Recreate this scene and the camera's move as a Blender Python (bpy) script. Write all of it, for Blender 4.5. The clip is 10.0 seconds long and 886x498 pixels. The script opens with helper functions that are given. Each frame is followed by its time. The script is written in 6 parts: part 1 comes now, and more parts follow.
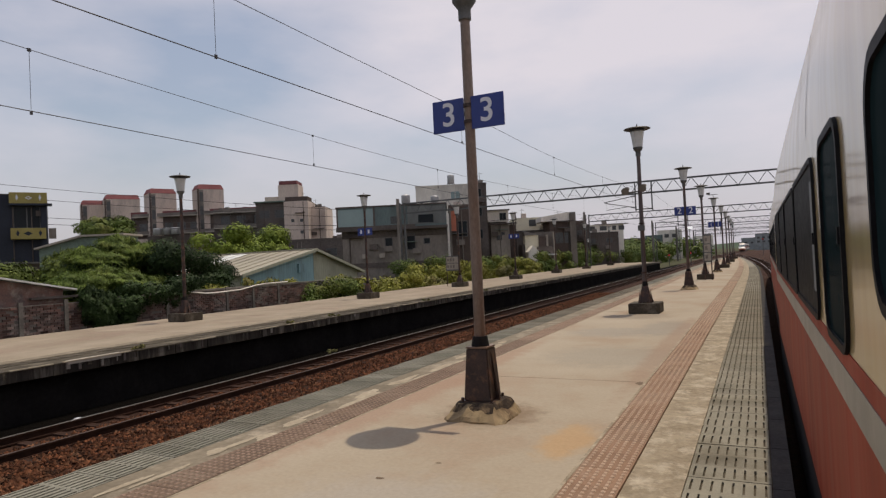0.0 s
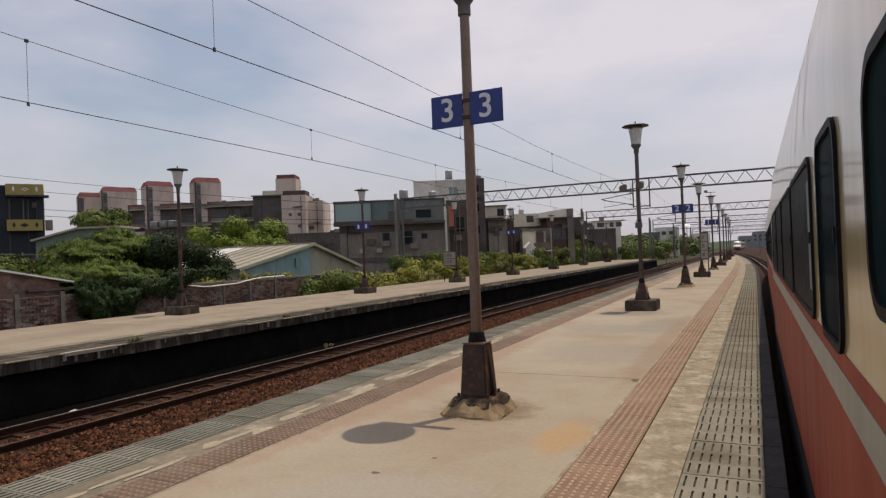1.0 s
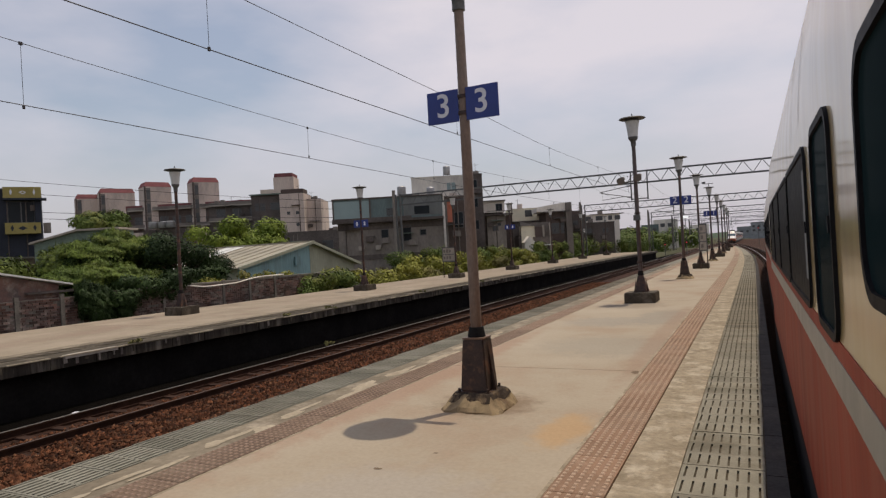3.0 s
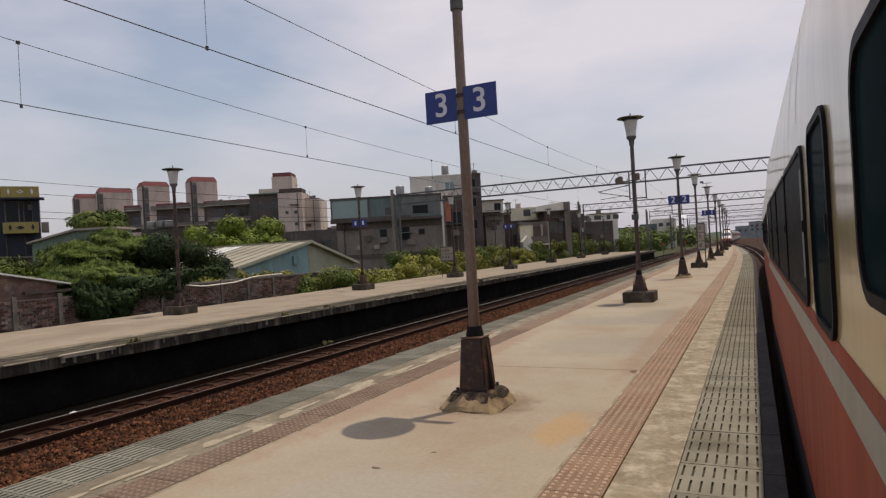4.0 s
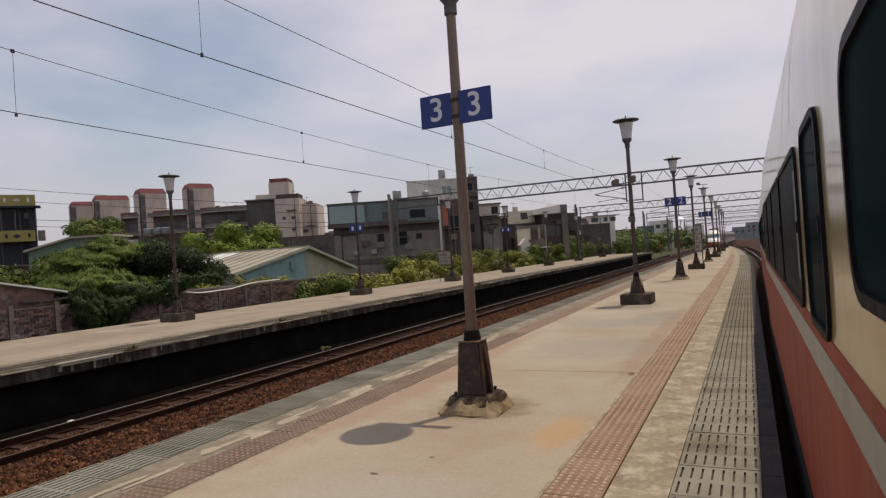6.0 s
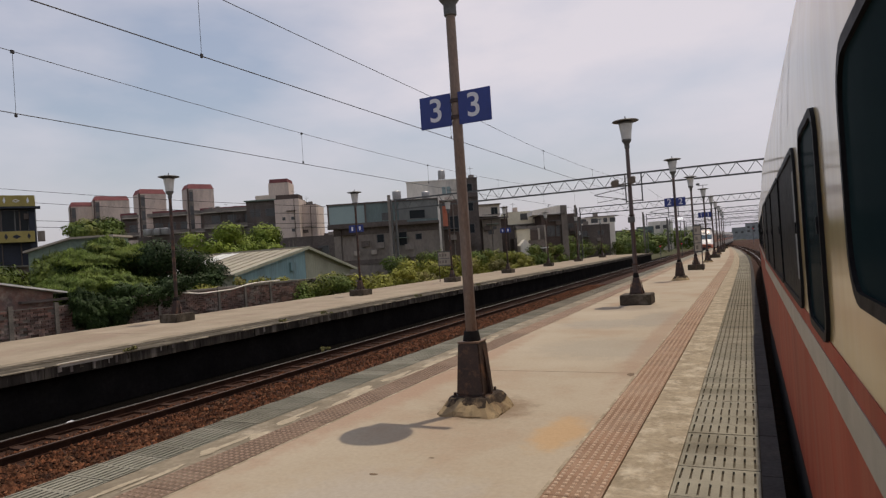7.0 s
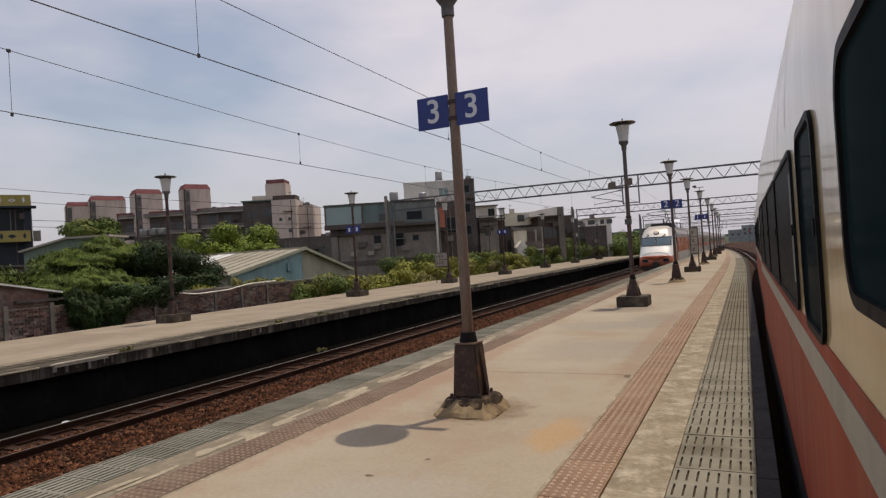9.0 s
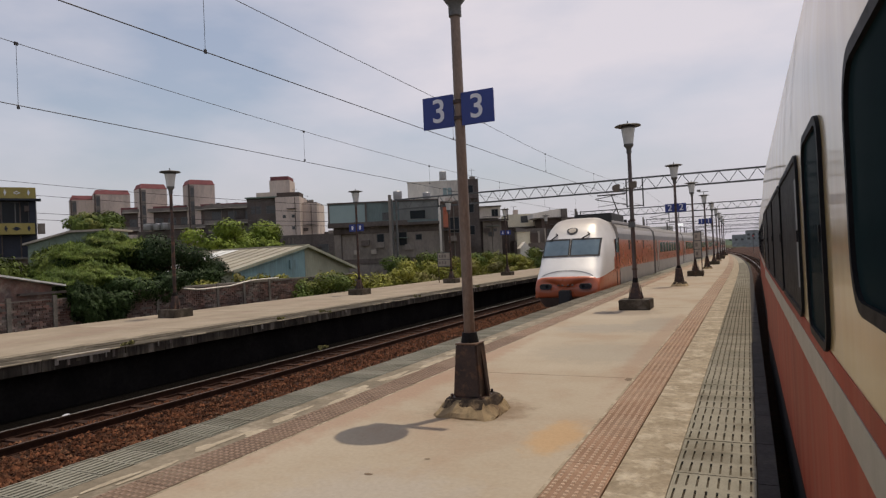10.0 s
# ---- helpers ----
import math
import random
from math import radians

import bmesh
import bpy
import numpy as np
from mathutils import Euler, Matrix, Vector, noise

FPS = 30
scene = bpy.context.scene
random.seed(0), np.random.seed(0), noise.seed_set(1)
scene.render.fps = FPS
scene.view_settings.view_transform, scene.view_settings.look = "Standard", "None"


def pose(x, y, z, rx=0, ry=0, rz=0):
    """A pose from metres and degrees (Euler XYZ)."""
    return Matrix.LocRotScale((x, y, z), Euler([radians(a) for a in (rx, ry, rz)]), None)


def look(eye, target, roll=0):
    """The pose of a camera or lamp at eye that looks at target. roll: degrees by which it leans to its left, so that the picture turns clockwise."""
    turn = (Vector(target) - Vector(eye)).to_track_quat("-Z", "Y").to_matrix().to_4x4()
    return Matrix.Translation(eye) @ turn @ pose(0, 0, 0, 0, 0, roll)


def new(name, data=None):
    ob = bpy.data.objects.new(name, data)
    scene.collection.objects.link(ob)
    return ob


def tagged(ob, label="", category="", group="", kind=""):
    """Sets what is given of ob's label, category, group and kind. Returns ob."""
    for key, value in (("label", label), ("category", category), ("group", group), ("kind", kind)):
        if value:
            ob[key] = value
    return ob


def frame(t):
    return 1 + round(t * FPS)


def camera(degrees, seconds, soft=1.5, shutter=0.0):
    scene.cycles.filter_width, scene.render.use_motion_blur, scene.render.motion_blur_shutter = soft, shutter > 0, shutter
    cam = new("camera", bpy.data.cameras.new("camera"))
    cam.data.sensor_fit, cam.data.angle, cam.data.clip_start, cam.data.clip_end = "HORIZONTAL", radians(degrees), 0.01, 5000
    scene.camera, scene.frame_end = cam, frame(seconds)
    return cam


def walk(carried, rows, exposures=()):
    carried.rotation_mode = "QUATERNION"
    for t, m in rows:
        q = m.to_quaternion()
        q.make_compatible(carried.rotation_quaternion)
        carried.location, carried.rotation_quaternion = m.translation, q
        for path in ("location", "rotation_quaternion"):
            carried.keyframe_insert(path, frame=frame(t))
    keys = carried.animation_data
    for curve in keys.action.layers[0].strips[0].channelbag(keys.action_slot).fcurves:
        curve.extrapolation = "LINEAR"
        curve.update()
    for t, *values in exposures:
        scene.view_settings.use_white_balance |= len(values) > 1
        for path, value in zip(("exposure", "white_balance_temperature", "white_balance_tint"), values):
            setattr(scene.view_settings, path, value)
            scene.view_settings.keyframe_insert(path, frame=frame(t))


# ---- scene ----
cam = camera(69.5, 10.0, soft=1.3)
PATH = [
    (0, (-0.02, 0.005, 1.699), (-0.905, 1.799, 1.734), -2.7),
    (0.5, (-0.018, 0.001, 1.704), (-0.899, 1.797, 1.735), -2.1),
    (1, (-0.019, 0.001, 1.702), (-0.897, 1.798, 1.722), -2.2),
    (1.5, (-0.014, 0.0, 1.706), (-0.897, 1.794, 1.725), -2.7),
    (2, (-0.01, -0.006, 1.7), (-0.893, 1.788, 1.715), -3.1),
    (2.5, (-0.008, -0.004, 1.701), (-0.887, 1.793, 1.71), -3.2),
    (4, (-0.004, -0.001, 1.698), (-0.876, 1.799, 1.703), -3.2),
    (4.5, (-0.002, 0.005, 1.697), (-0.869, 1.808, 1.7), -3.5),
    (5, (0.002, 0.008, 1.698), (-0.864, 1.811, 1.705), -3.5),
    (5.5, (0.005, 0.006, 1.7), (-0.86, 1.809, 1.715), -3.8),
    (7, (0.011, 0.004, 1.701), (-0.853, 1.808, 1.72), -3.8),
    (7.5, (0.011, 0.007, 1.701), (-0.845, 1.814, 1.723), -3.7),
    (8, (0.011, 0.013, 1.702), (-0.837, 1.824, 1.727), -3.6),
    (8.5, (0.008, 0.009, 1.702), (-0.841, 1.82, 1.73), -3.6),
    (9, (0.009, 0.008, 1.7), (-0.846, 1.816, 1.722), -3.6),
    (9.5, (0.006, 0.003, 1.698), (-0.851, 1.81, 1.719), -3.2),
    (10, (0.005, 0.013, 1.7), (-0.858, 1.817, 1.722), -2.6),
]
walk(cam, [(t, look(e, g, r)) for t, e, g, r in PATH])

# ---- world, sun, exposure ----
SUN = Vector((0.6, 1.1, 5.05)).normalized()
world = bpy.data.worlds.new("world")
scene.world = world
world.use_nodes = True
wn, wl = world.node_tree.nodes, world.node_tree.links
wn.clear()
w_out, w_bg = wn.new("ShaderNodeOutputWorld"), wn.new("ShaderNodeBackground")
sky = wn.new("ShaderNodeTexSky")
sky.sky_type, sky.sun_disc = "NISHITA", False
sky.sun_elevation, sky.sun_rotation = math.asin(SUN.z), math.atan2(SUN.x, SUN.y)
sky.air_density, sky.dust_density, sky.ozone_density = 1.2, 2.0, 1.0
w_tc, w_map = wn.new("ShaderNodeTexCoord"), wn.new("ShaderNodeMapping")
w_map.inputs["Scale"].default_value = (1.0, 1.0, 2.6)
w_map.inputs["Location"].default_value = (0.35, 0.1, 0.0)
w_noise = wn.new("ShaderNodeTexNoise")
w_noise.inputs["Scale"].default_value, w_noise.inputs["Detail"].default_value = 2.3, 6.0
w_noise.inputs["Roughness"].default_value = 0.5
w_ramp = wn.new("ShaderNodeValToRGB")
w_ramp.color_ramp.elements[0].position, w_ramp.color_ramp.elements[1].position = 0.34, 0.72
w_ramp.color_ramp.elements[0].color, w_ramp.color_ramp.elements[1].color = (0.24, 0.24, 0.24, 1), (0.96, 0.96, 0.96, 1)
w_dot = wn.new("ShaderNodeVectorMath")
w_dot.operation = "DOT_PRODUCT"
w_dot.inputs[1].default_value = SUN + Vector((0.24, 0, 0))
w_range = wn.new("ShaderNodeMapRange")
for socket, value in (("From Min", 0.09), ("From Max", 0.5), ("To Min", -0.12), ("To Max", 0.20)):
    w_range.inputs[socket].default_value = value
w_add = wn.new("ShaderNodeMath")
w_add.operation = "ADD"
w_mix = wn.new("ShaderNodeMix")
w_mix.data_type = "RGBA"
w_mix.inputs["B"].default_value = (7.4, 6.9, 7.42, 1)
w_sep, w_clear, w_open = wn.new("ShaderNodeSeparateXYZ"), wn.new("ShaderNodeMapRange"), wn.new("ShaderNodeMath")
w_haze, w_low = wn.new("ShaderNodeMapRange"), wn.new("ShaderNodeMix")
for node, lo, hi, a, b in ((w_clear, 0.48, 0.8, 0.0, -0.42), (w_haze, 0.0, 0.2, 0.8, 0.0)):
    for socket, value in (("From Min", lo), ("From Max", hi), ("To Min", a), ("To Max", b)):
        node.inputs[socket].default_value = value
w_open.operation = "ADD"
w_low.data_type = "RGBA"
w_low.inputs["B"].default_value = (6.0, 5.62, 6.3, 1)
wl.new(w_tc.outputs["Generated"], w_sep.inputs[0])
wl.new(w_sep.outputs["Z"], w_clear.inputs["Value"])
wl.new(w_sep.outputs["Z"], w_haze.inputs["Value"])
wl.new(w_tc.outputs["Generated"], w_map.inputs["Vector"])
wl.new(w_map.outputs["Vector"], w_noise.inputs["Vector"])
wl.new(w_tc.outputs["Generated"], w_dot.inputs[0])
wl.new(w_dot.outputs["Value"], w_range.inputs["Value"])
wl.new(w_range.outputs["Result"], w_add.inputs[0])
wl.new(w_noise.outputs["Fac"], w_add.inputs[1])
wl.new(w_add.outputs["Value"], w_open.inputs[0])
wl.new(w_clear.outputs["Result"], w_open.inputs[1])
wl.new(w_open.outputs["Value"], w_ramp.inputs["Fac"])
wl.new(w_ramp.outputs["Color"], w_mix.inputs["Factor"])
wl.new(sky.outputs["Color"], w_mix.inputs["A"])
wl.new(w_haze.outputs["Result"], w_low.inputs["Factor"])
wl.new(w_mix.outputs["Result"], w_low.inputs["A"])
wl.new(w_low.outputs["Result"], w_bg.inputs["Color"])
w_bg.inputs["Strength"].default_value = 0.1
wl.new(w_bg.outputs["Background"], w_out.inputs["Surface"])

sun_data = bpy.data.lights.new("sun", "SUN")
sun_data.energy, sun_data.angle, sun_data.color = 2.75, radians(0.6), (1.0, 0.875, 0.715)
sun = new("sun", sun_data)
sun.matrix_world = look(SUN * 50, (0, 0, 0))

# ---- materials ----


def spot_mask(n, k, value, amount):
    r = n.new("ShaderNodeMapRange")
    r.interpolation_type = "SMOOTHSTEP"
    for socket, v in (("From Min", 1.15), ("From Max", 1.85), ("To Min", amount), ("To Max", 0.0)):
        r.inputs[socket].default_value = v
    k.new(value, r.inputs["Value"])
    return r.outputs["Result"]


def mat(name, a, b=None, scale=2.0, rough=0.75, metal=0.0, bump=0.15, fine=45.0, moving=False, rand=0.0, island=0.0,
        contrast=0.22, stretch=(1, 1, 1), dirt=None, dirt_scale=0.6, dirt_amount=0.5, coat=0.0, depth=0.01, spots=(), edge=0.66):
    """Colour a to b in broad patches, a fine grain, a third dirt colour in stains, and a fine relief."""
    m = bpy.data.materials.new(name)
    m.use_nodes = True
    n, k = m.node_tree.nodes, m.node_tree.links
    bsdf = n["Principled BSDF"]
    b = b or tuple(v * 0.75 for v in a)
    if moving:
        src = n.new("ShaderNodeTexCoord").outputs["Object"]
    else:
        src = n.new("ShaderNodeNewGeometry").outputs["Position"]
    mp = n.new("ShaderNodeMapping")
    mp.inputs["Scale"].default_value = stretch
    k.new(src, mp.inputs["Vector"])

    def tex(s, detail, rgh=0.6):
        t = n.new("ShaderNodeTexNoise")
        t.inputs["Scale"].default_value, t.inputs["Detail"].default_value, t.inputs["Roughness"].default_value = s, detail, rgh
        k.new(mp.outputs["Vector"], t.inputs["Vector"])
        return t.outputs["Fac"]

    def ramp(fac, lo, hi, c0, c1):
        r = n.new("ShaderNodeValToRGB")
        r.color_ramp.elements[0].position, r.color_ramp.elements[1].position = lo, hi
        r.color_ramp.elements[0].color, r.color_ramp.elements[1].color = (*c0, 1), (*c1, 1)
        k.new(fac, r.inputs["Fac"])
        return r.outputs["Color"]

    def mix(fac, x, y, mode="MIX"):
        q = n.new("ShaderNodeMix")
        q.data_type, q.blend_type = "RGBA", mode
        for socket, value in (("Factor", fac), ("A", x), ("B", y)):
            if isinstance(value, bpy.types.NodeSocket):
                k.new(value, q.inputs[socket])
            elif socket == "Factor":
                q.inputs[0].default_value = value
            else:
                q.inputs[socket].default_value = (*value, 1)
        return q.outputs["Result"]

    col = ramp(tex(scale, 6), 0.32, 0.68, a, b)
    grain = tex(fine, 4)
    if dirt:
        stain = ramp(tex(dirt_scale, 7, 0.68), 0.5, edge, (0, 0, 0), (dirt_amount,) * 3)
        col = mix(stain, col, dirt)
    for cx, cy, rx, ry, colour, amount in spots:
        off = n.new("ShaderNodeVectorMath")
        off.operation = "SUBTRACT"
        off.inputs[1].default_value = (cx, cy, 0)
        k.new(src, off.inputs[0])
        sc = n.new("ShaderNodeVectorMath")
        sc.operation = "MULTIPLY"
        sc.inputs[1].default_value = (1 / rx, 1 / ry, 0)
        k.new(off.outputs[0], sc.inputs[0])
        ln = n.new("ShaderNodeVectorMath")
        ln.operation = "LENGTH"
        k.new(sc.outputs[0], ln.inputs[0])
        ad = n.new("ShaderNodeMath")
        ad.operation = "MULTIPLY_ADD"
        ad.inputs[1].default_value = 1.3
        k.new(tex(5.0, 6, 0.65), ad.inputs[0])
        k.new(ln.outputs["Value"], ad.inputs[2])
        col = mix(spot_mask(n, k, ad.outputs[0], amount), col, colour)
    lo, hi = 1 - contrast, 1 + contrast
    col = mix(1.0, col, ramp(grain, 0.3, 0.7, (lo, lo, lo), (hi, hi, hi)), "MULTIPLY")
    if rand or island:
        info = n.new("ShaderNodeObjectInfo").outputs["Random"] if rand else n.new("ShaderNodeNewGeometry").outputs["Random Per Island"]
        v = rand or island
        col = mix(1.0, col, ramp(info, 0, 1, (1 - v,) * 3, (1 + v,) * 3), "MULTIPLY")
    k.new(col, bsdf.inputs["Base Color"])
    rr = n.new("ShaderNodeMapRange")
    rr.inputs["To Min"].default_value, rr.inputs["To Max"].default_value = max(0.02, rough - 0.12), min(1, rough + 0.12)
    k.new(tex(scale * 3, 3), rr.inputs["Value"])
    k.new(rr.outputs["Result"], bsdf.inputs["Roughness"])
    bsdf.inputs["Specular IOR Level"].default_value = 0.12 if rough >= 0.8 else 0.5
    bsdf.inputs["Metallic"].default_value = metal
    bsdf.inputs["Coat Weight"].default_value = coat
    if bump:
        bp = n.new("ShaderNodeBump")
        bp.inputs["Strength"].default_value, bp.inputs["Distance"].default_value = bump, depth
        k.new(grain, bp.inputs["Height"])
        k.new(bp.outputs["Normal"], bsdf.inputs["Normal"])
    return m


def glow(name, color, strength):
    m = bpy.data.materials.new(name)
    m.use_nodes = True
    p = m.node_tree.nodes["Principled BSDF"]
    p.inputs["Base Color"].default_value = (*color, 1)
    p.inputs["Emission Color"].default_value = (*color, 1)
    p.inputs["Emission Strength"].default_value = strength
    return m


M = {}
M["deck"] = mat("deck_concrete", (0.365, 0.31, 0.233), (0.305, 0.252, 0.182), 0.45, 0.85, bump=0.2, fine=24, contrast=0.07,
                dirt=(0.305, 0.205, 0.14), dirt_scale=0.45, dirt_amount=0.55,
                spots=((-1.66, 5.72, 0.26, 0.62, (0.40, 0.255, 0.125), 0.7), (-2.72, 6.45, 0.6, 0.58, (0.16, 0.11, 0.07), 0.7), (-4.0, 8.2, 0.3, 4.6, (0.285, 0.18, 0.125), 0.6),
                       (-2.9, 17.2, 0.8, 0.9, (0.2, 0.165, 0.13), 0.5), (-2.2, 10.6, 1.3, 1.2, (0.265, 0.238, 0.19), 0.55), (-2.9, 13.8, 1.0, 0.9, (0.26, 0.235, 0.195), 0.6),
                       (-1.9, 14.6, 0.6, 1.6, (0.25, 0.225, 0.185), 0.6), (-2.4, 3.6, 1.0, 0.9, (0.33, 0.30, 0.26), 0.5), (-1.55, 12, 0.2, 5.0, (0.27, 0.185, 0.13), 0.55)))
M["deck_far"] = mat("far_deck_concrete", (0.315, 0.265, 0.2), (0.225, 0.183, 0.132), 0.7, 0.85, fine=18, contrast=0.1, dirt=(0.22, 0.15, 0.115),
                    dirt_scale=0.5, dirt_amount=0.5)
M["worn"] = mat("worn_concrete", (0.33, 0.275, 0.195), (0.215, 0.175, 0.12), 2.4, 0.9, bump=0.9, fine=14, contrast=0.2, dirt=(0.42, 0.362, 0.272),
                dirt_scale=3.4, dirt_amount=0.75, depth=0.02, edge=0.6)
M["cover"] = mat("drain_cover_concrete", (0.25, 0.232, 0.18), (0.175, 0.161, 0.123), 1.6, 0.85, fine=60, contrast=0.14, rand=0.14, dirt=(0.12, 0.102, 0.07), dirt_scale=1.2, dirt_amount=0.65,
                 spots=((-0.3, 19, 0.9, 9.5, (0.145, 0.125, 0.088), 0.7),))
M["worn_left"] = mat("dirty_worn_concrete", (0.22, 0.185, 0.135), (0.15, 0.125, 0.09), 1.3, 0.9, bump=0.5, fine=14, contrast=0.18, dirt=(0.36, 0.31, 0.235), dirt_scale=2.2, dirt_amount=0.7)
M["cover_left"] = mat("mossy_cover_concrete", (0.215, 0.205, 0.165), (0.155, 0.15, 0.118), 2, 0.88, fine=60, contrast=0.14, rand=0.16, dirt=(0.10, 0.085, 0.06), dirt_scale=1.1, dirt_amount=0.5,
                      spots=((-5.2, 24, 1.0, 10, (0.15, 0.128, 0.095), 0.75),))
M["tile"] = mat("red_tactile_tile", (0.255, 0.160, 0.104), (0.205, 0.128, 0.084), 1.4, 0.8, fine=50, contrast=0.1, rand=0.16, dirt=(0.29, 0.215, 0.155),
                dirt_scale=1.3, dirt_amount=0.7)
M["dot"] = mat("worn_tile_dot", (0.43, 0.32, 0.23), (0.35, 0.245, 0.17), 4, 0.8, fine=50)
M["tile_left"] = mat("brown_tactile_tile", (0.158, 0.112, 0.080), (0.122, 0.086, 0.062), 1.4, 0.85, fine=50, contrast=0.12, rand=0.12, dirt=(0.25, 0.20, 0.15), dirt_scale=0.9, dirt_amount=0.6)
M["dot_left"] = mat("worn_tile_dot_left", (0.27, 0.19, 0.145), (0.21, 0.15, 0.11), 4, 0.8, fine=50)
M["tile_faded"] = mat("dust_faded_tactile_tile", (0.285, 0.205, 0.145), (0.235, 0.16, 0.112), 0.9, 0.85, fine=50, contrast=0.08, rand=0.1, dirt=(0.33, 0.27, 0.20), dirt_scale=0.6, dirt_amount=0.8)
M["smear"] = mat("pale_concrete_smear", (0.40, 0.345, 0.255), (0.29, 0.245, 0.175), 3.0, 0.9, bump=0.3, fine=18, contrast=0.15, dirt=(0.24, 0.195, 0.14), dirt_scale=4, dirt_amount=0.7)
M["rail_dull"] = mat("brown_rail_head", (0.10, 0.062, 0.042), (0.06, 0.036, 0.025), 3, 0.6, metal=0.3, bump=0.02)
# The waiting train's shadow on the coping is partly put into this dark colour.
M["coping"] = mat("shaded_coping_concrete", (0.055, 0.052, 0.05), (0.033, 0.031, 0.03), 2, 0.85, fine=30, dirt=(0.075, 0.067, 0.058), dirt_scale=1.4, dirt_amount=0.6)
# Stains and pale drips; the dark base also carries the front face's shade.
M["lip"] = mat("stained_shaded_lip_concrete", (0.055, 0.047, 0.037), (0.022, 0.019, 0.016), 2.4, 0.9, bump=0.4, fine=20, contrast=0.3,
               dirt=(0.17, 0.15, 0.125), dirt_scale=2.8, dirt_amount=0.75, rand=0.2, stretch=(1, 1, 0.12))
M["lip_top"] = mat("grimy_platform_edge", (0.088, 0.075, 0.054), (0.046, 0.038, 0.028), 1.5, 0.9, bump=0.5, fine=16, contrast=0.25, dirt=(0.21, 0.18, 0.135), dirt_scale=2.6, dirt_amount=0.6, stretch=(1, 0.4, 1))
# Shade under the deck overhang is put into this near-black wall colour.
M["face"] = mat("shade_dark_platform_wall", (0.015, 0.0135, 0.013), (0.007, 0.0065, 0.0065), 1.0, 0.95, bump=0.4, fine=12)
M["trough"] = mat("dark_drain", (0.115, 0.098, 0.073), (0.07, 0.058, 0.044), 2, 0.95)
M["ballast"] = mat("rusty_ballast", (0.06, 0.028, 0.017), (0.03, 0.016, 0.011), 9, 0.95, bump=1.0, fine=26, contrast=0.5, depth=0.05)
M["stone"] = mat("ballast_stone", (0.14, 0.054, 0.025), (0.042, 0.019, 0.012), 5, 0.92, bump=0.2, fine=40, island=0.75, dirt=(0.24, 0.16, 0.095), dirt_scale=7, dirt_amount=0.28)
M["rail"] = mat("rusty_rail", (0.045, 0.021, 0.013), (0.025, 0.013, 0.009), 4, 0.8, metal=0.2, fine=60)
M["rail_top"] = mat("polished_rail_head", (0.40, 0.37, 0.34), (0.28, 0.25, 0.23), 3, 0.4, metal=0.7, bump=0.02)
M["sleeper"] = mat("rust_stained_sleeper", (0.052, 0.028, 0.019), (0.028, 0.016, 0.012), 4, 0.92, rand=0.2)
M["ground"] = mat("grassy_ground", (0.045, 0.055, 0.02), (0.07, 0.062, 0.035), 0.12, 0.95, bump=0.5, fine=3, contrast=0.3)
M["rust"] = mat("rust_brown_steel", (0.05, 0.026, 0.018), (0.024, 0.014, 0.011), 7, 0.55, metal=0.15, bump=0.12, fine=60, dirt=(0.20, 0.09, 0.045),
                dirt_scale=6, dirt_amount=0.6)
M["pole"] = mat("weathered_pole_paint", (0.20, 0.150, 0.118), (0.155, 0.097, 0.064), 2.2, 0.5, metal=0.15, bump=0.05, fine=50, stretch=(1, 1, 0.4),
                dirt=(0.15, 0.07, 0.035), dirt_scale=1.2, dirt_amount=0.7)
M["pole_dark"] = mat("dark_pole_paint", (0.105, 0.080, 0.074), (0.07, 0.05, 0.045), 2.2, 0.5, metal=0.15, bump=0.05, fine=50, stretch=(1, 1, 0.4), dirt=(0.12, 0.055, 0.03), dirt_scale=1.2, dirt_amount=0.7)
M["plinth"] = mat("rusty_plinth_concrete", (0.36, 0.275, 0.16), (0.13, 0.085, 0.05), 4, 0.9, bump=0.6, fine=16, contrast=0.25, dirt=(0.05, 0.034, 0.025), dirt_scale=3.6,
                  dirt_amount=0.95, stretch=(1, 1, 0.5))
M["tar"] = mat("tar_stained_grout", (0.06, 0.045, 0.033), (0.03, 0.022, 0.017), 7, 0.85, bump=0.6, fine=22, contrast=0.3, dirt=(0.24, 0.17, 0.10), dirt_scale=6, dirt_amount=0.7)
M["block"] = mat("mossy_block_concrete", (0.085, 0.07, 0.053), (0.05, 0.042, 0.032), 3, 0.9, bump=0.4, fine=25, dirt=(0.21, 0.185, 0.15), dirt_scale=2.5)
M["blue"] = mat("blue_sign_enamel", (0.022, 0.042, 0.21), (0.018, 0.034, 0.17), 3, 0.5, bump=0.01, contrast=0.05)
M["white"] = mat("white_sign_paint", (0.68, 0.69, 0.72), (0.60, 0.61, 0.65), 5, 0.5, bump=0.01, contrast=0.04)
M["hood"] = mat("grey_lamp_hood", (0.07, 0.066, 0.06), (0.045, 0.043, 0.04), 5, 0.55, metal=0.2)
M["lantern"] = mat("milky_lantern_plastic", (0.55, 0.55, 0.53), (0.46, 0.46, 0.44), 4, 0.4, bump=0.03, contrast=0.08)
M["steel"] = mat("galvanised_steel", (0.13, 0.13, 0.127), (0.09, 0.09, 0.088), 3, 0.6, metal=0.4, bump=0.05)
M["wire"] = mat("dull_copper_wire", (0.05, 0.045, 0.045), (0.035, 0.032, 0.032), 3, 0.6, metal=0.4, bump=0)
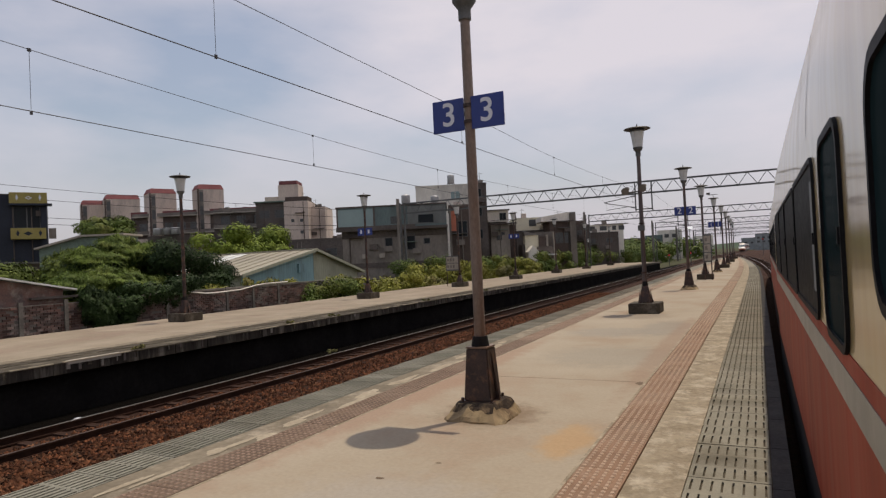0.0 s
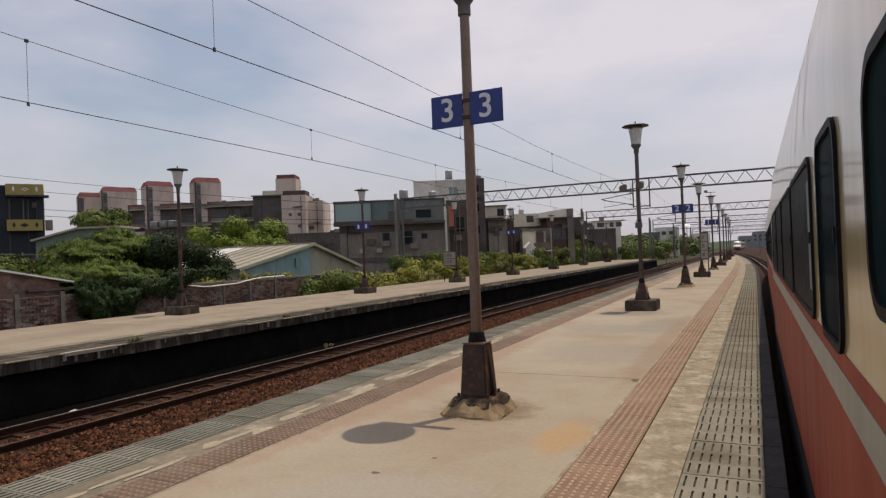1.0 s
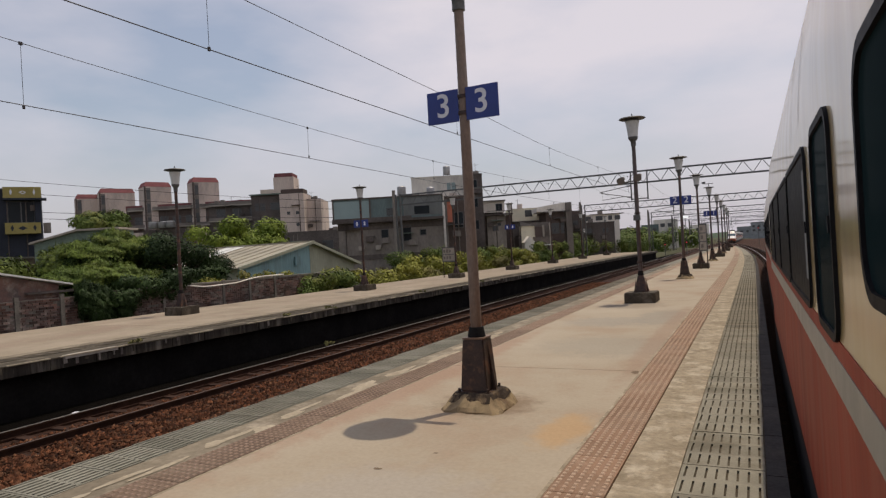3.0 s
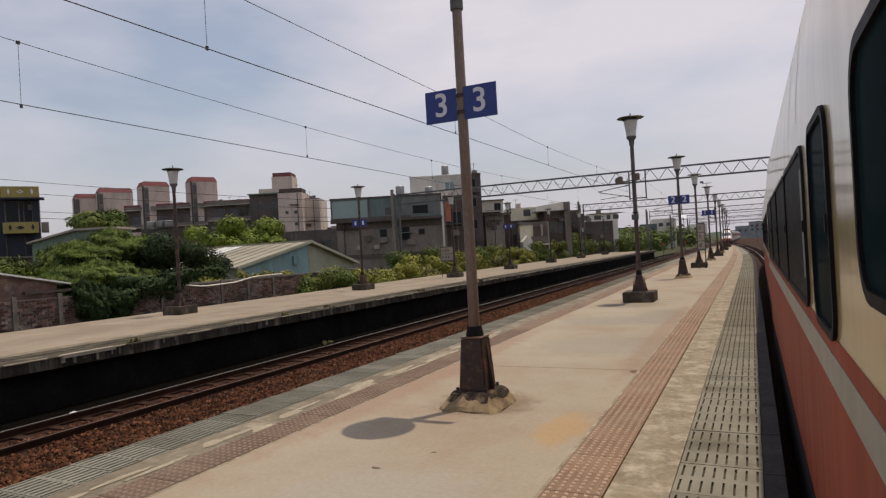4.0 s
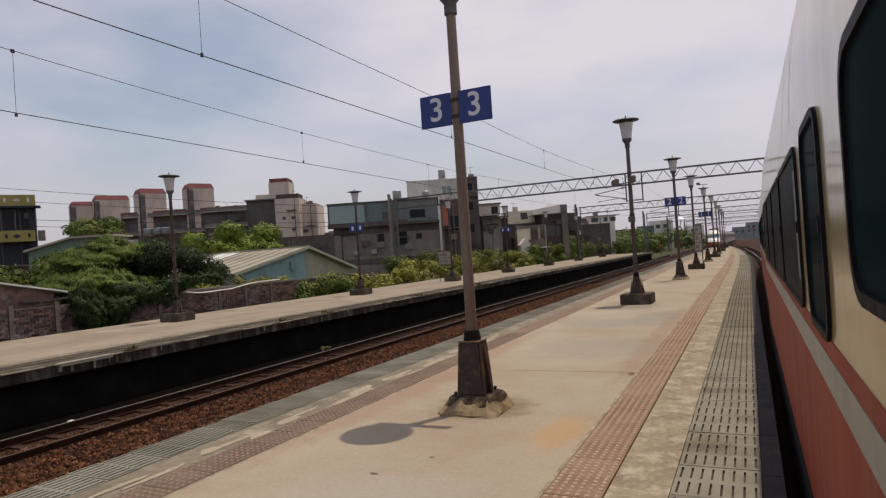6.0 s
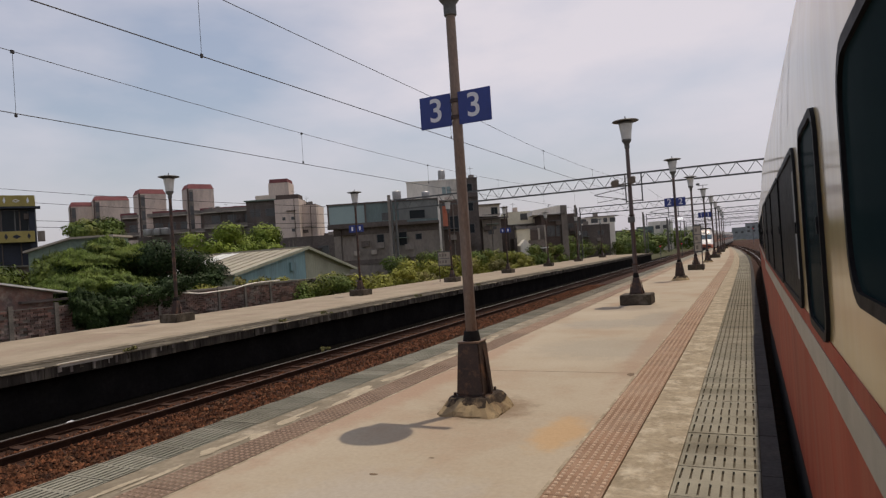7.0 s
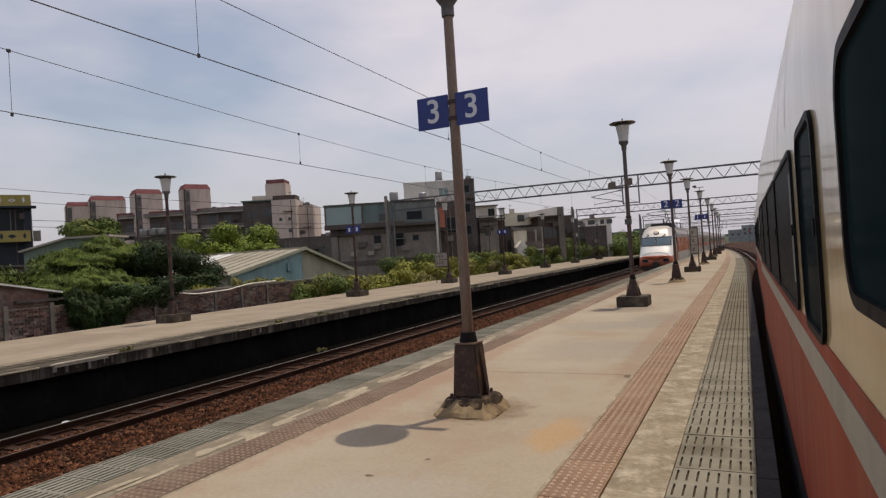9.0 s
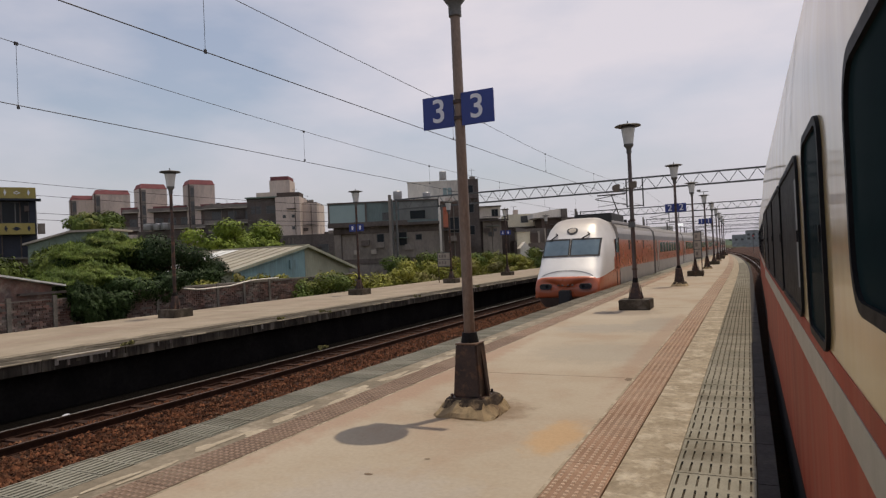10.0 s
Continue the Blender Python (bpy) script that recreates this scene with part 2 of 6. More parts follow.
M["cream"] = mat("cream_train_paint", (0.44, 0.33, 0.135), (0.36, 0.265, 0.10), 1.1, 0.35, bump=0.0, fine=30, contrast=0.03, stretch=(1, 1, 0.12),
                 dirt=(0.27, 0.175, 0.065), dirt_scale=2.2, dirt_amount=0.6, coat=0.68)
M["cream"].node_tree.nodes["Principled BSDF"].inputs["Coat Roughness"].default_value = 0.10
M["red"] = mat("faded_red_train_paint", (0.35, 0.048, 0.020), (0.21, 0.027, 0.013), 1.6, 0.5, bump=0.0, fine=30, contrast=0.06, stretch=(1, 1, 0.07),
               dirt=(0.32, 0.13, 0.07), dirt_scale=6.0, dirt_amount=0.3)
M["grey_line"] = mat("grey_stripe_paint", (0.27, 0.27, 0.23), (0.22, 0.22, 0.185), 2, 0.35, bump=0.02, contrast=0.06)
M["roof"] = mat("grey_train_roof", (0.35, 0.35, 0.34), (0.27, 0.27, 0.26), 1.2, 0.5)
M["under"] = mat("black_underframe", (0.02, 0.018, 0.017), (0.012, 0.011, 0.011), 3, 0.85)
M["rubber"] = mat("black_window_rubber", (0.018, 0.018, 0.02), (0.012, 0.012, 0.013), 6, 0.5, bump=0.03)
M["glass"] = mat("dark_window_glass", (0.015, 0.028, 0.030), (0.010, 0.019, 0.022), 1, 0.1, bump=0.0, contrast=0.02)
M["glass"].node_tree.nodes["Principled BSDF"].inputs["IOR"].default_value = 1.004
M["curtain"] = mat("pale_grey_glass_streak", (0.20, 0.22, 0.215), (0.12, 0.135, 0.135), 5, 0.6, bump=0, stretch=(1, 1, 0.1))
M["seam"] = mat("body_seam", (0.25, 0.235, 0.20), (0.20, 0.19, 0.16), 3, 0.6, bump=0)
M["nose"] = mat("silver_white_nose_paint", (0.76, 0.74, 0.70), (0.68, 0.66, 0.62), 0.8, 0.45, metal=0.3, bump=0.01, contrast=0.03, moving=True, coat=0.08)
M["orange"] = mat("orange_train_paint", (0.46, 0.115, 0.042), (0.37, 0.088, 0.034), 0.8, 0.3, bump=0.01, contrast=0.05, moving=True, coat=0.3)
M["silver"] = mat("silver_train_paint", (0.33, 0.305, 0.28), (0.26, 0.24, 0.22), 0.8, 0.4, metal=0.1, bump=0.02, contrast=0.06, moving=True)
M["tgrey"] = mat("grey_train_upper", (0.20, 0.20, 0.20), (0.16, 0.16, 0.16), 0.8, 0.45, bump=0.02, contrast=0.06, moving=True)
M["tdark"] = mat("dark_train_fittings", (0.03, 0.028, 0.028), (0.02, 0.02, 0.02), 2, 0.7, moving=True)
# Sky reflection in the windscreens is partly put into this pale blue base.
M["shield"] = mat("windscreen_glass", (0.13, 0.185, 0.215), (0.08, 0.12, 0.145), 1.2, 0.06, bump=0, contrast=0.02, moving=True)
M["skirt"] = mat("dusty_grey_skirt", (0.17, 0.13, 0.11), (0.12, 0.095, 0.08), 1.2, 0.7, moving=True)
M["roof_grime"] = mat("sooty_train_roof", (0.21, 0.19, 0.165), (0.15, 0.135, 0.12), 0.7, 0.6, bump=0.03, contrast=0.12, moving=True)
M["lamp_ring"] = mat("beige_lamp_glass", (0.42, 0.37, 0.30), (0.34, 0.30, 0.25), 3, 0.3, bump=0, moving=True)
M["headlamp"] = glow("headlamp_lens", (1.0, 0.9, 0.72), 0.35)
M["marker"] = glow("red_signal_lens", (0.9, 0.06, 0.05), 0.45)
M["panel_glow"] = glow("white_glow_panel", (1.0, 1.0, 0.97), 0.8)
M["leaf"] = mat("leaf_green", (0.105, 0.145, 0.028), (0.042, 0.068, 0.015), 0.5, 0.6, bump=0, fine=6, contrast=0.2, island=0.2, dirt=(0.16, 0.155, 0.033), dirt_scale=0.35, dirt_amount=0.8)
M["leaf_bright"] = mat("leaf_bright_green", (0.20, 0.25, 0.035), (0.085, 0.13, 0.02), 0.5, 0.6, bump=0, fine=6, contrast=0.2, island=0.25)
M["leaf_olive"] = mat("leaf_olive_green", (0.125, 0.155, 0.027), (0.045, 0.068, 0.014), 0.45, 0.6, bump=0, fine=6, contrast=0.25, island=0.25)
M["vine"] = mat("feathery_vine_green", (0.125, 0.17, 0.029), (0.052, 0.084, 0.016), 0.6, 0.6, bump=0, fine=5, contrast=0.25, island=0.3, dirt=(0.18, 0.19, 0.042), dirt_scale=0.9, dirt_amount=0.5)
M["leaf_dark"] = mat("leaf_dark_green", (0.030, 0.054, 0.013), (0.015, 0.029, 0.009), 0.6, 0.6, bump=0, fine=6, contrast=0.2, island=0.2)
M["leaf_light"] = mat("leaf_yellow_green", (0.245, 0.24, 0.04), (0.115, 0.13, 0.024), 0.5, 0.6, bump=0, fine=6, contrast=0.3, island=0.35, dirt=(0.24, 0.19, 0.08), dirt_scale=0.5, dirt_amount=0.7)
M["leaf_dry"] = mat("leaf_dry_green", (0.17, 0.155, 0.06), (0.085, 0.085, 0.03), 0.6, 0.7, bump=0, fine=6, contrast=0.3, island=0.4)
M["bark"] = mat("bark", (0.09, 0.065, 0.045), (0.055, 0.04, 0.03), 6, 0.9, bump=0.5)
M["brick"] = mat("old_red_brick", (0.17, 0.095, 0.075), (0.09, 0.072, 0.066), 1.9, 0.92, bump=0.3, fine=25, rand=0.55, dirt=(0.26, 0.235, 0.205), dirt_scale=1.3,
                 dirt_amount=0.75)
M["brick_joined"] = mat("old_brick_courses", (0.16, 0.092, 0.073), (0.085, 0.068, 0.062), 1.9, 0.92, bump=0.3, fine=25, island=0.5, dirt=(0.24, 0.215, 0.185), dirt_scale=1.3, dirt_amount=0.7)
M["mortar"] = mat("grey_mortar", (0.205, 0.185, 0.158), (0.11, 0.098, 0.085), 1.5, 0.95, bump=0.4, fine=18)
M["wall_grey"] = mat("grey_render_wall", (0.255, 0.225, 0.195), (0.155, 0.136, 0.117), 0.4, 0.9, fine=6, contrast=0.15, dirt=(0.07, 0.065, 0.06), dirt_scale=0.25,
                     stretch=(1, 1, 0.4))
M["wall_dark"] = mat("dark_grey_wall", (0.145, 0.122, 0.108), (0.078, 0.066, 0.059), 0.3, 0.9, fine=5, contrast=0.2)
M["wall_teal"] = mat("teal_cladding", (0.135, 0.185, 0.18), (0.095, 0.13, 0.128), 0.3, 0.7, fine=8, contrast=0.12, stretch=(1, 1, 0.3), dirt=(0.06, 0.065, 0.06), dirt_scale=0.35, dirt_amount=0.6)
M["pale_sheet"] = mat("dusty_grey_sheet", (0.19, 0.20, 0.19), (0.13, 0.138, 0.132), 0.5, 0.75, fine=8, contrast=0.12, stretch=(1, 1, 0.3), dirt=(0.07, 0.07, 0.065), dirt_scale=0.5, dirt_amount=0.5)
M["wall_lemon"] = mat("pale_lemon_render", (0.80, 0.74, 0.56), (0.70, 0.64, 0.48), 0.4, 0.85, fine=6, contrast=0.06, dirt=(0.5, 0.45, 0.34), dirt_scale=0.3, dirt_amount=0.4)
M["pale_glass"] = mat("pale_teal_glazing", (0.25, 0.33, 0.32), (0.20, 0.27, 0.27), 0.4, 0.4, bump=0, contrast=0.06)
M["wall_cream"] = mat("cream_tile_wall", (0.66, 0.55, 0.465), (0.54, 0.445, 0.375), 0.3, 0.85, fine=6, contrast=0.1, dirt=(0.20, 0.165, 0.145), dirt_scale=0.25,
                      dirt_amount=0.55, stretch=(1, 1, 0.3))
M["wall_pale"] = mat("pale_wall", (0.80, 0.75, 0.66), (0.69, 0.64, 0.55), 0.3, 0.85, fine=6, contrast=0.1, dirt=(0.22, 0.21, 0.2), dirt_scale=0.2, stretch=(1, 1, 0.3))
M["wall_light"] = mat("weathered_light_render", (0.42, 0.375, 0.315), (0.31, 0.275, 0.23), 0.4, 0.9, fine=6, contrast=0.12, dirt=(0.17, 0.15, 0.13), dirt_scale=0.3, dirt_amount=0.6, stretch=(1, 1, 0.4))
M["wall_brown"] = mat("brown_wall", (0.125, 0.095, 0.08), (0.08, 0.062, 0.054), 0.3, 0.9, fine=6, contrast=0.15)
M["navy"] = mat("navy_wall", (0.014, 0.02, 0.035), (0.009, 0.012, 0.022), 0.4, 0.7, fine=6)
M["yellow"] = mat("yellow_band_paint", (0.36, 0.30, 0.105), (0.28, 0.23, 0.08), 0.6, 0.8, fine=6, contrast=0.1)
M["redroof"] = mat("red_parapet", (0.22, 0.088, 0.088), (0.17, 0.066, 0.068), 0.6, 0.85, fine=6)
M["pane"] = mat("dull_window_pane", (0.02, 0.025, 0.028), (0.012, 0.015, 0.018), 0.5, 0.15, bump=0)
# Paler pane for distant houses, with the haze put into its colour.
M["pane_far"] = mat("pale_window_pane", (0.075, 0.075, 0.072), (0.05, 0.052, 0.052), 0.8, 0.3, bump=0)
M["shed_blue"] = mat("blue_sheet_wall", (0.215, 0.335, 0.345), (0.16, 0.26, 0.27), 0.6, 0.7, fine=8, contrast=0.15, stretch=(1, 1, 0.15), dirt=(0.13, 0.16, 0.15), dirt_scale=0.9, dirt_amount=0.5)
M["shed_cream"] = mat("cream_sheet_wall", (0.33, 0.33, 0.24), (0.26, 0.26, 0.19), 0.6, 0.75, fine=8, contrast=0.12, stretch=(1, 1, 0.2))
M["shed_roof"] = mat("weathered_sheet_roof", (0.33, 0.30, 0.225), (0.25, 0.225, 0.17), 0.5, 0.7, fine=8, contrast=0.12, stretch=(0.2, 1, 1))
M["skylight"] = mat("white_skylight_sheet", (0.66, 0.67, 0.64), (0.54, 0.54, 0.51), 0.8, 0.6)
M["green_sheet"] = mat("green_sheet_metal", (0.155, 0.205, 0.165), (0.12, 0.16, 0.13), 0.5, 0.7, fine=6)
M["tank"] = mat("stainless_tank", (0.40, 0.40, 0.40), (0.32, 0.32, 0.32), 1.5, 0.42, metal=0.6, bump=0.02)
# Haze over hills and far blocks is put into these muted colours.
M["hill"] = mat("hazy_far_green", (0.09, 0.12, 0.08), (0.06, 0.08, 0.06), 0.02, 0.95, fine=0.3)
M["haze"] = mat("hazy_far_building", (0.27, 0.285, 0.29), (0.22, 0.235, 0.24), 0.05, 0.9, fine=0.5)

for key in ("leaf", "vine", "leaf_olive", "leaf_bright", "leaf_dark", "leaf_light", "leaf_dry"):
    M[key].node_tree.nodes["Principled BSDF"].inputs["Specular IOR Level"].default_value = 0.15
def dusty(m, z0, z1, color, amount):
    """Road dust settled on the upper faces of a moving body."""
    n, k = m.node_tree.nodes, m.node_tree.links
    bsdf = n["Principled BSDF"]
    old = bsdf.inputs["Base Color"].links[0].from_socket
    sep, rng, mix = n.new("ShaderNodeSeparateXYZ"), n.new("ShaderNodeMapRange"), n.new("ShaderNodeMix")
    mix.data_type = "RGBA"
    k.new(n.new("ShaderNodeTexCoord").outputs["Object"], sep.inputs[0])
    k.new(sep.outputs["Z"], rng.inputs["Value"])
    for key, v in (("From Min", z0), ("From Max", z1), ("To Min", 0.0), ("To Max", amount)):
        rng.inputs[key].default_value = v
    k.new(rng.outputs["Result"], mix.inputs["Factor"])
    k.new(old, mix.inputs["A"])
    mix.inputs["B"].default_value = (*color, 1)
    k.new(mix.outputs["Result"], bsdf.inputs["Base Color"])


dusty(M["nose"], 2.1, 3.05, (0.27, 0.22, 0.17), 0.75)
M["shield"].node_tree.nodes["Principled BSDF"].inputs["IOR"].default_value = 1.8
M["pane"].node_tree.nodes["Principled BSDF"].inputs["Specular IOR Level"].default_value = 0.12
M["red"].node_tree.nodes["Principled BSDF"].inputs["Specular IOR Level"].default_value = 0.12
M["rubber"].node_tree.nodes["Principled BSDF"].inputs["Specular IOR Level"].default_value = 0.03
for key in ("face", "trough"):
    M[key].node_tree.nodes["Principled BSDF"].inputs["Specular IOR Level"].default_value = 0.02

# ---- mesh helpers ----


def box(bm, x0, x1, y0, y1, z0, z1, taper=0.0):
    t = taper
    v = [bm.verts.new(p) for p in ((x0, y0, z0), (x1, y0, z0), (x1, y1, z0), (x0, y1, z0), (x0 + t, y0 + t, z1), (x1 - t, y0 + t, z1), (x1 - t, y1 - t, z1), (x0 + t, y1 - t, z1))]
    for f in ((3, 2, 1, 0), (4, 5, 6, 7), (0, 1, 5, 4), (1, 2, 6, 5), (2, 3, 7, 6), (3, 0, 4, 7)):
        bm.faces.new([v[i] for i in f])


def tube(bm, a, b, r0, r1=None, n=10, caps=True):
    a, b = Vector(a), Vector(b)
    r1 = r0 if r1 is None else r1
    d = (b - a).normalized()
    s = d.orthogonal().normalized()
    u = d.cross(s)
    rings = []
    for c, r in ((a, r0), (b, r1)):
        rings.append([bm.verts.new(c + (s * math.cos(6.28318 * i / n) + u * math.sin(6.28318 * i / n)) * r) for i in range(n)])
    for i in range(n):
        j = (i + 1) % n
        bm.faces.new((rings[0][i], rings[0][j], rings[1][j], rings[1][i]))
    if caps:
        bm.faces.new(rings[0][::-1])
        bm.faces.new(rings[1])


def lathe(bm, prof, n=20, squash=1.0):
    """Turn a list of (radius, z) about the z axis."""
    rings = [[bm.verts.new((r * math.cos(6.28318 * i / n), squash * r * math.sin(6.28318 * i / n), z)) for i in range(n)] for r, z in prof]
    for p, q in zip(rings, rings[1:]):
        for i in range(n):
            j = (i + 1) % n
            bm.faces.new((p[i], p[j], q[j], q[i]))
    bm.faces.new(rings[0][::-1])
    bm.faces.new(rings[-1])


def rounded(w, h, r, n=5):
    """Outline of a rounded rectangle of width w and height h, centred."""
    out = []
    for cx, cz, a0 in ((w / 2 - r, h / 2 - r, 0), (-w / 2 + r, h / 2 - r, 90), (-w / 2 + r, -h / 2 + r, 180), (w / 2 - r, -h / 2 + r, 270)):
        for i in range(n + 1):
            a = radians(a0 + 90 * i / n)
            out.append((cx + r * math.cos(a), cz + r * math.sin(a)))
    return out


def thing(name, m=None, label="", category="", group="", kind=""):
    ob = new(name)
    ob.empty_display_size = 0.2
    ob.matrix_basis = m or Matrix()
    return tagged(ob, label, category, group, kind)


def part(name, bm, material, parent=None, label="", smooth=False, bevel=0.0):
    if isinstance(bm, bmesh.types.BMesh):
        if bevel:
            bmesh.ops.bevel(bm, geom=bm.edges[:], offset=bevel, segments=2, affect="EDGES", clamp_overlap=True)
        bmesh.ops.recalc_face_normals(bm, faces=bm.faces[:])
        me = bpy.data.meshes.new(name)
        bm.to_mesh(me)
        bm.free()
        if smooth:
            for p in me.polygons:
                p.use_smooth = True
            me.set_sharp_from_angle(angle=radians(40))
    else:
        me = bm
    if material is not None and not me.materials:
        me.materials.append(M[material])
    ob = new(name, me)
    ob.parent = parent
    return tagged(ob, label)


def boxes(*dims):
    bm = bmesh.new()
    for d in dims:
        box(bm, *d)
    return bm


def tubes(*rows, n=8):
    bm = bmesh.new()
    for r in rows:
        tube(bm, *r, n=n)
    return bm


def turned(prof, n=20):
    bm = bmesh.new()
    lathe(bm, prof, n)
    return bm


def piece(name, me, parent, loc, rz=0.0):
    ob = new(name, me)
    ob.parent = parent
    ob.matrix_basis = pose(*loc, 0, 0, rz)
    return ob


def raw(name, verts, faces, material, smooth=False):
    me = bpy.data.meshes.new(name)
    me.from_pydata(verts, [], faces)
    me.materials.append(M[material])
    if smooth:
        me.polygons.foreach_set("use_smooth", [True] * len(me.polygons))
    me.update()
    return me


def text_mesh(body, size, material):
    cu = bpy.data.curves.new("digit", "FONT")
    cu.body, cu.size, cu.extrude, cu.align_x, cu.align_y, cu.offset = body, size, 0.002, "CENTER", "CENTER", size * 0.010
    tmp = bpy.data.objects.new("digit", cu)
    me = bpy.data.meshes.new_from_object(tmp)
    bpy.data.objects.remove(tmp)
    me.materials.clear()
    me.materials.append(M[material])
    return me


# ---- ground, track beds, platforms ----
RAIL = -0.97
g = tagged(part("ground", boxes((-900, 900, -300, 1600, -1.9, -1.3)), "ground"), "flat grassy ground with bare earth", "ground", kind="structure")

bm = bmesh.new()
box(bm, -13.6, -5.0, -14, 420, -1.3, -1.14)
bed = tagged(part("track_bed", bm, "ballast"), "rust-brown stone ballast bed under two tracks", "ballast", kind="structure")
tagged(part("track_bed_east", boxes((0.1, 9, -14, 420, -1.3, -1.14), (-5.0, 0.1, 108, 420, -1.3, -1.14)), "ballast"), "rust-brown stone ballast bed beside the platform", "ballast", kind="structure")


def stones(name, n, x0, x1, y0, y1, z, size, seed):
    rng = np.random.default_rng(seed)
    base = np.array([(1, 0, 0), (-1, 0, 0), (0, 1, 0), (0, -1, 0), (0, 0, 1), (0, 0, -0.6)], float)
    tri = np.array([(0, 2, 4), (2, 1, 4), (1, 3, 4), (3, 0, 4), (2, 0, 5), (1, 2, 5), (3, 1, 5), (0, 3, 5)])
    c = np.stack([rng.uniform(x0, x1, n), y0 + (y1 - y0) * rng.uniform(0, 1, n) ** 1.5, np.full(n, z) + rng.uniform(-0.01, 0.03, n)], 1)
    s = size * rng.uniform(0.6, 1.3, (n, 1, 1)) * rng.uniform(0.7, 1.2, (n, 1, 3))
    a = rng.uniform(0, 6.283, n)
    v = base[None] * s + rng.normal(0, size * 0.16, (n, 6, 3))
    x = v[..., 0] * np.cos(a)[:, None] - v[..., 1] * np.sin(a)[:, None]
    y = v[..., 0] * np.sin(a)[:, None] + v[..., 1] * np.cos(a)[:, None]
    v = np.stack([x, y, v[..., 2]], -1) + c[:, None]
    f = (tri[None] + 6 * np.arange(n)[:, None, None]).reshape(-1, 3)
    return part(name, raw(name, v.reshape(-1, 3).tolist(), f.tolist(), "stone"), None)


tagged(stones("ballast_stones", 26000, -10.45, -7.9, 2.5, 45, -1.12, 0.035, 3), "loose rusty brown ballast stones between the tracks", "ballast", kind="stuff")
tagged(stones("ballast_stones", 5000, -11.3, -10.5, 3.5, 30, -1.13, 0.032, 4), "loose rusty ballast stones between the rails", "ballast", kind="stuff")
# Shade at the far wall's foot is put into this near-black ballast colour.
M["wall_foot"] = mat("shade_black_ballast", (0.007, 0.006, 0.005), (0.004, 0.0035, 0.003), 6, 0.95, bump=1.0, fine=26, contrast=0.4, depth=0.05)
M["wall_foot"].node_tree.nodes["Principled BSDF"].inputs["Specular IOR Level"].default_value = 0.02
tagged(part("drain_ditch", boxes((-13.3, -11.83, -14, 120, -1.16, -1.115)), "wall_foot"), "ballast along the far platform wall, coloured black for shade", "ballast", kind="structure")


def track_bow(y):
    """Sideways run of the east track, which swings away to the west beyond the coaches."""
    return -0.00025 * max(0.0, y - 45) ** 2 if y < 200 else -6.0 - 0.0775 * (y - 200)


def long_boxes(bow, *dims, step=4.0):
    """Boxes that run along y in short lengths and follow a sideways bow."""
    bm = bmesh.new()
    for x0, x1, y0, y1, z0, z1 in dims:
        n = max(1, round((y1 - y0) / step))
        rings = []
        for i in range(n + 1):
            y = y0 + (y1 - y0) * i / n
            d = bow(y)
            rings.append([bm.verts.new(p) for p in ((x0 + d, y, z0), (x1 + d, y, z0), (x1 + d, y, z1), (x0 + d, y, z1))])
        for p, q in zip(rings, rings[1:]):
            for k in range(4):
                bm.faces.new((p[k], p[(k + 1) % 4], q[(k + 1) % 4], q[k]))
        bm.faces.new(rings[0][::-1])
        bm.faces.new(rings[-1])
    return bm


def track(cx, y0, y1, label, bow=lambda y: 0.0):
    t = thing("railway_track", pose(cx, 0, 0), label, "railway track", "railway tracks", "structure")
    for s in (-1, 1):
        c = s * 0.565
        bm = long_boxes(bow, (c - 0.065, c + 0.065, y0, y1, RAIL - 0.15, RAIL - 0.125), (c - 0.01, c + 0.01, y0, y1, RAIL - 0.125, RAIL - 0.035),
                   (c - 0.034, c + 0.034, y0, y1, RAIL - 0.035, RAIL - 0.003))
        r = part("rail", bm, "rail", t, "rusty steel rail")
        part("rail_head", long_boxes(bow, (c - 0.026, c + 0.026, y0, y1, RAIL - 0.003, RAIL)), "rail_dull" if s > 0 else "rail_top", r, "worn running surface")
    return t


tracks = [track(-11.13, -14, 420, "rusty rails of the track beside the far platform"), track(-7.1, -14, 420, "rusty rails of the passing train's track"),
          track(1.72, -14, 420, "rails under the waiting train", track_bow)]
bm = bmesh.new()
box(bm, -1.0, 1.0, -0.1, 0.1, -1.25, -1.105, 0.015)
bmesh.ops.recalc_face_normals(bm, faces=bm.faces[:])
sleeper_me = bpy.data.meshes.new("sleeper")
bm.to_mesh(sleeper_me)
bm.free()
sleeper_me.materials.append(M["sleeper"])
for t, y_first, count in ((tracks[0], -2.0, 150), (tracks[1], 10.0, 110), (tracks[2], 40, 200)):
    for i in range(count):
        piece("sleeper", sleeper_me, t, (track_bow(y_first + 0.62 * i) if t is tracks[2] else 0, y_first + 0.62 * i, 0))


def straight(y):
    return 0.0


def platform(name, x_in, x_out, y0, y1, label):
    """x_in and x_out are the faces of the wall below the overhanging deck."""
    p = thing(name, Matrix(), label, "platform", kind="structure")
    part("platform_wall", long_boxes(straight, (x_in, x_out, y0, y1, -1.3, -0.2)), "face", p, "platform wall, near-black with the overhang's shade")
    return p


plat = platform("platform_1", -5.25, -0.05, -12, 108, "sunlit concrete platform with red tactile strips and slotted edges")
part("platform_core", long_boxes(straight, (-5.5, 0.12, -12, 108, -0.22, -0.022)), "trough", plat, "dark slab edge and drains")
rng = random.Random(5)
y = -11.45
while y < 108:
    ln = 10.0 if y < 0 and y > -5 else 5.0
    z = rng.uniform(-0.002, 0.002)
    part("slab", boxes((-4.10, -1.42, y + 0.006, y + ln - 0.006, -0.2, z)), "deck", plat)
    y += ln
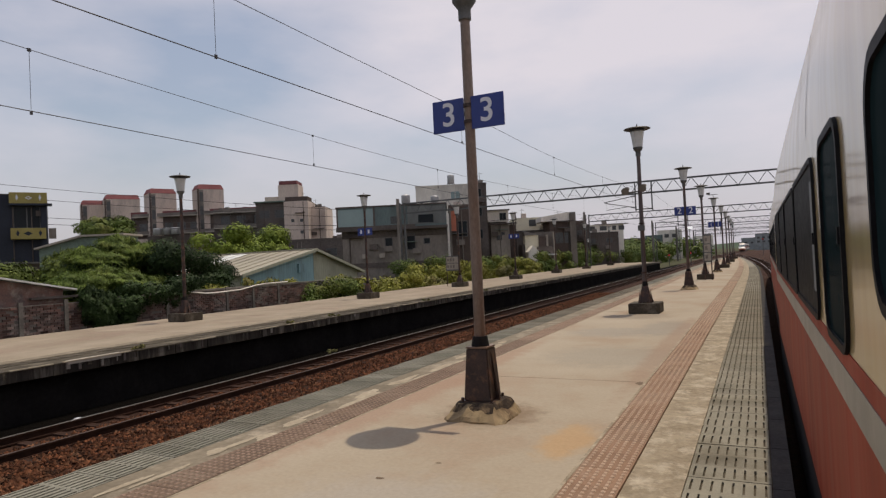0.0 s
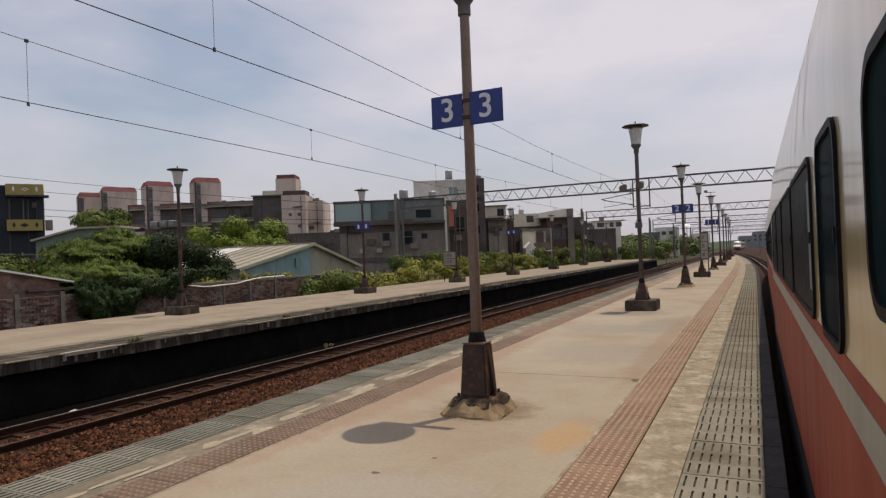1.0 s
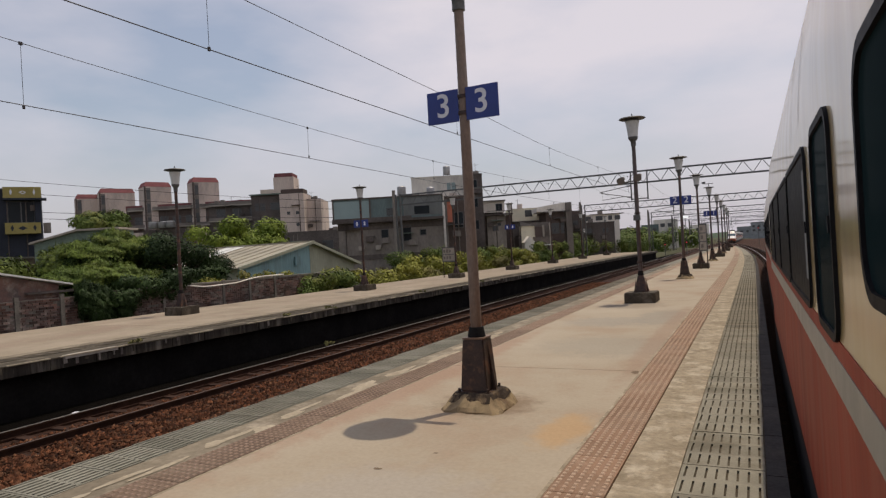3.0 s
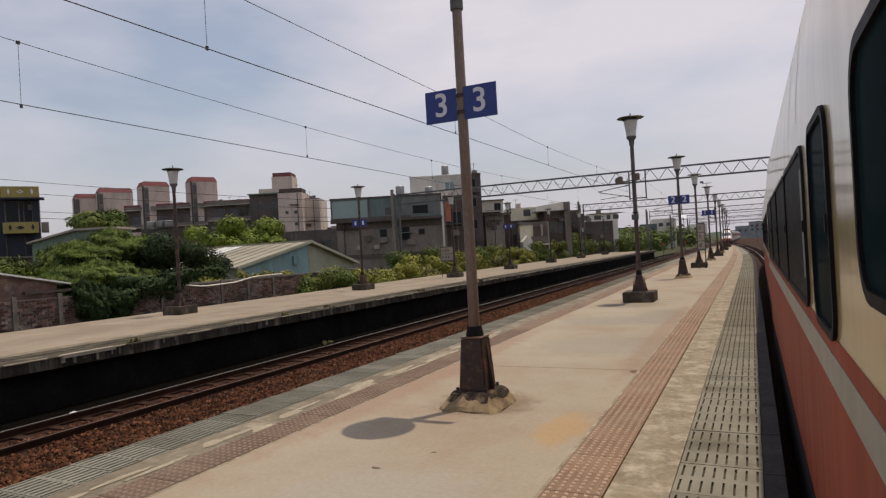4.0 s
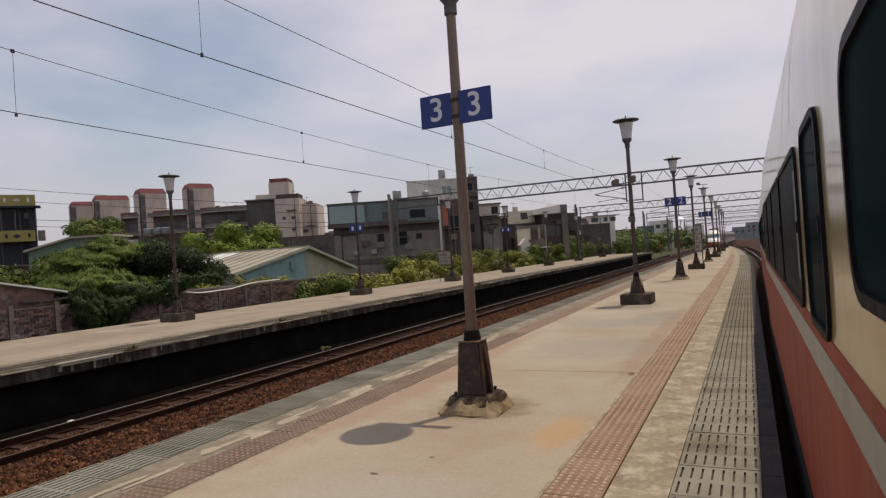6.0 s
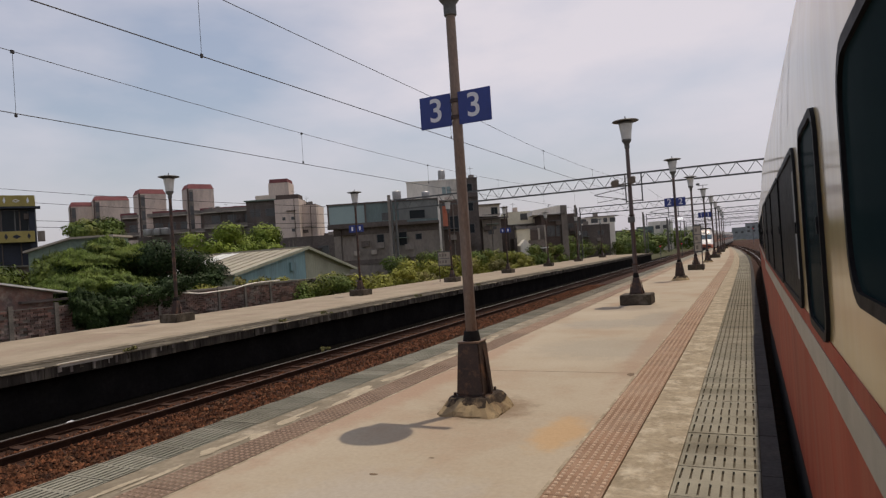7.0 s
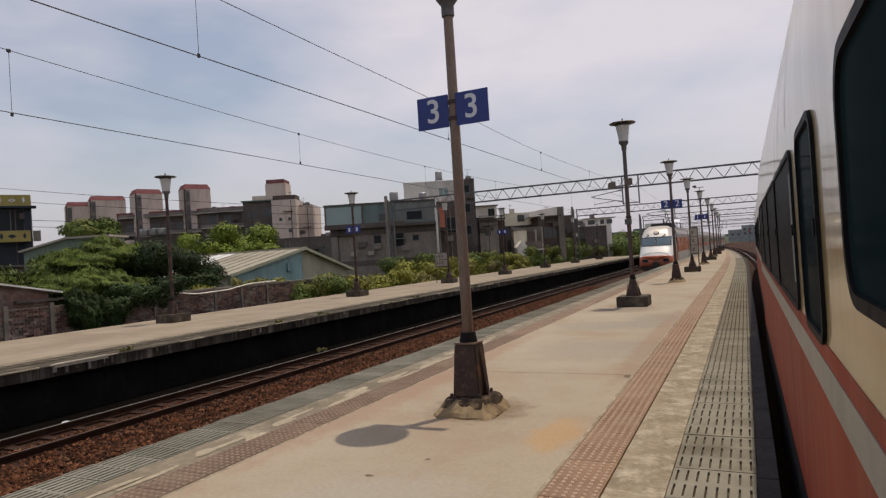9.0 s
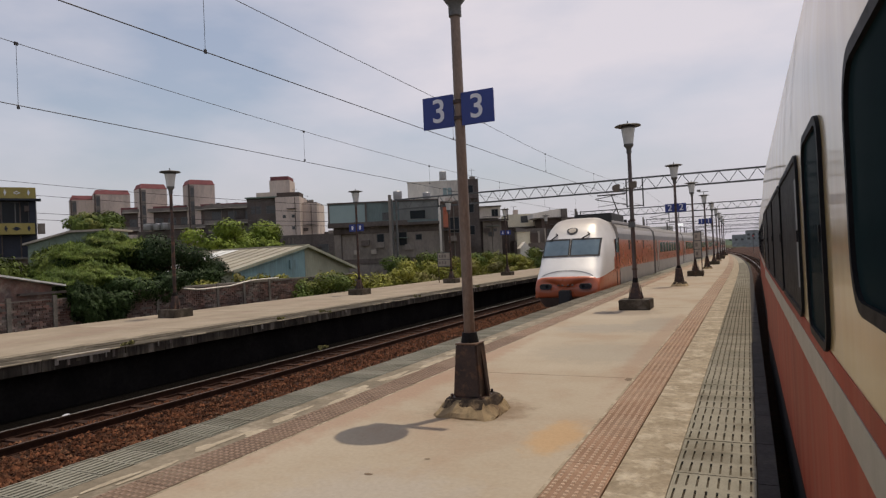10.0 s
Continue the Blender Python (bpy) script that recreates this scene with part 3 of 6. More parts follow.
part("edge_strip", long_boxes(straight, (-0.985, -0.585, -12, 108, -0.2, -0.004)), "worn", plat, "rough worn concrete strip")
part("edge_strip", long_boxes(straight, (-4.93, -4.53, -12, 108, -0.2, -0.004)), "worn_left", plat, "rough worn concrete strip")
part("joint_strip", long_boxes(straight, (-1.42, -1.392, -12, 108, -0.2, 0.004)), "worn", plat, "narrow mortar joint")
part("joint_strip", long_boxes(straight, (-4.13, -4.10, -12, 108, -0.2, 0.003)), "worn", plat, "narrow mortar joint")
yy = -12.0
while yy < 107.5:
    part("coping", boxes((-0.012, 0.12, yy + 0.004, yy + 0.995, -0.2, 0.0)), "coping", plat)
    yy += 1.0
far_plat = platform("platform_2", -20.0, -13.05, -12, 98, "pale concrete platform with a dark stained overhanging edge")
y = -12.0
while y < 98:
    part("slab", boxes((-19.95, -14.32, y + 0.01, y + 4.99, -0.22, 0.0)), "deck_far", far_plat)
    part("tactile_strip", boxes((-14.30, -13.90, y + 0.01, y + 4.99, -0.22, 0.004)), "worn_left", far_plat, "faded tactile strip")
    part("edge_strip", boxes((-13.88, -13.45, y + 0.01, y + 4.99, -0.22, -0.004)), "lip_top", far_plat, "dark dirty concrete strip")
    y += 5.0
for i in range(110):
    w = rng.uniform(-0.012, 0.012)
    part("edge_block", boxes((-13.41, -12.78 + w, -12 + i + 0.008, -11 + i - 0.008, -0.24 + w, -0.034 + w * 0.5)), "lip", far_plat)
    part("edge_cap", boxes((-13.41, -12.765 + w, -12 + i + 0.004, -11 + i - 0.004, -0.034 + w * 0.5, -0.006 + w * 0.5)), "lip_top", far_plat)
bm = boxes((-0.19, 0.19, -0.03, 0.03, 0, 0.004))
slot_me = bpy.data.meshes.new("drain_slot")
bm.to_mesh(slot_me)
bm.free()
slot_me.materials.append(M["trough"])
for i in range(150):
    piece("drain_slot", slot_me, far_plat, (-13.67, 4.0 + 0.25 * i, -0.0035), rng.uniform(-2, 2))
rim = random.Random(31)
yy = 2.0
while yy < 60:
    ln = rim.uniform(0.3, 1.6)
    if rim.random() < 0.7:
        part("edge_rim", boxes((-12.80, -12.744, yy, yy + ln, -0.022, -0.001 + rim.uniform(0, 0.004))), "smear", far_plat, "pale chipped rim")
    yy += ln + rim.uniform(0.05, 0.5)
for i in range(60):
    yy, w, h = 2.5 + 40 * rim.random() ** 1.3, rim.uniform(0.012, 0.09), rim.uniform(0.06, 0.19)
    part("lime_streak", boxes((-12.80, -12.761, yy, yy + w, -0.03 - h, -0.022)), rim.choice(("wall_grey", "lip_top", "wall_dark")), far_plat)
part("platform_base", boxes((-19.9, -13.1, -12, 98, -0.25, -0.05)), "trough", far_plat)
part("coping_repair", boxes((-12.86, -12.752, 8.3, 9.5, -0.07, 0.004)), "wall_light", far_plat, "white repaired length of edge")


def blob_sheet(n, cx, cy, rx, ry, z, seed):
    rr = random.Random(seed)
    bm = bmesh.new()
    ph = [rr.uniform(0, 6.28) for _ in range(4)]
    vs = []
    for i in range(n):
        a = 6.28318 * i / n
        k = 1 + 0.12 * math.sin(2 * a + ph[0]) + 0.1 * math.sin(3 * a + ph[1]) + 0.06 * math.sin(7 * a + ph[2]) + 0.04 * math.sin(11 * a + ph[3])
        vs.append(bm.verts.new((cx + rx * k * math.cos(a), cy + ry * k * math.sin(a), z)))
    bm.faces.new(vs)
    return bm


M["damp"] = mat("brown_damp_stain", (0.13, 0.09, 0.06), (0.2, 0.15, 0.10), 3.0, 0.8, fine=22, contrast=0.12)
for sx, sy, ra, rb, k in ((-2.51, 4.78, 0.022, 0.016, 3), (-2.79, 4.3, 0.035, 0.022, 4), (-1.47, 8.45, 0.05, 0.09, 5), (-3.55, 8.2, 0.02, 0.2, 8)):
    part("stain", blob_sheet(30, sx, sy, ra, rb, 0.0042, k), "damp", plat, "small dark spot")

# ---- lamps and signs ----
def sign_parts(parent, text):
    part("sign_arm", boxes((-0.40, 0.40, -0.03, -0.018, 3.26, 3.29)), "steel", parent)
    for s in (-1, 1):
        bm = boxes((min(s * 0.045, s * 0.42), max(s * 0.045, s * 0.42), -0.052, -0.034, 3.10, 3.455))
        panel = part("sign_panel", bm, "blue", parent, "blue enamel platform number panel", bevel=0.003)
        if text:
            for side in (-1, 1):
                d = new("digit", DIGITS[text])
                d.parent = panel
                d.matrix_basis = pose(s * 0.225, -0.0545 if side < 0 else -0.0315, 3.278, 90, 0, 0 if side < 0 else 180)
        else:
            part("number_bar", boxes((s * 0.22 - 0.05, s * 0.22 + 0.05, -0.056, -0.052, 3.18, 3.37)), "white", panel, "white number")


DIGITS = {k: text_mesh(k, 0.36, "white") for k in "123"}


def lamp(x, y, base, text="", label="", group="platform lamps", speakers=False, dx=0.0, camera_box=False):
    t = thing("platform_lamp", pose(x, y, 0), label, "street lamp", group)
    if base == "plinth":
        bm = bmesh.new()
        lathe(bm, [(0.345, -0.004), (0.335, 0.02), (0.31, 0.055), (0.275, 0.10), (0.24, 0.145), (0.215, 0.172), (0.17, 0.18)], 48)
        for v in bm.verts:
            a = math.atan2(v.co.y, v.co.x)
            square = 1 / max(abs(math.cos(a)), abs(math.sin(a)))
            k = min(square, 1.26) * (1 + 0.16 * noise.noise(Vector((v.co.x * 6, v.co.y * 6, v.co.z * 5 + x))) + 0.05 * noise.noise(Vector((v.co.x * 22, v.co.y * 22, v.co.z * 22))))
            v.co.x *= k
            v.co.y *= k
        part("plinth", bm, "plinth", t, "broken rust-stained concrete plinth")
        bm = bmesh.new()
        lathe(bm, [(0.285, 0.095), (0.262, 0.135), (0.228, 0.176), (0.18, 0.186)], 48)
        for v in bm.verts:
            a = math.atan2(v.co.y, v.co.x)
            v.co.x *= min(1 / max(abs(math.cos(a)), abs(math.sin(a))), 1.24)
            v.co.y *= min(1 / max(abs(math.cos(a)), abs(math.sin(a))), 1.24)
            v.co.z += 0.045 * noise.noise(Vector((3 * v.co.x + x, 3 * v.co.y, 1.5))) * (1 if v.co.z < 0.15 else 0.1)
        part("grout_cap", bm, "tar", t, "dark stained grout under the flange")
        z0 = 0.165
    else:
        part("plinth", boxes((-0.41, 0.41, -0.41, 0.41, -0.004, 0.28)), "block", t, "square dark concrete block", bevel=0.02)
        z0 = 0.275
    top = 0.74
    part("flange", boxes((-0.19, 0.19, -0.19, 0.19, z0, z0 + 0.02)), "rust", t)
    for sx in (-1, 1):
        for sy in (-1, 1):
            part("bolt", tubes(((sx * 0.165, sy * 0.165, z0 + 0.018), (sx * 0.165, sy * 0.165, z0 + 0.055), 0.016), n=6), "rust", t)
    bm = bmesh.new()
    box(bm, -0.155, 0.155, -0.155, 0.155, z0 + 0.02, top, 0.035 if base == "plinth" else 0.082)
    part("pedestal", bm, "rust", t, "tapered rusty steel pedestal", bevel=0.012)
    if base == "plinth":
        part("cap_plate", boxes((-0.124, 0.124, -0.124, 0.124, top - 0.004, top + 0.014)), "pole", t, "worn square top plate", bevel=0.005)
    for s in (-1, 1):
        bm = bmesh.new()
        v = [bm.verts.new(p) for p in ((s * 0.16, -0.012, z0 + 0.02), (s * 0.20, -0.012, z0 + 0.02), (s * 0.125, -0.012, top - 0.05), (s * 0.16, 0.012, z0 + 0.02), (s * 0.20, 0.012, z0 + 0.02), (s * 0.125, 0.012, top - 0.05))]
        for f in ((0, 1, 2), (5, 4, 3), (0, 3, 4, 1), (1, 4, 5, 2), (2, 5, 3, 0)):
            bm.faces.new([v[i] for i in f])
        part("gusset", bm, "rust", t)
    w0 = 0.098 if base == "plinth" else 0.082
    part("collar", turned([(w0, top - 0.002), (w0, top + 0.02), (w0 - 0.014, top + 0.09), (w0 - 0.018, top + 0.12)], 16), "under", t, smooth=True)
    part("pole", turned([(0.060, top + 0.05), (0.057, 2.6), (0.052, 4.40)], 16), "rust" if group.startswith("far") else "pole" if text == "3" else "pole_dark", t, smooth=True)
    part("neck", turned([(0.056, 4.30), (0.07, 4.31), (0.07, 4.43), (0.095, 4.46), (0.130, 4.51), (0.132, 4.555)], 16), "steel", t, smooth=True)
    head = part("lantern", turned([(0.128, 4.55), (0.15, 4.75), (0.185, 4.97), (0.19, 5.02)], 20), "lantern", t, "milky tapered lantern", smooth=True)
    part("band", turned([(0.194, 4.985), (0.196, 5.03)], 20), "hood", head)
    part("hood", turned([(0.34, 5.045), (0.36, 5.055), (0.34, 5.075), (0.20, 5.10), (0.05, 5.12), (0.02, 5.125), (0.012, 5.2)], 24), "hood", t, "flat disc hood", smooth=True)
    if text is not None:
        for z in (3.19, 3.37):
            part("clamp", turned([(0.072, z - 0.018), (0.072, z + 0.018)], 14), "rust", t)
        sign_parts(t, text)
    if speakers:
        part("speaker_arm", tubes(((-0.35, 0, 3.32), (0.15, 0, 3.36), 0.02)), "steel", t)
        for sx, zz in ((-0.36, 3.42), (0.10, 3.47)):
            bm = bmesh.new()
            tube(bm, (sx, -0.26, zz - 0.08), (sx, -0.05, zz), 0.105, 0.045, 14)
            tube(bm, (sx, -0.05, zz), (sx, 0.12, zz + 0.02), 0.06, 0.06, 12)
            part("loudspeaker", bm, "wall_grey", t, "grey horn loudspeaker")
        part("cable_box", boxes((-0.09, 0.09, -0.13, -0.06, 2.25, 2.4)), "steel", t)
        for z in (2.45, 1.1):
            part("clamp", turned([(0.082, z - 0.02), (0.082, z + 0.02)], 14), "rust", t)
    if camera_box:
        part("camera_arm", tubes(((0, 0, 5.15), (0, 0, 5.35), 0.02), ((-0.32, 0, 5.32), (0.3, 0, 5.32), 0.018)), "steel", t)
        part("camera_housing", boxes((-0.42, -0.2, -0.22, 0.1, 5.34, 5.46)), "steel", t, "grey surveillance camera")
    return t


one = "rusty steel platform lamp with disc hood on a broken plinth"
lamp(-2.772, 6.39, "plinth", "3", "rusty lamp post carrying two blue number three panels")
lamp(-2.86, 18.19, "block", None, "lamp post with horn loudspeakers on a square concrete block", speakers=True)
lamp(-2.68, 28.4, "plinth", "2", "lamp post carrying two blue number two panels")
lamp(-2.66, 37.3, "block", None, "plain lamp post on a square concrete block")
lamp(-2.62, 47.5, "plinth", "1", "lamp post with blue number one panels and a camera", camera_box=True)
y_l = 57.0
for i in range(5):
    lamp(-2.6 - 0.12 * i, y_l + 10.2 * i, "block" if i % 2 == 0 else "plinth", None, "distant rusty platform lamp with disc hood")
for i, (lx, ly) in enumerate(((-18.1, 16.05), (-17.3, 26.5), (-16.8, 36.2), (-16.75, 46.3), (-17.1, 58.5), (-17.3, 71.0), (-17.4, 84.5))):
    lamp(lx, ly, "block", "" if i in (1, 3) else None, "dark lamp post on a block, far platform" if i not in (1, 3) else "far platform lamp post with small blue number panels",
         "far platform lamps")


def notice_board(x, y, z0, z1, w, label, rows):
    t = thing("notice_board", pose(x, y, 0), label, "notice board")
    for s in (-1, 1):
        part("post", tubes(((s * (w / 2 - 0.04), 0, -0.004), (s * (w / 2 - 0.04), 0, z1 + 0.03), 0.025)), "rust", t)
    part("frame", boxes((-w / 2, w / 2, -0.03, -0.02, z0, z1), (-w / 2, w / 2, -0.055, -0.02, z1 - 0.03, z1), (-w / 2, w / 2, -0.055, -0.02, z0, z0 + 0.03)), "steel", t)
    h = (z1 - z0 - 0.1) / rows
    for i in range(rows):
        za = z0 + 0.05 + i * h
        s = part("sheet", boxes((-w / 2 + 0.05, w / 2 - 0.05, -0.04, -0.031, za + 0.02, za + h - 0.02)), "wall_light", t, "pale printed sheet")
        for j in range(int(w / 0.3)):
            part("print_bar", boxes((-w / 2 + 0.1 + 0.2 * j, -w / 2 + 0.22 + 0.2 * j, -0.0435, -0.0405, za + h * 0.3, za + h * 0.72)), "wall_grey", s, "grey print")


notice_board(-17.6, 37.0, 1.0, 1.95, 1.0, "small white notice board on two thin posts", 2)
notice_board(-2.42, 36.2, 0.95, 2.4, 0.42, "tall narrow white information board on the platform", 3)

# ---- overhead line ----


def gantry(y, x0, x1, brackets):
    t = thing("overhead_gantry", pose(0, y, 0), "grey steel lattice gantry spanning the tracks", "gantry", "overhead gantries")
    zt, zb = 6.92, 6.05
    part("top_chord", boxes((x0, x1, -0.06, 0.06, zt - 0.06, zt + 0.06)), "steel", t)
    part("bottom_chord", boxes((x0, x1, -0.06, 0.06, zb - 0.06, zb + 0.06)), "steel", t)
    n = round((x1 - x0) / 0.62)
    st = (x1 - x0) / n
    for i in range(n):
        a, b = x0 + i * st, x0 + (i + 1) * st
        za, zz = (zb, zt) if i % 2 == 0 else (zt, zb)
        part("diagonal", tubes(((a, 0, za), (b, 0, zz), 0.026), n=6), "steel", t)
    part("mast_pole", tubes(((x0 - 0.62, 0, -1.3), (x0 - 0.62, 0, zt + 0.5), 0.19, 0.15), n=14), "wall_grey", t, "tapered grey concrete mast")
    for x in (x0 - 0.2, x1 + 0.2):
        for s in (-1, 1):
            part("mast_leg", boxes((x - 0.06 + s * 0.22, x + 0.06 + s * 0.22, -0.08, 0.08, -1.3, zt + 0.1)), "steel", t)
        for i in range(16):
            za = -1.2 + i * 0.5
            s = 1 if i % 2 else -1
            part("mast_brace", tubes(((x - 0.22 * s, 0, za), (x + 0.22 * s, 0, za + 0.5), 0.02), n=5), "steel", t)
    for bx in brackets:
        part("drop_frame", tubes(((bx - 0.6, 0, zt), (bx - 0.6, 0, 4.75), 0.055), ((bx + 0.6, 0, zt), (bx + 0.6, 0, 4.75), 0.055), ((bx - 0.6, 0, 4.85), (bx + 0.6, 0, 4.85), 0.045), n=6), "steel", t)
        part("cantilever", tubes(((bx - 0.6, 0, 5.9), (bx - 3.0, 0, 5.55), 0.03), ((bx - 0.6, 0, 5.0), (bx - 2.9, 0, 5.5), 0.03), ((bx - 1.2, 0, 5.1), (bx - 2.8, 0, 4.95), 0.022), n=6), "steel", t)
        for zz in (5.9, 5.0):
            part("insulator", tubes(((bx - 0.62, 0, zz), (bx - 0.95, 0, zz + (-0.05 if zz > 5.5 else 0.07)), 0.07), n=8), "tank", t, "ribbed insulator")


gantry(50, -28.4, 7.0, (-7.6, 4.4))
for k, gy in enumerate((88, 128, 168, 215, 270)):
    gantry(gy, -20.8 if k == 0 else -17.5, 7.0, (-5.4, 4.4) if k % 2 else (-8.6, 4.4))


def bent(pts, r, n=5):
    """One tube through a list of points."""
    bm = bmesh.new()
    rings = []
    for i, p in enumerate(pts):
        d = (pts[min(i + 1, len(pts) - 1)] - pts[max(i - 1, 0)]).normalized()
        s = d.cross(Vector((0, 0, 1))).normalized()
        u = s.cross(d)
        rings.append([bm.verts.new(p + (s * math.cos(6.28318 * k / n) + u * math.sin(6.28318 * k / n)) * r) for k in range(n)])
    for p, q in zip(rings, rings[1:]):
        for k in range(n):
            j = (k + 1) % n
            bm.faces.new((p[k], p[j], q[j], q[k]))
    return bm


def catenary(x, zc, zm, sag, first, step, label, drop=0.01, stagger=0.0):
    t = thing("overhead_wire", pose(x, 0, 0), label, "overhead wire", "overhead wires")
    part("contact_wire", bent([Vector((0, yy, zc + drop * (1 - yy / 12))) for yy in (-14, 0, 12, 24)] + [Vector((0, 130, zc - drop))], 0.0085), "wire", t)
    pts = []
    for span in range(-1, 3):
        for i in range(20):
            yy = span * 50 + i * 2.5
            pts.append(Vector((stagger * max(0.0, 1 - abs(yy - 14.5) / 9), yy, zm + sag * (yy - (span * 50 + 25)) ** 2)))
    bm = bent(pts, 0.0065)
    part("messenger_wire", bm, "wire", t)
    for i in range(-1, 9):
        yy = first + i * step
        c = (yy // 50) * 50 + 25
        z = zm + sag * (yy - c) ** 2
        d = part("dropper", tubes(((0, yy, zc), (0, yy, z), 0.004), n=5), "wire", t)
        part("clip", boxes((-0.015, 0.015, yy - 0.03, yy + 0.03, z - 0.035, z + 0.02)), "wire", d)
        part("clip", boxes((-0.012, 0.012, yy - 0.02, yy + 0.02, zc - 0.01, zc + 0.05)), "wire", d)
    return t


catenary(-7.1, 4.86, 5.56, 0.00095, 7.04, 8.8, "thin dark contact wire with droppers over the near track", 0.03, 0.22)
catenary(-11.2, 4.565, 5.27, 0.00128, 6.79, 7.86, "thin dark contact wire with droppers over the far track", 0.12)


def cable(a, b, sag, r):
    a, b = Vector(a), Vector(b)
    bm = bent([a.lerp(b, i / 16) - Vector((0, 0, sag * 4 * (i / 16) * (1 - i / 16))) for i in range(17)], r)
    tagged(part("power_cable", bm, "wire"), "thin dark power cable strung between buildings", "cable", "power cables")


cable((-72, 32, 12.2), (-35, 49.9, 6.9), 0.3, 0.02)
cable((-72, 32, 10.9), (-35, 49.9, 6.2), 0.3, 0.02)
cable((-70, 34, 8.6), (-35, 49.8, 5.4), 0.3, 0.022)
cable((-70, 34, 7.9), (-35, 49.8, 5.0), 0.3, 0.022)

# ---- waiting train ----
SIDE = 0.25
PROFILE = ((0.33, -0.35), (0.262, -0.05), (0.25, 0.2), (0.25, 2.3), (0.257, 2.45), (0.272, 2.6), (0.30, 2.86), (0.40, 3.0), (0.62, 3.08), (1.1, 3.15), (1.72, 3.18))


def sweep(prof, y0, y1, ny=1):
    """A shell from half a section, mirrored about the track's middle."""
    full = list(prof) + [(2 * 1.72 - x, z) for x, z in prof[-2::-1]]
    bm = bmesh.new()
    rings = [[bm.verts.new((x, y0 + (y1 - y0) * j / ny, z)) for x, z in full] for j in range(ny + 1)]
    for p, q in zip(rings, rings[1:]):
        for i in range(len(full)):
            j = (i + 1) % len(full)
            bm.faces.new((p[i], p[j], q[j], q[i]))
    bm.faces.new(rings[0][::-1])
    bm.faces.new(rings[-1])
    return bm


def side_band(z0, z1, y0, y1, out):
    bm = boxes((SIDE - out, SIDE + 0.02, y0, y1, z0, z1))
    return bm


def window(parent, yc, w, zc, h, r):
    """A rounded window: dark rubber ring standing a little proud, glass set in."""
    outer, inner = rounded(w, h, r), rounded(w - 0.07, h - 0.07, r - 0.03)
    bm = bmesh.new()
    rows = []
    for x, o in ((SIDE + 0.01, outer), (SIDE - 0.014, [(a * 0.995, b * 0.995) for a, b in outer]), (SIDE - 0.014, inner), (SIDE + 0.012, inner)):
        rows.append([bm.verts.new((x, yc + a, zc + b)) for a, b in o])
    n = len(outer)
    for p, q in zip(rows, rows[1:]):
        for i in range(n):
            j = (i + 1) % n
            bm.faces.new((p[i], p[j], q[j], q[i]))
    f = part("window_frame", bm, "rubber", parent, "black rubber window frame", smooth=True)
    bm = bmesh.new()
    bm.faces.new([bm.verts.new((SIDE - 0.003, yc + a, zc + b)) for a, b in inner])
    part("glass", bm, "glass", f, "dark reflecting window glass")
    part("clip", boxes((SIDE - 0.02, SIDE, yc - w / 2 + 0.04, yc - w / 2 + 0.07, zc - 0.03, zc + 0.03)), "rubber", f)


def bend(y):
    """Sideways shift of the gently curving track."""
    return 0.00019 * y * y


def coach(y0, y1, wins, label):
    xa, xb = bend(max(0, y0)), bend(y1)
    m = Matrix.Translation((xa, max(0, y0), 0)) @ pose(0, 0, 0, 0, 0, -math.degrees(math.atan2(xb - xa, y1 - max(0, y0)))) @ Matrix.Translation((0, -max(0, y0), 0))
    t = thing("passenger_coach", m if y0 > 0 else Matrix(), label, "train", "waiting train")
    part("body", sweep(PROFILE, y0, y1), "cream", t, "cream-painted body shell", smooth=True)
    part("lower_panel", side_band(0.17, 1.3, y0, y1, 0.003), "red", t, "faded red lower side")
    # Black skirt paints the shade in the gap below the red side.
    part("skirt", boxes((SIDE - 0.001, SIDE + 0.1, y0, y1, -0.36, 0.17)), "under", t, "black lower skirt, the gap's shade in its colour")
    part("stripe", side_band(1.097, 1.228, y0, y1, 0.006), "grey_line", t, "thin grey stripe")
    part("roof_panel", sweep(((0.395, 3.004), (0.62, 3.09), (1.1, 3.16), (1.72, 3.19)), y0 + 0.1, y1 - 0.1), "roof", t, "grey roof")
    part("underframe", boxes((0.45, 3.0, y0 + 0.2, y1 - 0.2, -0.75, -0.3)), "under", t)
    for yc, w, zc, h, r in wins:
        window(t, yc, w, zc, h, r)
    for yb in (y0 + 2.6, y1 - 2.6):
        part("bogie", boxes((0.75, 2.7, yb - 1.3, yb + 1.3, -0.85, -0.55)), "under", t)
        for dy in (-1.05, 1.05):
            for cx in (1.155, 2.285):
                part("wheel", tubes(((cx - 0.06, yb + dy, -0.54), (cx + 0.06, yb + dy, -0.54), 0.43), n=20), "under", t)
    return t


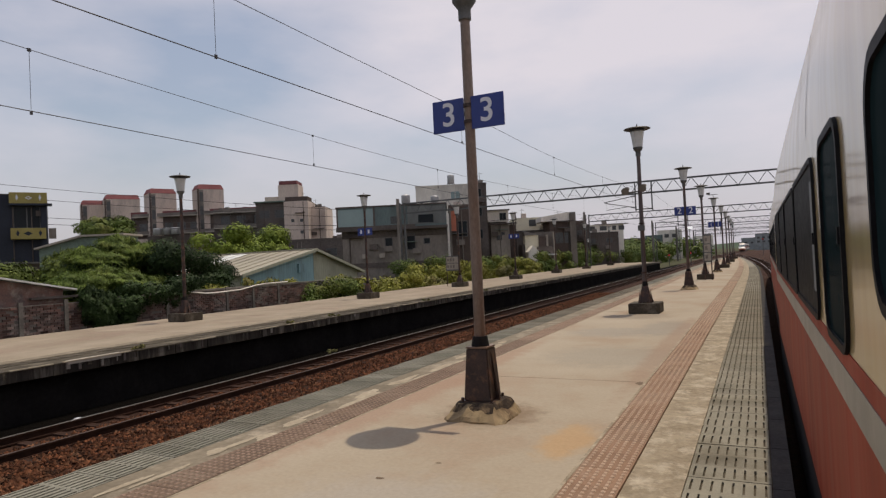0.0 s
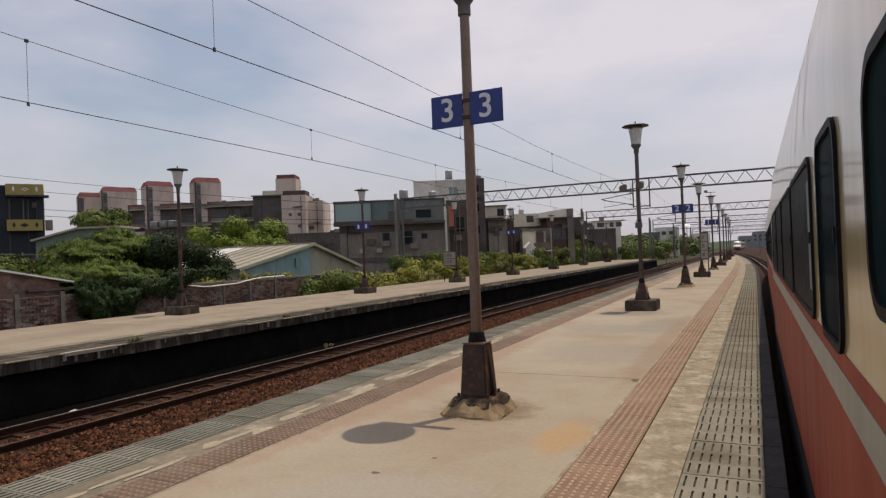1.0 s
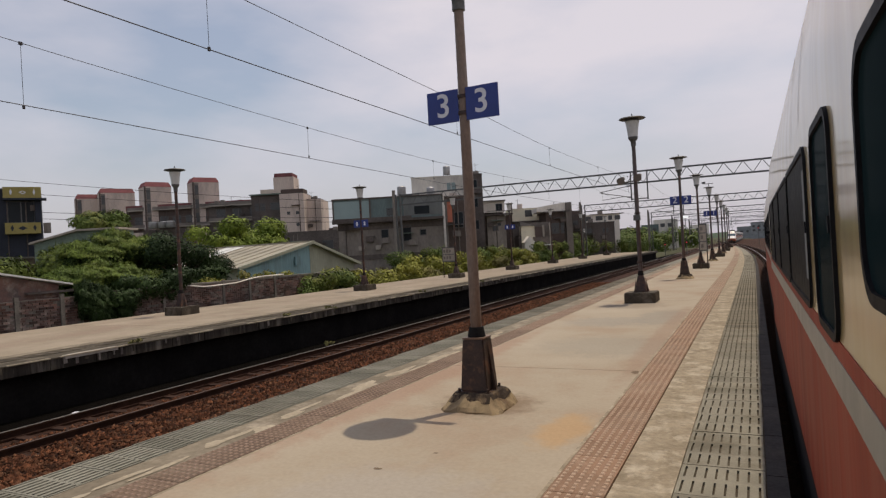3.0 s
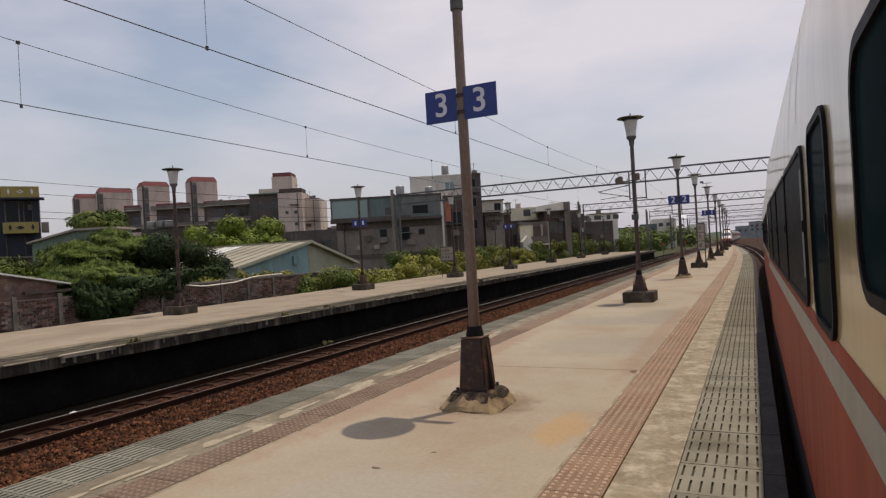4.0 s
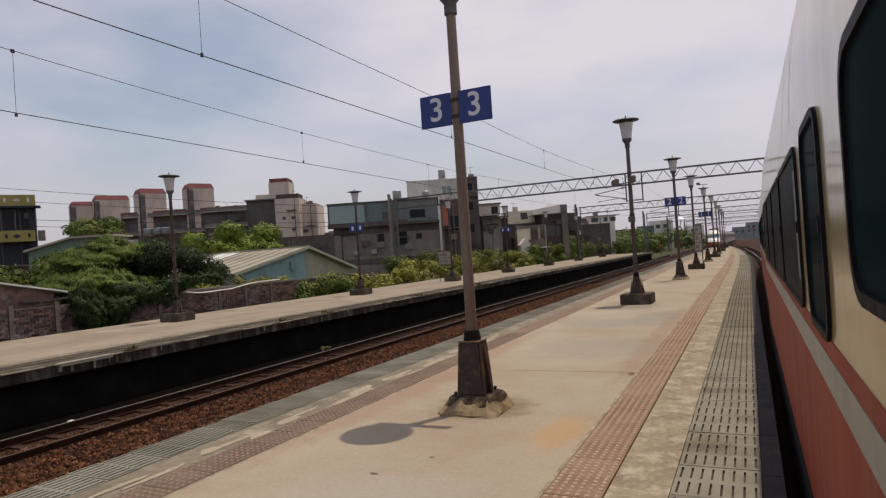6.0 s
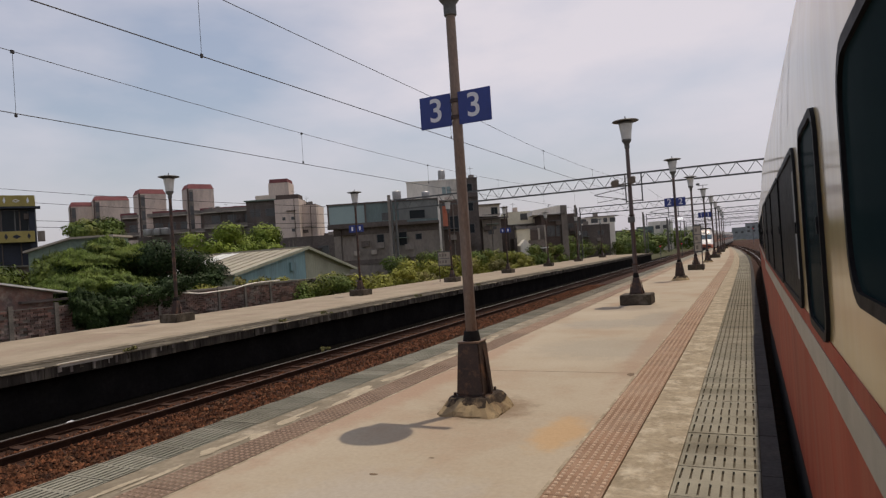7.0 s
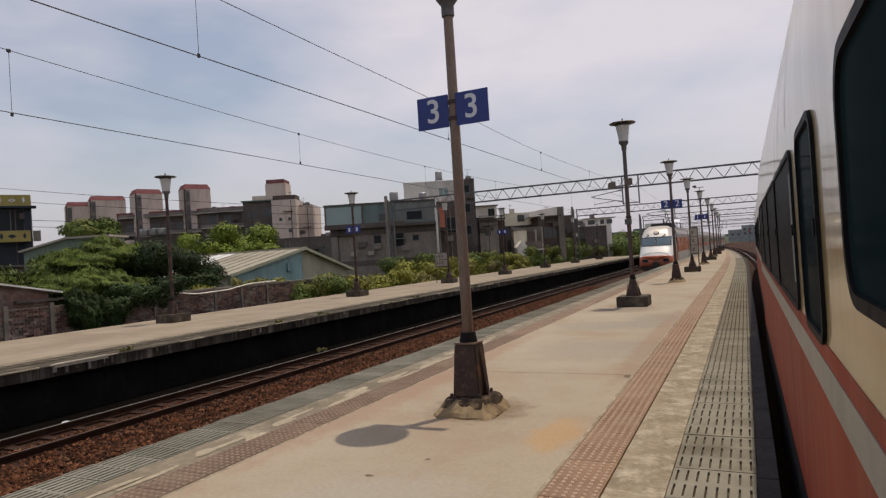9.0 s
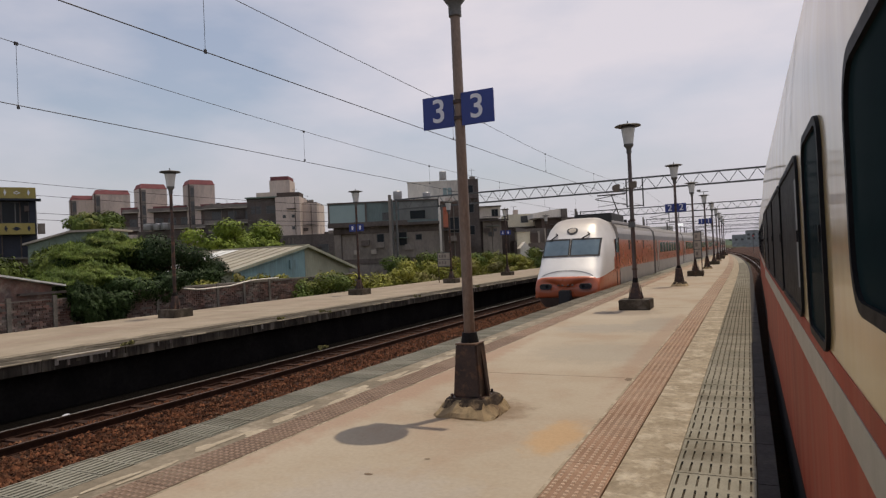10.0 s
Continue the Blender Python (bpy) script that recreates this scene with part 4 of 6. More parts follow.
WZ, WH = 1.72, 0.86
wins = [(0.83, 2.24, 1.835, 0.65, 0.16), (2.98, 0.77, WZ, WH + 0.01, 0.13), (-1.9, 2.2, 1.835, 0.65, 0.16)]
EDGES = ((-13.0, 12.6), (13.0, 32.6), (33.0, 52.6), (53.0, 62.0))
for k, (a, b) in enumerate(EDGES):
    first = 3.74 if k == 0 else a + 1.1
    last = b - 0.9
    n = round((last - first) / 1.9)
    step = (last - first) / n
    ws = [(first + (i + 0.5) * step, step - 0.02, WZ, WH, 0.13) for i in range(n)]
    c = coach(a, b, (wins if k == 0 else []) + ws, "cream and red railway coach with dark rounded windows" if k == 0 else "cream and red railway coach with a dark window band")
    part("window_band", boxes((SIDE - 0.004, SIDE + 0.01, first + 0.1, last - 0.1, WZ - WH / 2 + 0.03, WZ + WH / 2 - 0.03)), "rubber", c, "black band between the windows")
    for sy in ((4.12, 4.90) if k == 0 else (a + 0.5, b - 0.5)):
        bm = bmesh.new()
        edge = [(x - 0.0012, z) for x, z in PROFILE if 2.25 < z < 2.9]
        rows = [[bm.verts.new((x, sy + d, z)) for x, z in edge] for d in (0, 0.02)]
        for i in range(len(edge) - 1):
            bm.faces.new((rows[0][i], rows[0][i + 1], rows[1][i + 1], rows[1][i]))
        part("panel_seam", bm, "seam", c, "dark panel joint")
    if k == 0:
        # Flat pale strip over the pane paints a bright reflection in the glass.
        part("curtain", boxes((SIDE - 0.0045, SIDE - 0.0035, 3.88, 4.06, 1.44, 2.03)), "curtain", c, "pale streak painted for light in the window glass")
for yg in (12.8, 32.8, 52.8):
    tagged(part("gangway_bellows", boxes((0.45 + bend(yg), 3.0 + bend(yg), yg - 0.22, yg + 0.22, -0.2, 2.8)), "under"), "black gangway bellows between coaches", "bellows")

# ---- passing train ----
W2 = 1.44


def hull(s, a):
    """The nose's skin: s metres behind the tip, a from 0 (bottom left) over the top to 1 (bottom right)."""
    k = min(1.0, s / 4.4)
    top = float(np.interp(s, (0, 0.15, 0.4, 0.68, 0.9, 1.14, 1.44, 1.85, 2.45, 3.2, 4.4), (0.58, 0.82, 1.12, 1.46, 1.84, 2.22, 2.58, 2.89, 3.12, 3.2, 3.15)))
    low = -0.42 + 0.10 * max(0.0, 1 - s / 1.2)
    half = W2 * (1 - 0.03 * max(0.0, 1 - s / 1.2) ** 2)
    ang = math.pi * (1 - a)
    c, si = math.cos(ang), math.sin(ang)
    ex = 0.42 - 0.1 * (1 - k)
    x = half * math.copysign(abs(c) ** ex, c)
    hz = abs(si) ** float(np.interp(s, (0, 0.6, 1.6, 4.4), (0.30, 0.34, 0.44, 0.48)))
    z = low + (top - low) * hz
    bow = 0.20 * (1 - (x / W2) ** 2) * max(0.0, 1 - k)
    lean = 0.30 * max(0.0, 0.58 - max(z, 0.0)) * max(0.0, 1 - s / 1.2)
    return Vector((x, s - bow - lean, z))


def hull_patch(s0, s1, a0, a1, ns, na, lift):
    bm = bmesh.new()
    mid = Vector((0, 5, 1))
    grid = []
    for i in range(ns + 1):
        row = []
        for j in range(na + 1):
            s, a = s0 + (s1 - s0) * i / ns, a0 + (a1 - a0) * j / na
            p = hull(s, a)
            du, dv = hull(s + 0.01, a) - p, hull(s, a + 0.003) - p
            nrm = du.cross(dv)
            nrm = nrm.normalized() if nrm.length > 1e-9 else Vector((0, -1, 0))
            if nrm.dot(p - mid) < 0:
                nrm.negate()
            row.append(bm.verts.new(p + nrm * lift))
        grid.append(row)
    for p, q in zip(grid, grid[1:]):
        for j in range(na):
            bm.faces.new((p[j], p[j + 1], q[j + 1], q[j]))
    return bm


def skin(s, xf):
    """The point of the nose's upper skin at a fraction xf of its half width."""
    k = min(1.0, s / 4.4)
    c = min(1.0, abs(xf)) ** (1 / (0.42 - 0.1 * (1 - k)))
    return hull(s, 1 - math.acos(math.copysign(c, xf)) / math.pi)


def skin_at(xf, z):
    """The distance behind the tip at which the skin reaches the height z."""
    lo, hi = 0.0, 4.0
    for _ in range(30):
        mid = (lo + hi) / 2
        lo, hi = (mid, hi) if skin(mid, xf).z < z else (lo, mid)
    return lo


def screen_patch(z0, z1, x0, x1, nz, nx, lift):
    """A patch of the skin between two heights, drooping a little outwards."""
    bm = bmesh.new()
    grid = []
    for i in range(nz + 1):
        row = []
        for j in range(nx + 1):
            xf = x0 + (x1 - x0) * j / nx
            s = skin_at(xf, z0 + (z1 - z0) * i / nz - 0.02 * xf * xf)
            p = skin(s, xf)
            nrm = (skin(s, xf + 0.01) - p).cross(skin(s + 0.01, xf) - p).normalized()
            row.append(bm.verts.new(p + nrm * lift))
        grid.append(row)
    for p, q in zip(grid, grid[1:]):
        for j in range(nx):
            bm.faces.new((p[j], p[j + 1], q[j + 1], q[j]))
    return bm


def oval_patch(s0, ds, dx, lift):
    """A small oval lying on the nose's skin."""
    bm = bmesh.new()
    ring = []
    for j in range(20):
        an = 2 * math.pi * j / 20
        p = skin(s0 + ds * math.sin(an), dx * math.cos(an))
        ring.append(bm.verts.new(p + Vector((0, -lift * 0.7, lift * 0.7))))
    low = [bm.verts.new(v.co + Vector((0, lift, -lift))) for v in ring]
    bm.faces.new(ring)
    for j in range(20):
        bm.faces.new((ring[j], low[j], low[(j + 1) % 20], ring[(j + 1) % 20]))
    return bm


def seam_strip():
    """The arched upper joint of the front hatch."""
    bm = bmesh.new()
    rows = []
    for j in range(41):
        xf = -0.8 + 1.6 * j / 40
        s = 0.015 + 0.13 * math.cos(xf / 0.8 * math.pi / 2) ** 0.8
        rows.append([bm.verts.new(skin(s + d, xf) + Vector((0, -0.012, 0.006))) for d in (0.0, 0.02)])
    for p, q in zip(rows, rows[1:]):
        bm.faces.new((p[0], q[0], q[1], p[1]))
    return bm


def flank(side, s0, s1, z0, z1, lift):
    """A painted field on the flank of the nose, swept back at its front edge."""
    bm = bmesh.new()
    rows = []
    for i in range(9):
        row = []
        for j in range(13):
            z = z0 + (z1 - z0) * j / 12
            s = s0 + 0.25 * (z - z0) + (s1 - s0 - 0.25 * (z - z0)) * i / 8
            lo, hi = 0.5, 1.0
            for _ in range(24):
                mid = (lo + hi) / 2
                lo, hi = (mid, hi) if hull(s, mid).z > z else (lo, mid)
            p = hull(s, lo)
            row.append(bm.verts.new((side * (p.x + lift), p.y, p.z)))
        rows.append(row)
    for p, q in zip(rows, rows[1:]):
        for j in range(12):
            bm.faces.new((p[j], p[j + 1], q[j + 1], q[j]))
    return bm


def merge(*bms):
    out = bmesh.new()
    for b in bms:
        me = bpy.data.meshes.new("tmp")
        b.to_mesh(me)
        b.free()
        out.from_mesh(me)
        bpy.data.meshes.remove(me)
    return out


def coach_section(t, y0, y1, windows, door=True):
    sec = [(-W2, -0.42), (-W2, 2.35), (-W2 + 0.06, 2.68), (-W2 + 0.25, 2.92), (-0.7, 3.07), (0, 3.12), (0.7, 3.07), (W2 - 0.25, 2.92), (W2 - 0.06, 2.68), (W2, 2.35), (W2, -0.42)]
    bm = bmesh.new()
    rings = [[bm.verts.new((x, yy, z)) for x, z in sec] for yy in (y0, y1)]
    n = len(sec)
    for i in range(n):
        j = (i + 1) % n
        bm.faces.new((rings[0][i], rings[0][j], rings[1][j], rings[1][i]))
    bm.faces.new(rings[0][::-1])
    bm.faces.new(rings[1])
    part("body", bm, "silver", t, "silver body shell", smooth=True)
    for s in (-1, 1):
        xs = sorted((s * W2, s * (W2 + 0.004)))
        part("side_band", boxes((*xs, y0, y1, 0.74, 2.12)), "orange", t, "orange side band")
        part("upper_band", boxes((*xs, y0, y1, 2.13, 2.4)), "tgrey", t, "grey upper band")
        part("sill_band", boxes((*xs, y0, y1, -0.42, -0.2)), "tdark", t)
    bm = bmesh.new()
    rings = [[bm.verts.new((x, yy, z + 0.012)) for x, z in sec[2:9]] for yy in (y0, y1)]
    for i in range(6):
        bm.faces.new((rings[0][i], rings[0][i + 1], rings[1][i + 1], rings[1][i]))
    part("roof", bm, "roof_grime", t, "sooty grey-brown roof", smooth=True)
    part("underframe", boxes((-1.2, 1.2, y0 + 0.5, y1 - 0.5, -0.85, -0.4)), "tdark", t)
    if windows:
        x = W2 + 0.007
        for (a, b) in windows:
            part("window", boxes((W2 - 0.02, x, a, b, 1.28, 2.0)), "shield", t, "dark coach window", bevel=0.006)
    if door:
        part("door", boxes((W2 - 0.02, W2 + 0.012, y0 + 1.0, y0 + 1.75, 0.1, 2.15)), "silver", t, "silver passenger door")
        part("door_gap", boxes((W2 - 0.02, W2 + 0.014, y0 + 0.96, y0 + 1.0, 0.1, 2.15), (W2 - 0.02, W2 + 0.014, y0 + 1.75, y0 + 1.79, 0.1, 2.15)), "tdark", t)


def wheelset(t, yb):
    part("bogie", boxes((-0.95, 0.95, yb - 1.4, yb + 1.4, -0.9, -0.6)), "tdark", t)


def passing_train():
    t = thing("express_train", Matrix(), "silver-white bullet-nosed express train with orange bands, rushing past", "train")
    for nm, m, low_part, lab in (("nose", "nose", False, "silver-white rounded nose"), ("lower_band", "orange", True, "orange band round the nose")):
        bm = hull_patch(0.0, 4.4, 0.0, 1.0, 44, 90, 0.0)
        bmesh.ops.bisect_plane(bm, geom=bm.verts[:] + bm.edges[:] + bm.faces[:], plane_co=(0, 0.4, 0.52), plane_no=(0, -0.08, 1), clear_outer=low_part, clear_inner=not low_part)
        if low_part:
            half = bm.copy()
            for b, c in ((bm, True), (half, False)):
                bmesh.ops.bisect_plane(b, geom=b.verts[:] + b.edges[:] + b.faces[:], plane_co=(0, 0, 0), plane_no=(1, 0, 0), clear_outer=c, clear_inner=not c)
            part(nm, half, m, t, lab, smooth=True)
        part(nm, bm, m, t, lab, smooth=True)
    bm = bmesh.new()
    hub = Vector((0, 0, 0.12))
    rings = []
    for i in range(11):
        th = math.pi / 2 * i / 10
        ring = []
        for j in range(73):
            p = hull(0.0, j / 72)
            q = hub + (p - hub) * (math.cos(th) ** 0.3 if i < 10 else 0.02)
            ring.append(bm.verts.new((q.x, p.y - 0.18 * math.sin(th), q.z)))
        rings.append(ring)
    for p, q in zip(rings, rings[1:]):
        for j in range(73):
            bm.faces.new((p[j], p[(j + 1) % 73], q[(j + 1) % 73], q[j]))
    bm.faces.new(rings[-1])
    part("bumper", bm, "orange", t, "rounded orange front bumper", smooth=True)
    return t


express = passing_train()
for s in (-1, 1):
    x0, x1 = sorted((s * 0.035, s * 0.85))
    scr = part("windscreen", screen_patch(1.47, 2.14, x0, x1, 8, 8, 0.016), "shield", express, "blue-grey windscreen pane", smooth=True)
    seal = merge(screen_patch(1.41, 1.48, x0 - 0.03, x1 + 0.03, 3, 8, 0.024), screen_patch(2.13, 2.20, x0 - 0.03, x1 + 0.03, 3, 8, 0.024),
                 screen_patch(1.41, 2.20, x0 - 0.03, x0 + 0.012, 8, 2, 0.024), screen_patch(1.41, 2.20, x1 - 0.012, x1 + 0.03, 8, 2, 0.024))
    part("windscreen_seal", seal, "tdark", scr, "black windscreen seal")
    bm = bmesh.new()
    outline = rounded(0.50, 0.23, 0.11, 6)
    ra, rb, rc = ([bm.verts.new((s * 0.86 + x * e, yy, 0.17 + z * e)) for x, z in outline] for yy, e in ((-0.05, 1.0), (-0.50, 1.0), (-0.48, 0.84)))
    for p, q in ((ra, rb), (rb, rc)):
        for j in range(len(p)):
            bm.faces.new((p[j], p[(j + 1) % len(p)], q[(j + 1) % len(p)], q[j]))
    bm.faces.new(rc)
    h = part("headlamp", bm, "tdark", express, "oval recessed black headlamp unit")
    part("lens", tubes(((s * 0.78, -0.49, 0.17), (s * 0.78, -0.46, 0.17), 0.07), n=16), "rubber", h, "dark headlamp lens")
    part("wiper", tubes((skin(1.12, 0.5 * s - 0.16) + Vector((0, -0.05, 0.02)), skin(1.26, 0.5 * s + 0.06) + Vector((0, -0.06, 0.04)), 0.03), (skin(1.26, 0.5 * s + 0.06) + Vector((0, -0.05, 0.04)), skin(1.36, 0.5 * s - 0.02), 0.025), n=6), "tdark", express)
    for e in (0.12, 0.30):
        part("marker_lamp", tubes(((s * e, -0.495, 0.22), (s * e, -0.30, 0.22), 0.035), n=12), "skirt", express)
part("top_lamp", oval_patch(1.43, 0.15, 0.17, 0.028), "tdark", express, "small roof headlamp surround")
part("top_lens", oval_patch(1.43, 0.10, 0.115, 0.045), "lamp_ring", express, "beige oval roof lamp")
part("hatch_seam", seam_strip(), "tgrey", express, "curved hatch seam")
part("coupler_cover", boxes((-0.25, 0.25, -0.68, 0.2, -0.62, 0.02)), "tdark", express, "black coupler opening", bevel=0.04)
bm = bmesh.new()
rings = [[bm.verts.new((w * math.copysign(abs(math.cos(math.pi * j / 24)) ** 0.45, math.cos(math.pi * j / 24)), y0 - dy * math.sin(math.pi * j / 24) ** 0.6, z)) for j in range(25)] for w, y0, dy, z in ((1.38, 0.5, 0.75, -0.26), (1.34, 0.55, 0.68, -0.5), (1.2, 0.7, 0.55, -0.76))]
for p, q in zip(rings, rings[1:]):
    for j in range(24):
        bm.faces.new((p[j], p[j + 1], q[j + 1], q[j]))
part("air_dam", bm, "skirt", express, "dusty grey air dam under the bumper", smooth=True)
coach_section(express, 4.4, 16.85, (), False)
for s in (-1, 1):
    part("cab_window", boxes((*sorted((s * (W2 - 0.03), s * (W2 + 0.01))), 3.75, 4.3, 1.5, 2.15)), "shield", express, "cab side window", bevel=0.006)
    part("cab_door_gap", boxes((*sorted((s * (W2 - 0.03), s * (W2 + 0.012))), 3.62, 3.69, -0.2, 2.15), (*sorted((s * (W2 - 0.03), s * (W2 + 0.012))), 4.38, 4.45, -0.2, 2.2)), "tdark", express)
    part("grille", boxes((*sorted((s * (W2 - 0.03), s * (W2 + 0.012))), 7.2, 7.6, 1.6, 2.1), (*sorted((s * (W2 - 0.03), s * (W2 + 0.012))), 12.2, 12.6, 1.6, 2.1)), "tdark", express)
for s in (-1, 1):
    part("flank_band", flank(s, 3.0, 4.4, 0.55, 1.3, 0.006), "orange", express, "orange field on the cab side", smooth=True)
for s in (-1, 1):
    part("flank_band", flank(s, 3.45, 4.4, 1.3, 2.12, 0.006), "orange", express, "orange field on the cab side", smooth=True)
part("roof_box", boxes((-0.95, 0.95, 5.5, 9.0, 3.0, 3.5)), "tdark", express, "black roof equipment cover", bevel=0.05)
part("roof_rail", boxes((-1.25, -1.2, 4.0, 17, 2.93, 3.05), (1.2, 1.25, 4.0, 17, 2.93, 3.05)), "silver", express)
part("pantograph", tubes(((-0.5, 11, 3.1), (0, 12.3, 4.1), 0.04), ((0.5, 11, 3.1), (0, 12.3, 4.1), 0.04), ((0, 12.3, 4.1), (0, 10.8, 4.82), 0.035), ((-0.8, 10.8, 4.83), (0.8, 10.8, 4.83), 0.04), n=6), "tdark", express, "raised pantograph")
for yi in (10.0, 11.0, 12.5, 14.0):
    part("roof_insulator", tubes(((0.45, yi, 3.05), (0.45, yi, 3.4), 0.09), ((-0.45, yi, 3.05), (-0.45, yi, 3.4), 0.09)), "tdark", express)
for k in range(7):
    a = 17.7 + 20.6 * k
    part("gangway", boxes((-1.39, 1.39, a - 0.9, a + 0.02, -0.3, 2.75)), "tdark", express)
    coach_section(express, a, a + 19.95, [(a + 2.6 + 1.85 * i, a + 4.1 + 1.85 * i) for i in range(8)])
    for yb in (a + 2.6, a + 17.3):
        wheelset(express, yb)
wheelset(express, 6.0)
wheelset(express, 14.2)

# ---- buildings ----


def house(x, y, rz, w, d, z1, wall, label, name="house", windows=(), parapet=0.0, flat_roof="wall_dark", z0=-1.3, extras=(), roof_mat=None):
    """A flat-roofed block; its front lies along local y = 0 and faces local -y. windows: (x, z, width, height) on the front; extras: (part, box, material)."""
    t = thing(name, pose(x, y, 0, 0, 0, rz), label, "building", "buildings behind the station")
    part("wall", boxes((-w / 2, w / 2, 0, d, z0, z1)), wall, t)
    part("roof", boxes((-w / 2 + 0.1, w / 2 - 0.1, 0.1, d - 0.1, z1, z1 + 0.12)), flat_roof, t)
    if parapet:
        part("parapet", boxes((-w / 2 - 0.05, w / 2 + 0.05, -0.05, 0.18, z1, z1 + parapet), (-w / 2 - 0.05, -w / 2 + 0.15, 0.18, d, z1, z1 + parapet), (w / 2 - 0.15, w / 2 + 0.05, 0.18, d, z1, z1 + parapet)), roof_mat or wall, t)
    for wx, wz, ww, wh in windows:
        f = part("window", boxes((wx - ww / 2 - 0.06, wx + ww / 2 + 0.06, -0.06, 0.02, wz - wh / 2 - 0.06, wz - wh / 2), (wx - ww / 2 - 0.06, wx + ww / 2 + 0.06, -0.06, 0.02, wz + wh / 2, wz + wh / 2 + 0.06),
                                 (wx - ww / 2 - 0.06, wx - ww / 2, -0.06, 0.02, wz - wh / 2, wz + wh / 2), (wx + ww / 2, wx + ww / 2 + 0.06, -0.06, 0.02, wz - wh / 2, wz + wh / 2)), "steel", t)
        # Beyond 70 m the paler, haze-coloured pane is used.
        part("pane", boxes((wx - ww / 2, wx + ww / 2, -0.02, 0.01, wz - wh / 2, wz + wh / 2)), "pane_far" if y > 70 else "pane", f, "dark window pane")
    for nm, dims, m in extras:
        part(nm, boxes(dims), m, t)
    if name in ("house", "apartment_block") and y < 150 and "tank" not in label:
        dress(t, w, z1, int(abs(x) * 10))
    return t


def dress(t, w, z1, seed):
    """Air conditioners, downpipes, awnings and roof clutter on a house front."""
    rr = random.Random(seed)
    for i in range(max(1, int(w / 3.2))):
        x = rr.uniform(-w / 2 + 0.4, w / 2 - 0.4)
        z = rr.uniform(1.6, max(1.8, z1 - 1.2))
        part("air_conditioner", boxes((x - 0.38, x + 0.38, -0.36, 0.0, z, z + 0.52)), rr.choice(("wall_grey", "wall_dark")), t, "grimy window air conditioner")
    for i in range(max(1, int(w / 3.5))):
        x = rr.uniform(-w / 2 + 0.15, w / 2 - 0.15)
        part("downpipe", tubes(((x, -0.07, -1.2), (x, -0.07, z1 - 0.1), 0.055), n=6), rr.choice(("wall_grey", "wall_dark", "wall_brown")), t, "rain downpipe")
    for i in range(max(1, int(w / 4))):
        x, z = rr.uniform(-w / 2 + 0.8, w / 2 - 0.8), rr.uniform(2.6, max(2.8, z1 - 0.6))
        part("awning", boxes((x - 0.8, x + 0.8, -0.55, 0.0, z, z + 0.06)), rr.choice(("steel", "green_sheet", "wall_brown")), t, "small metal awning")
    for i in range(max(1, int(w / 3))):
        x, h = rr.uniform(-w / 2 + 0.6, w / 2 - 0.6), rr.uniform(0.3, 0.9)
        part("roof_clutter", boxes((x - 0.3, x + 0.35, 0.6, 1.4, z1, z1 + 0.12 + h)), rr.choice(("wall_grey", "wall_brown", "wall_cream")), t)
    x = rr.uniform(-w / 2 + 0.5, w / 2 - 0.5)
    part("aerial", tubes(((x, 1.2, z1), (x, 1.2, z1 + 1.5), 0.025), ((x - 0.4, 1.2, z1 + 1.3), (x + 0.4, 1.2, z1 + 1.3), 0.018), n=5), "steel", t, "thin rooftop aerial")


def tank(x, y, z, r, h):
    t = thing("water_tank", pose(x, y, z), "shiny stainless steel rooftop water tank on legs", "water tank", "rooftop water tanks")
    part("vessel", turned([(r * 0.97, 0.25), (r, 0.28), (r, 0.25 + h), (r * 0.88, 0.3 + h), (0.12, 0.36 + h)], 16), "tank", t, smooth=True)
    for sx in (-1, 1):
        for sy in (-1, 1):
            part("leg", tubes(((sx * r * 0.7, sy * r * 0.7, 0), (sx * r * 0.7, sy * r * 0.7, 0.3), 0.04)), "steel", t)


def grid_windows(xs, zs, w, h):
    return [(x, z, w, h) for x in xs for z in zs]


# navy block with yellow bands
navy_house = house(-62.8, 33.5, 57, 9.8, 4.0, 9.6, "navy", "navy blue house with ornate yellow balcony bands", windows=grid_windows((3.3,), (7.5,), 2.0, 1.9),
      extras=[("balcony_band", (2.0, 4.95, -0.9, 0.0, 8.75, 9.75), "yellow"), ("balcony_band", (2.05, 4.8, -1.0, 0.0, 5.45, 6.45), "yellow"), ("canopy", (2.0, 5.35, -1.1, 0, 8.55, 8.72), "navy"),
              ("pilaster", (4.4, 4.9, -0.5, 0, -1.3, 8.7), "navy"), ("mullion", (3.25, 3.35, -0.1, 0, 6.5, 8.5), "steel"), ("sign_box", (5.0, 5.6, -0.5, 0.3, 5.5, 6.45), "wall_grey")])
for ox, oz, oy, w, m in ((2.6, 9.28, -0.93, 0.11, "white"), (3.5, 9.25, -0.93, 0.3, "white"), (4.4, 9.28, -0.93, 0.11, "white"), (3.5, 9.25, -0.96, 0.16, "yellow"), (2.6, 5.97, -1.03, 0.14, "navy"), (3.4, 5.95, -1.03, 0.36, "navy"), (4.35, 5.97, -1.03, 0.14, "navy")):
    bm = bmesh.new()
    hgt = 0.3 if w < 0.15 else 0.55 * w
    rim = [[bm.verts.new((ox + dx * w, yy, oz + dz * hgt)) for dx, dz in ((-1, 0), (0, -1), (1, 0), (0, 1))] for yy in (oy, oy + 0.06)]
    bm.faces.new(rim[0])
    for q in range(4):
        bm.faces.new((rim[0][q], rim[0][(q + 1) % 4], rim[1][(q + 1) % 4], rim[1][q]))
    part("ornament", bm, m, navy_house, "diamond ornament")
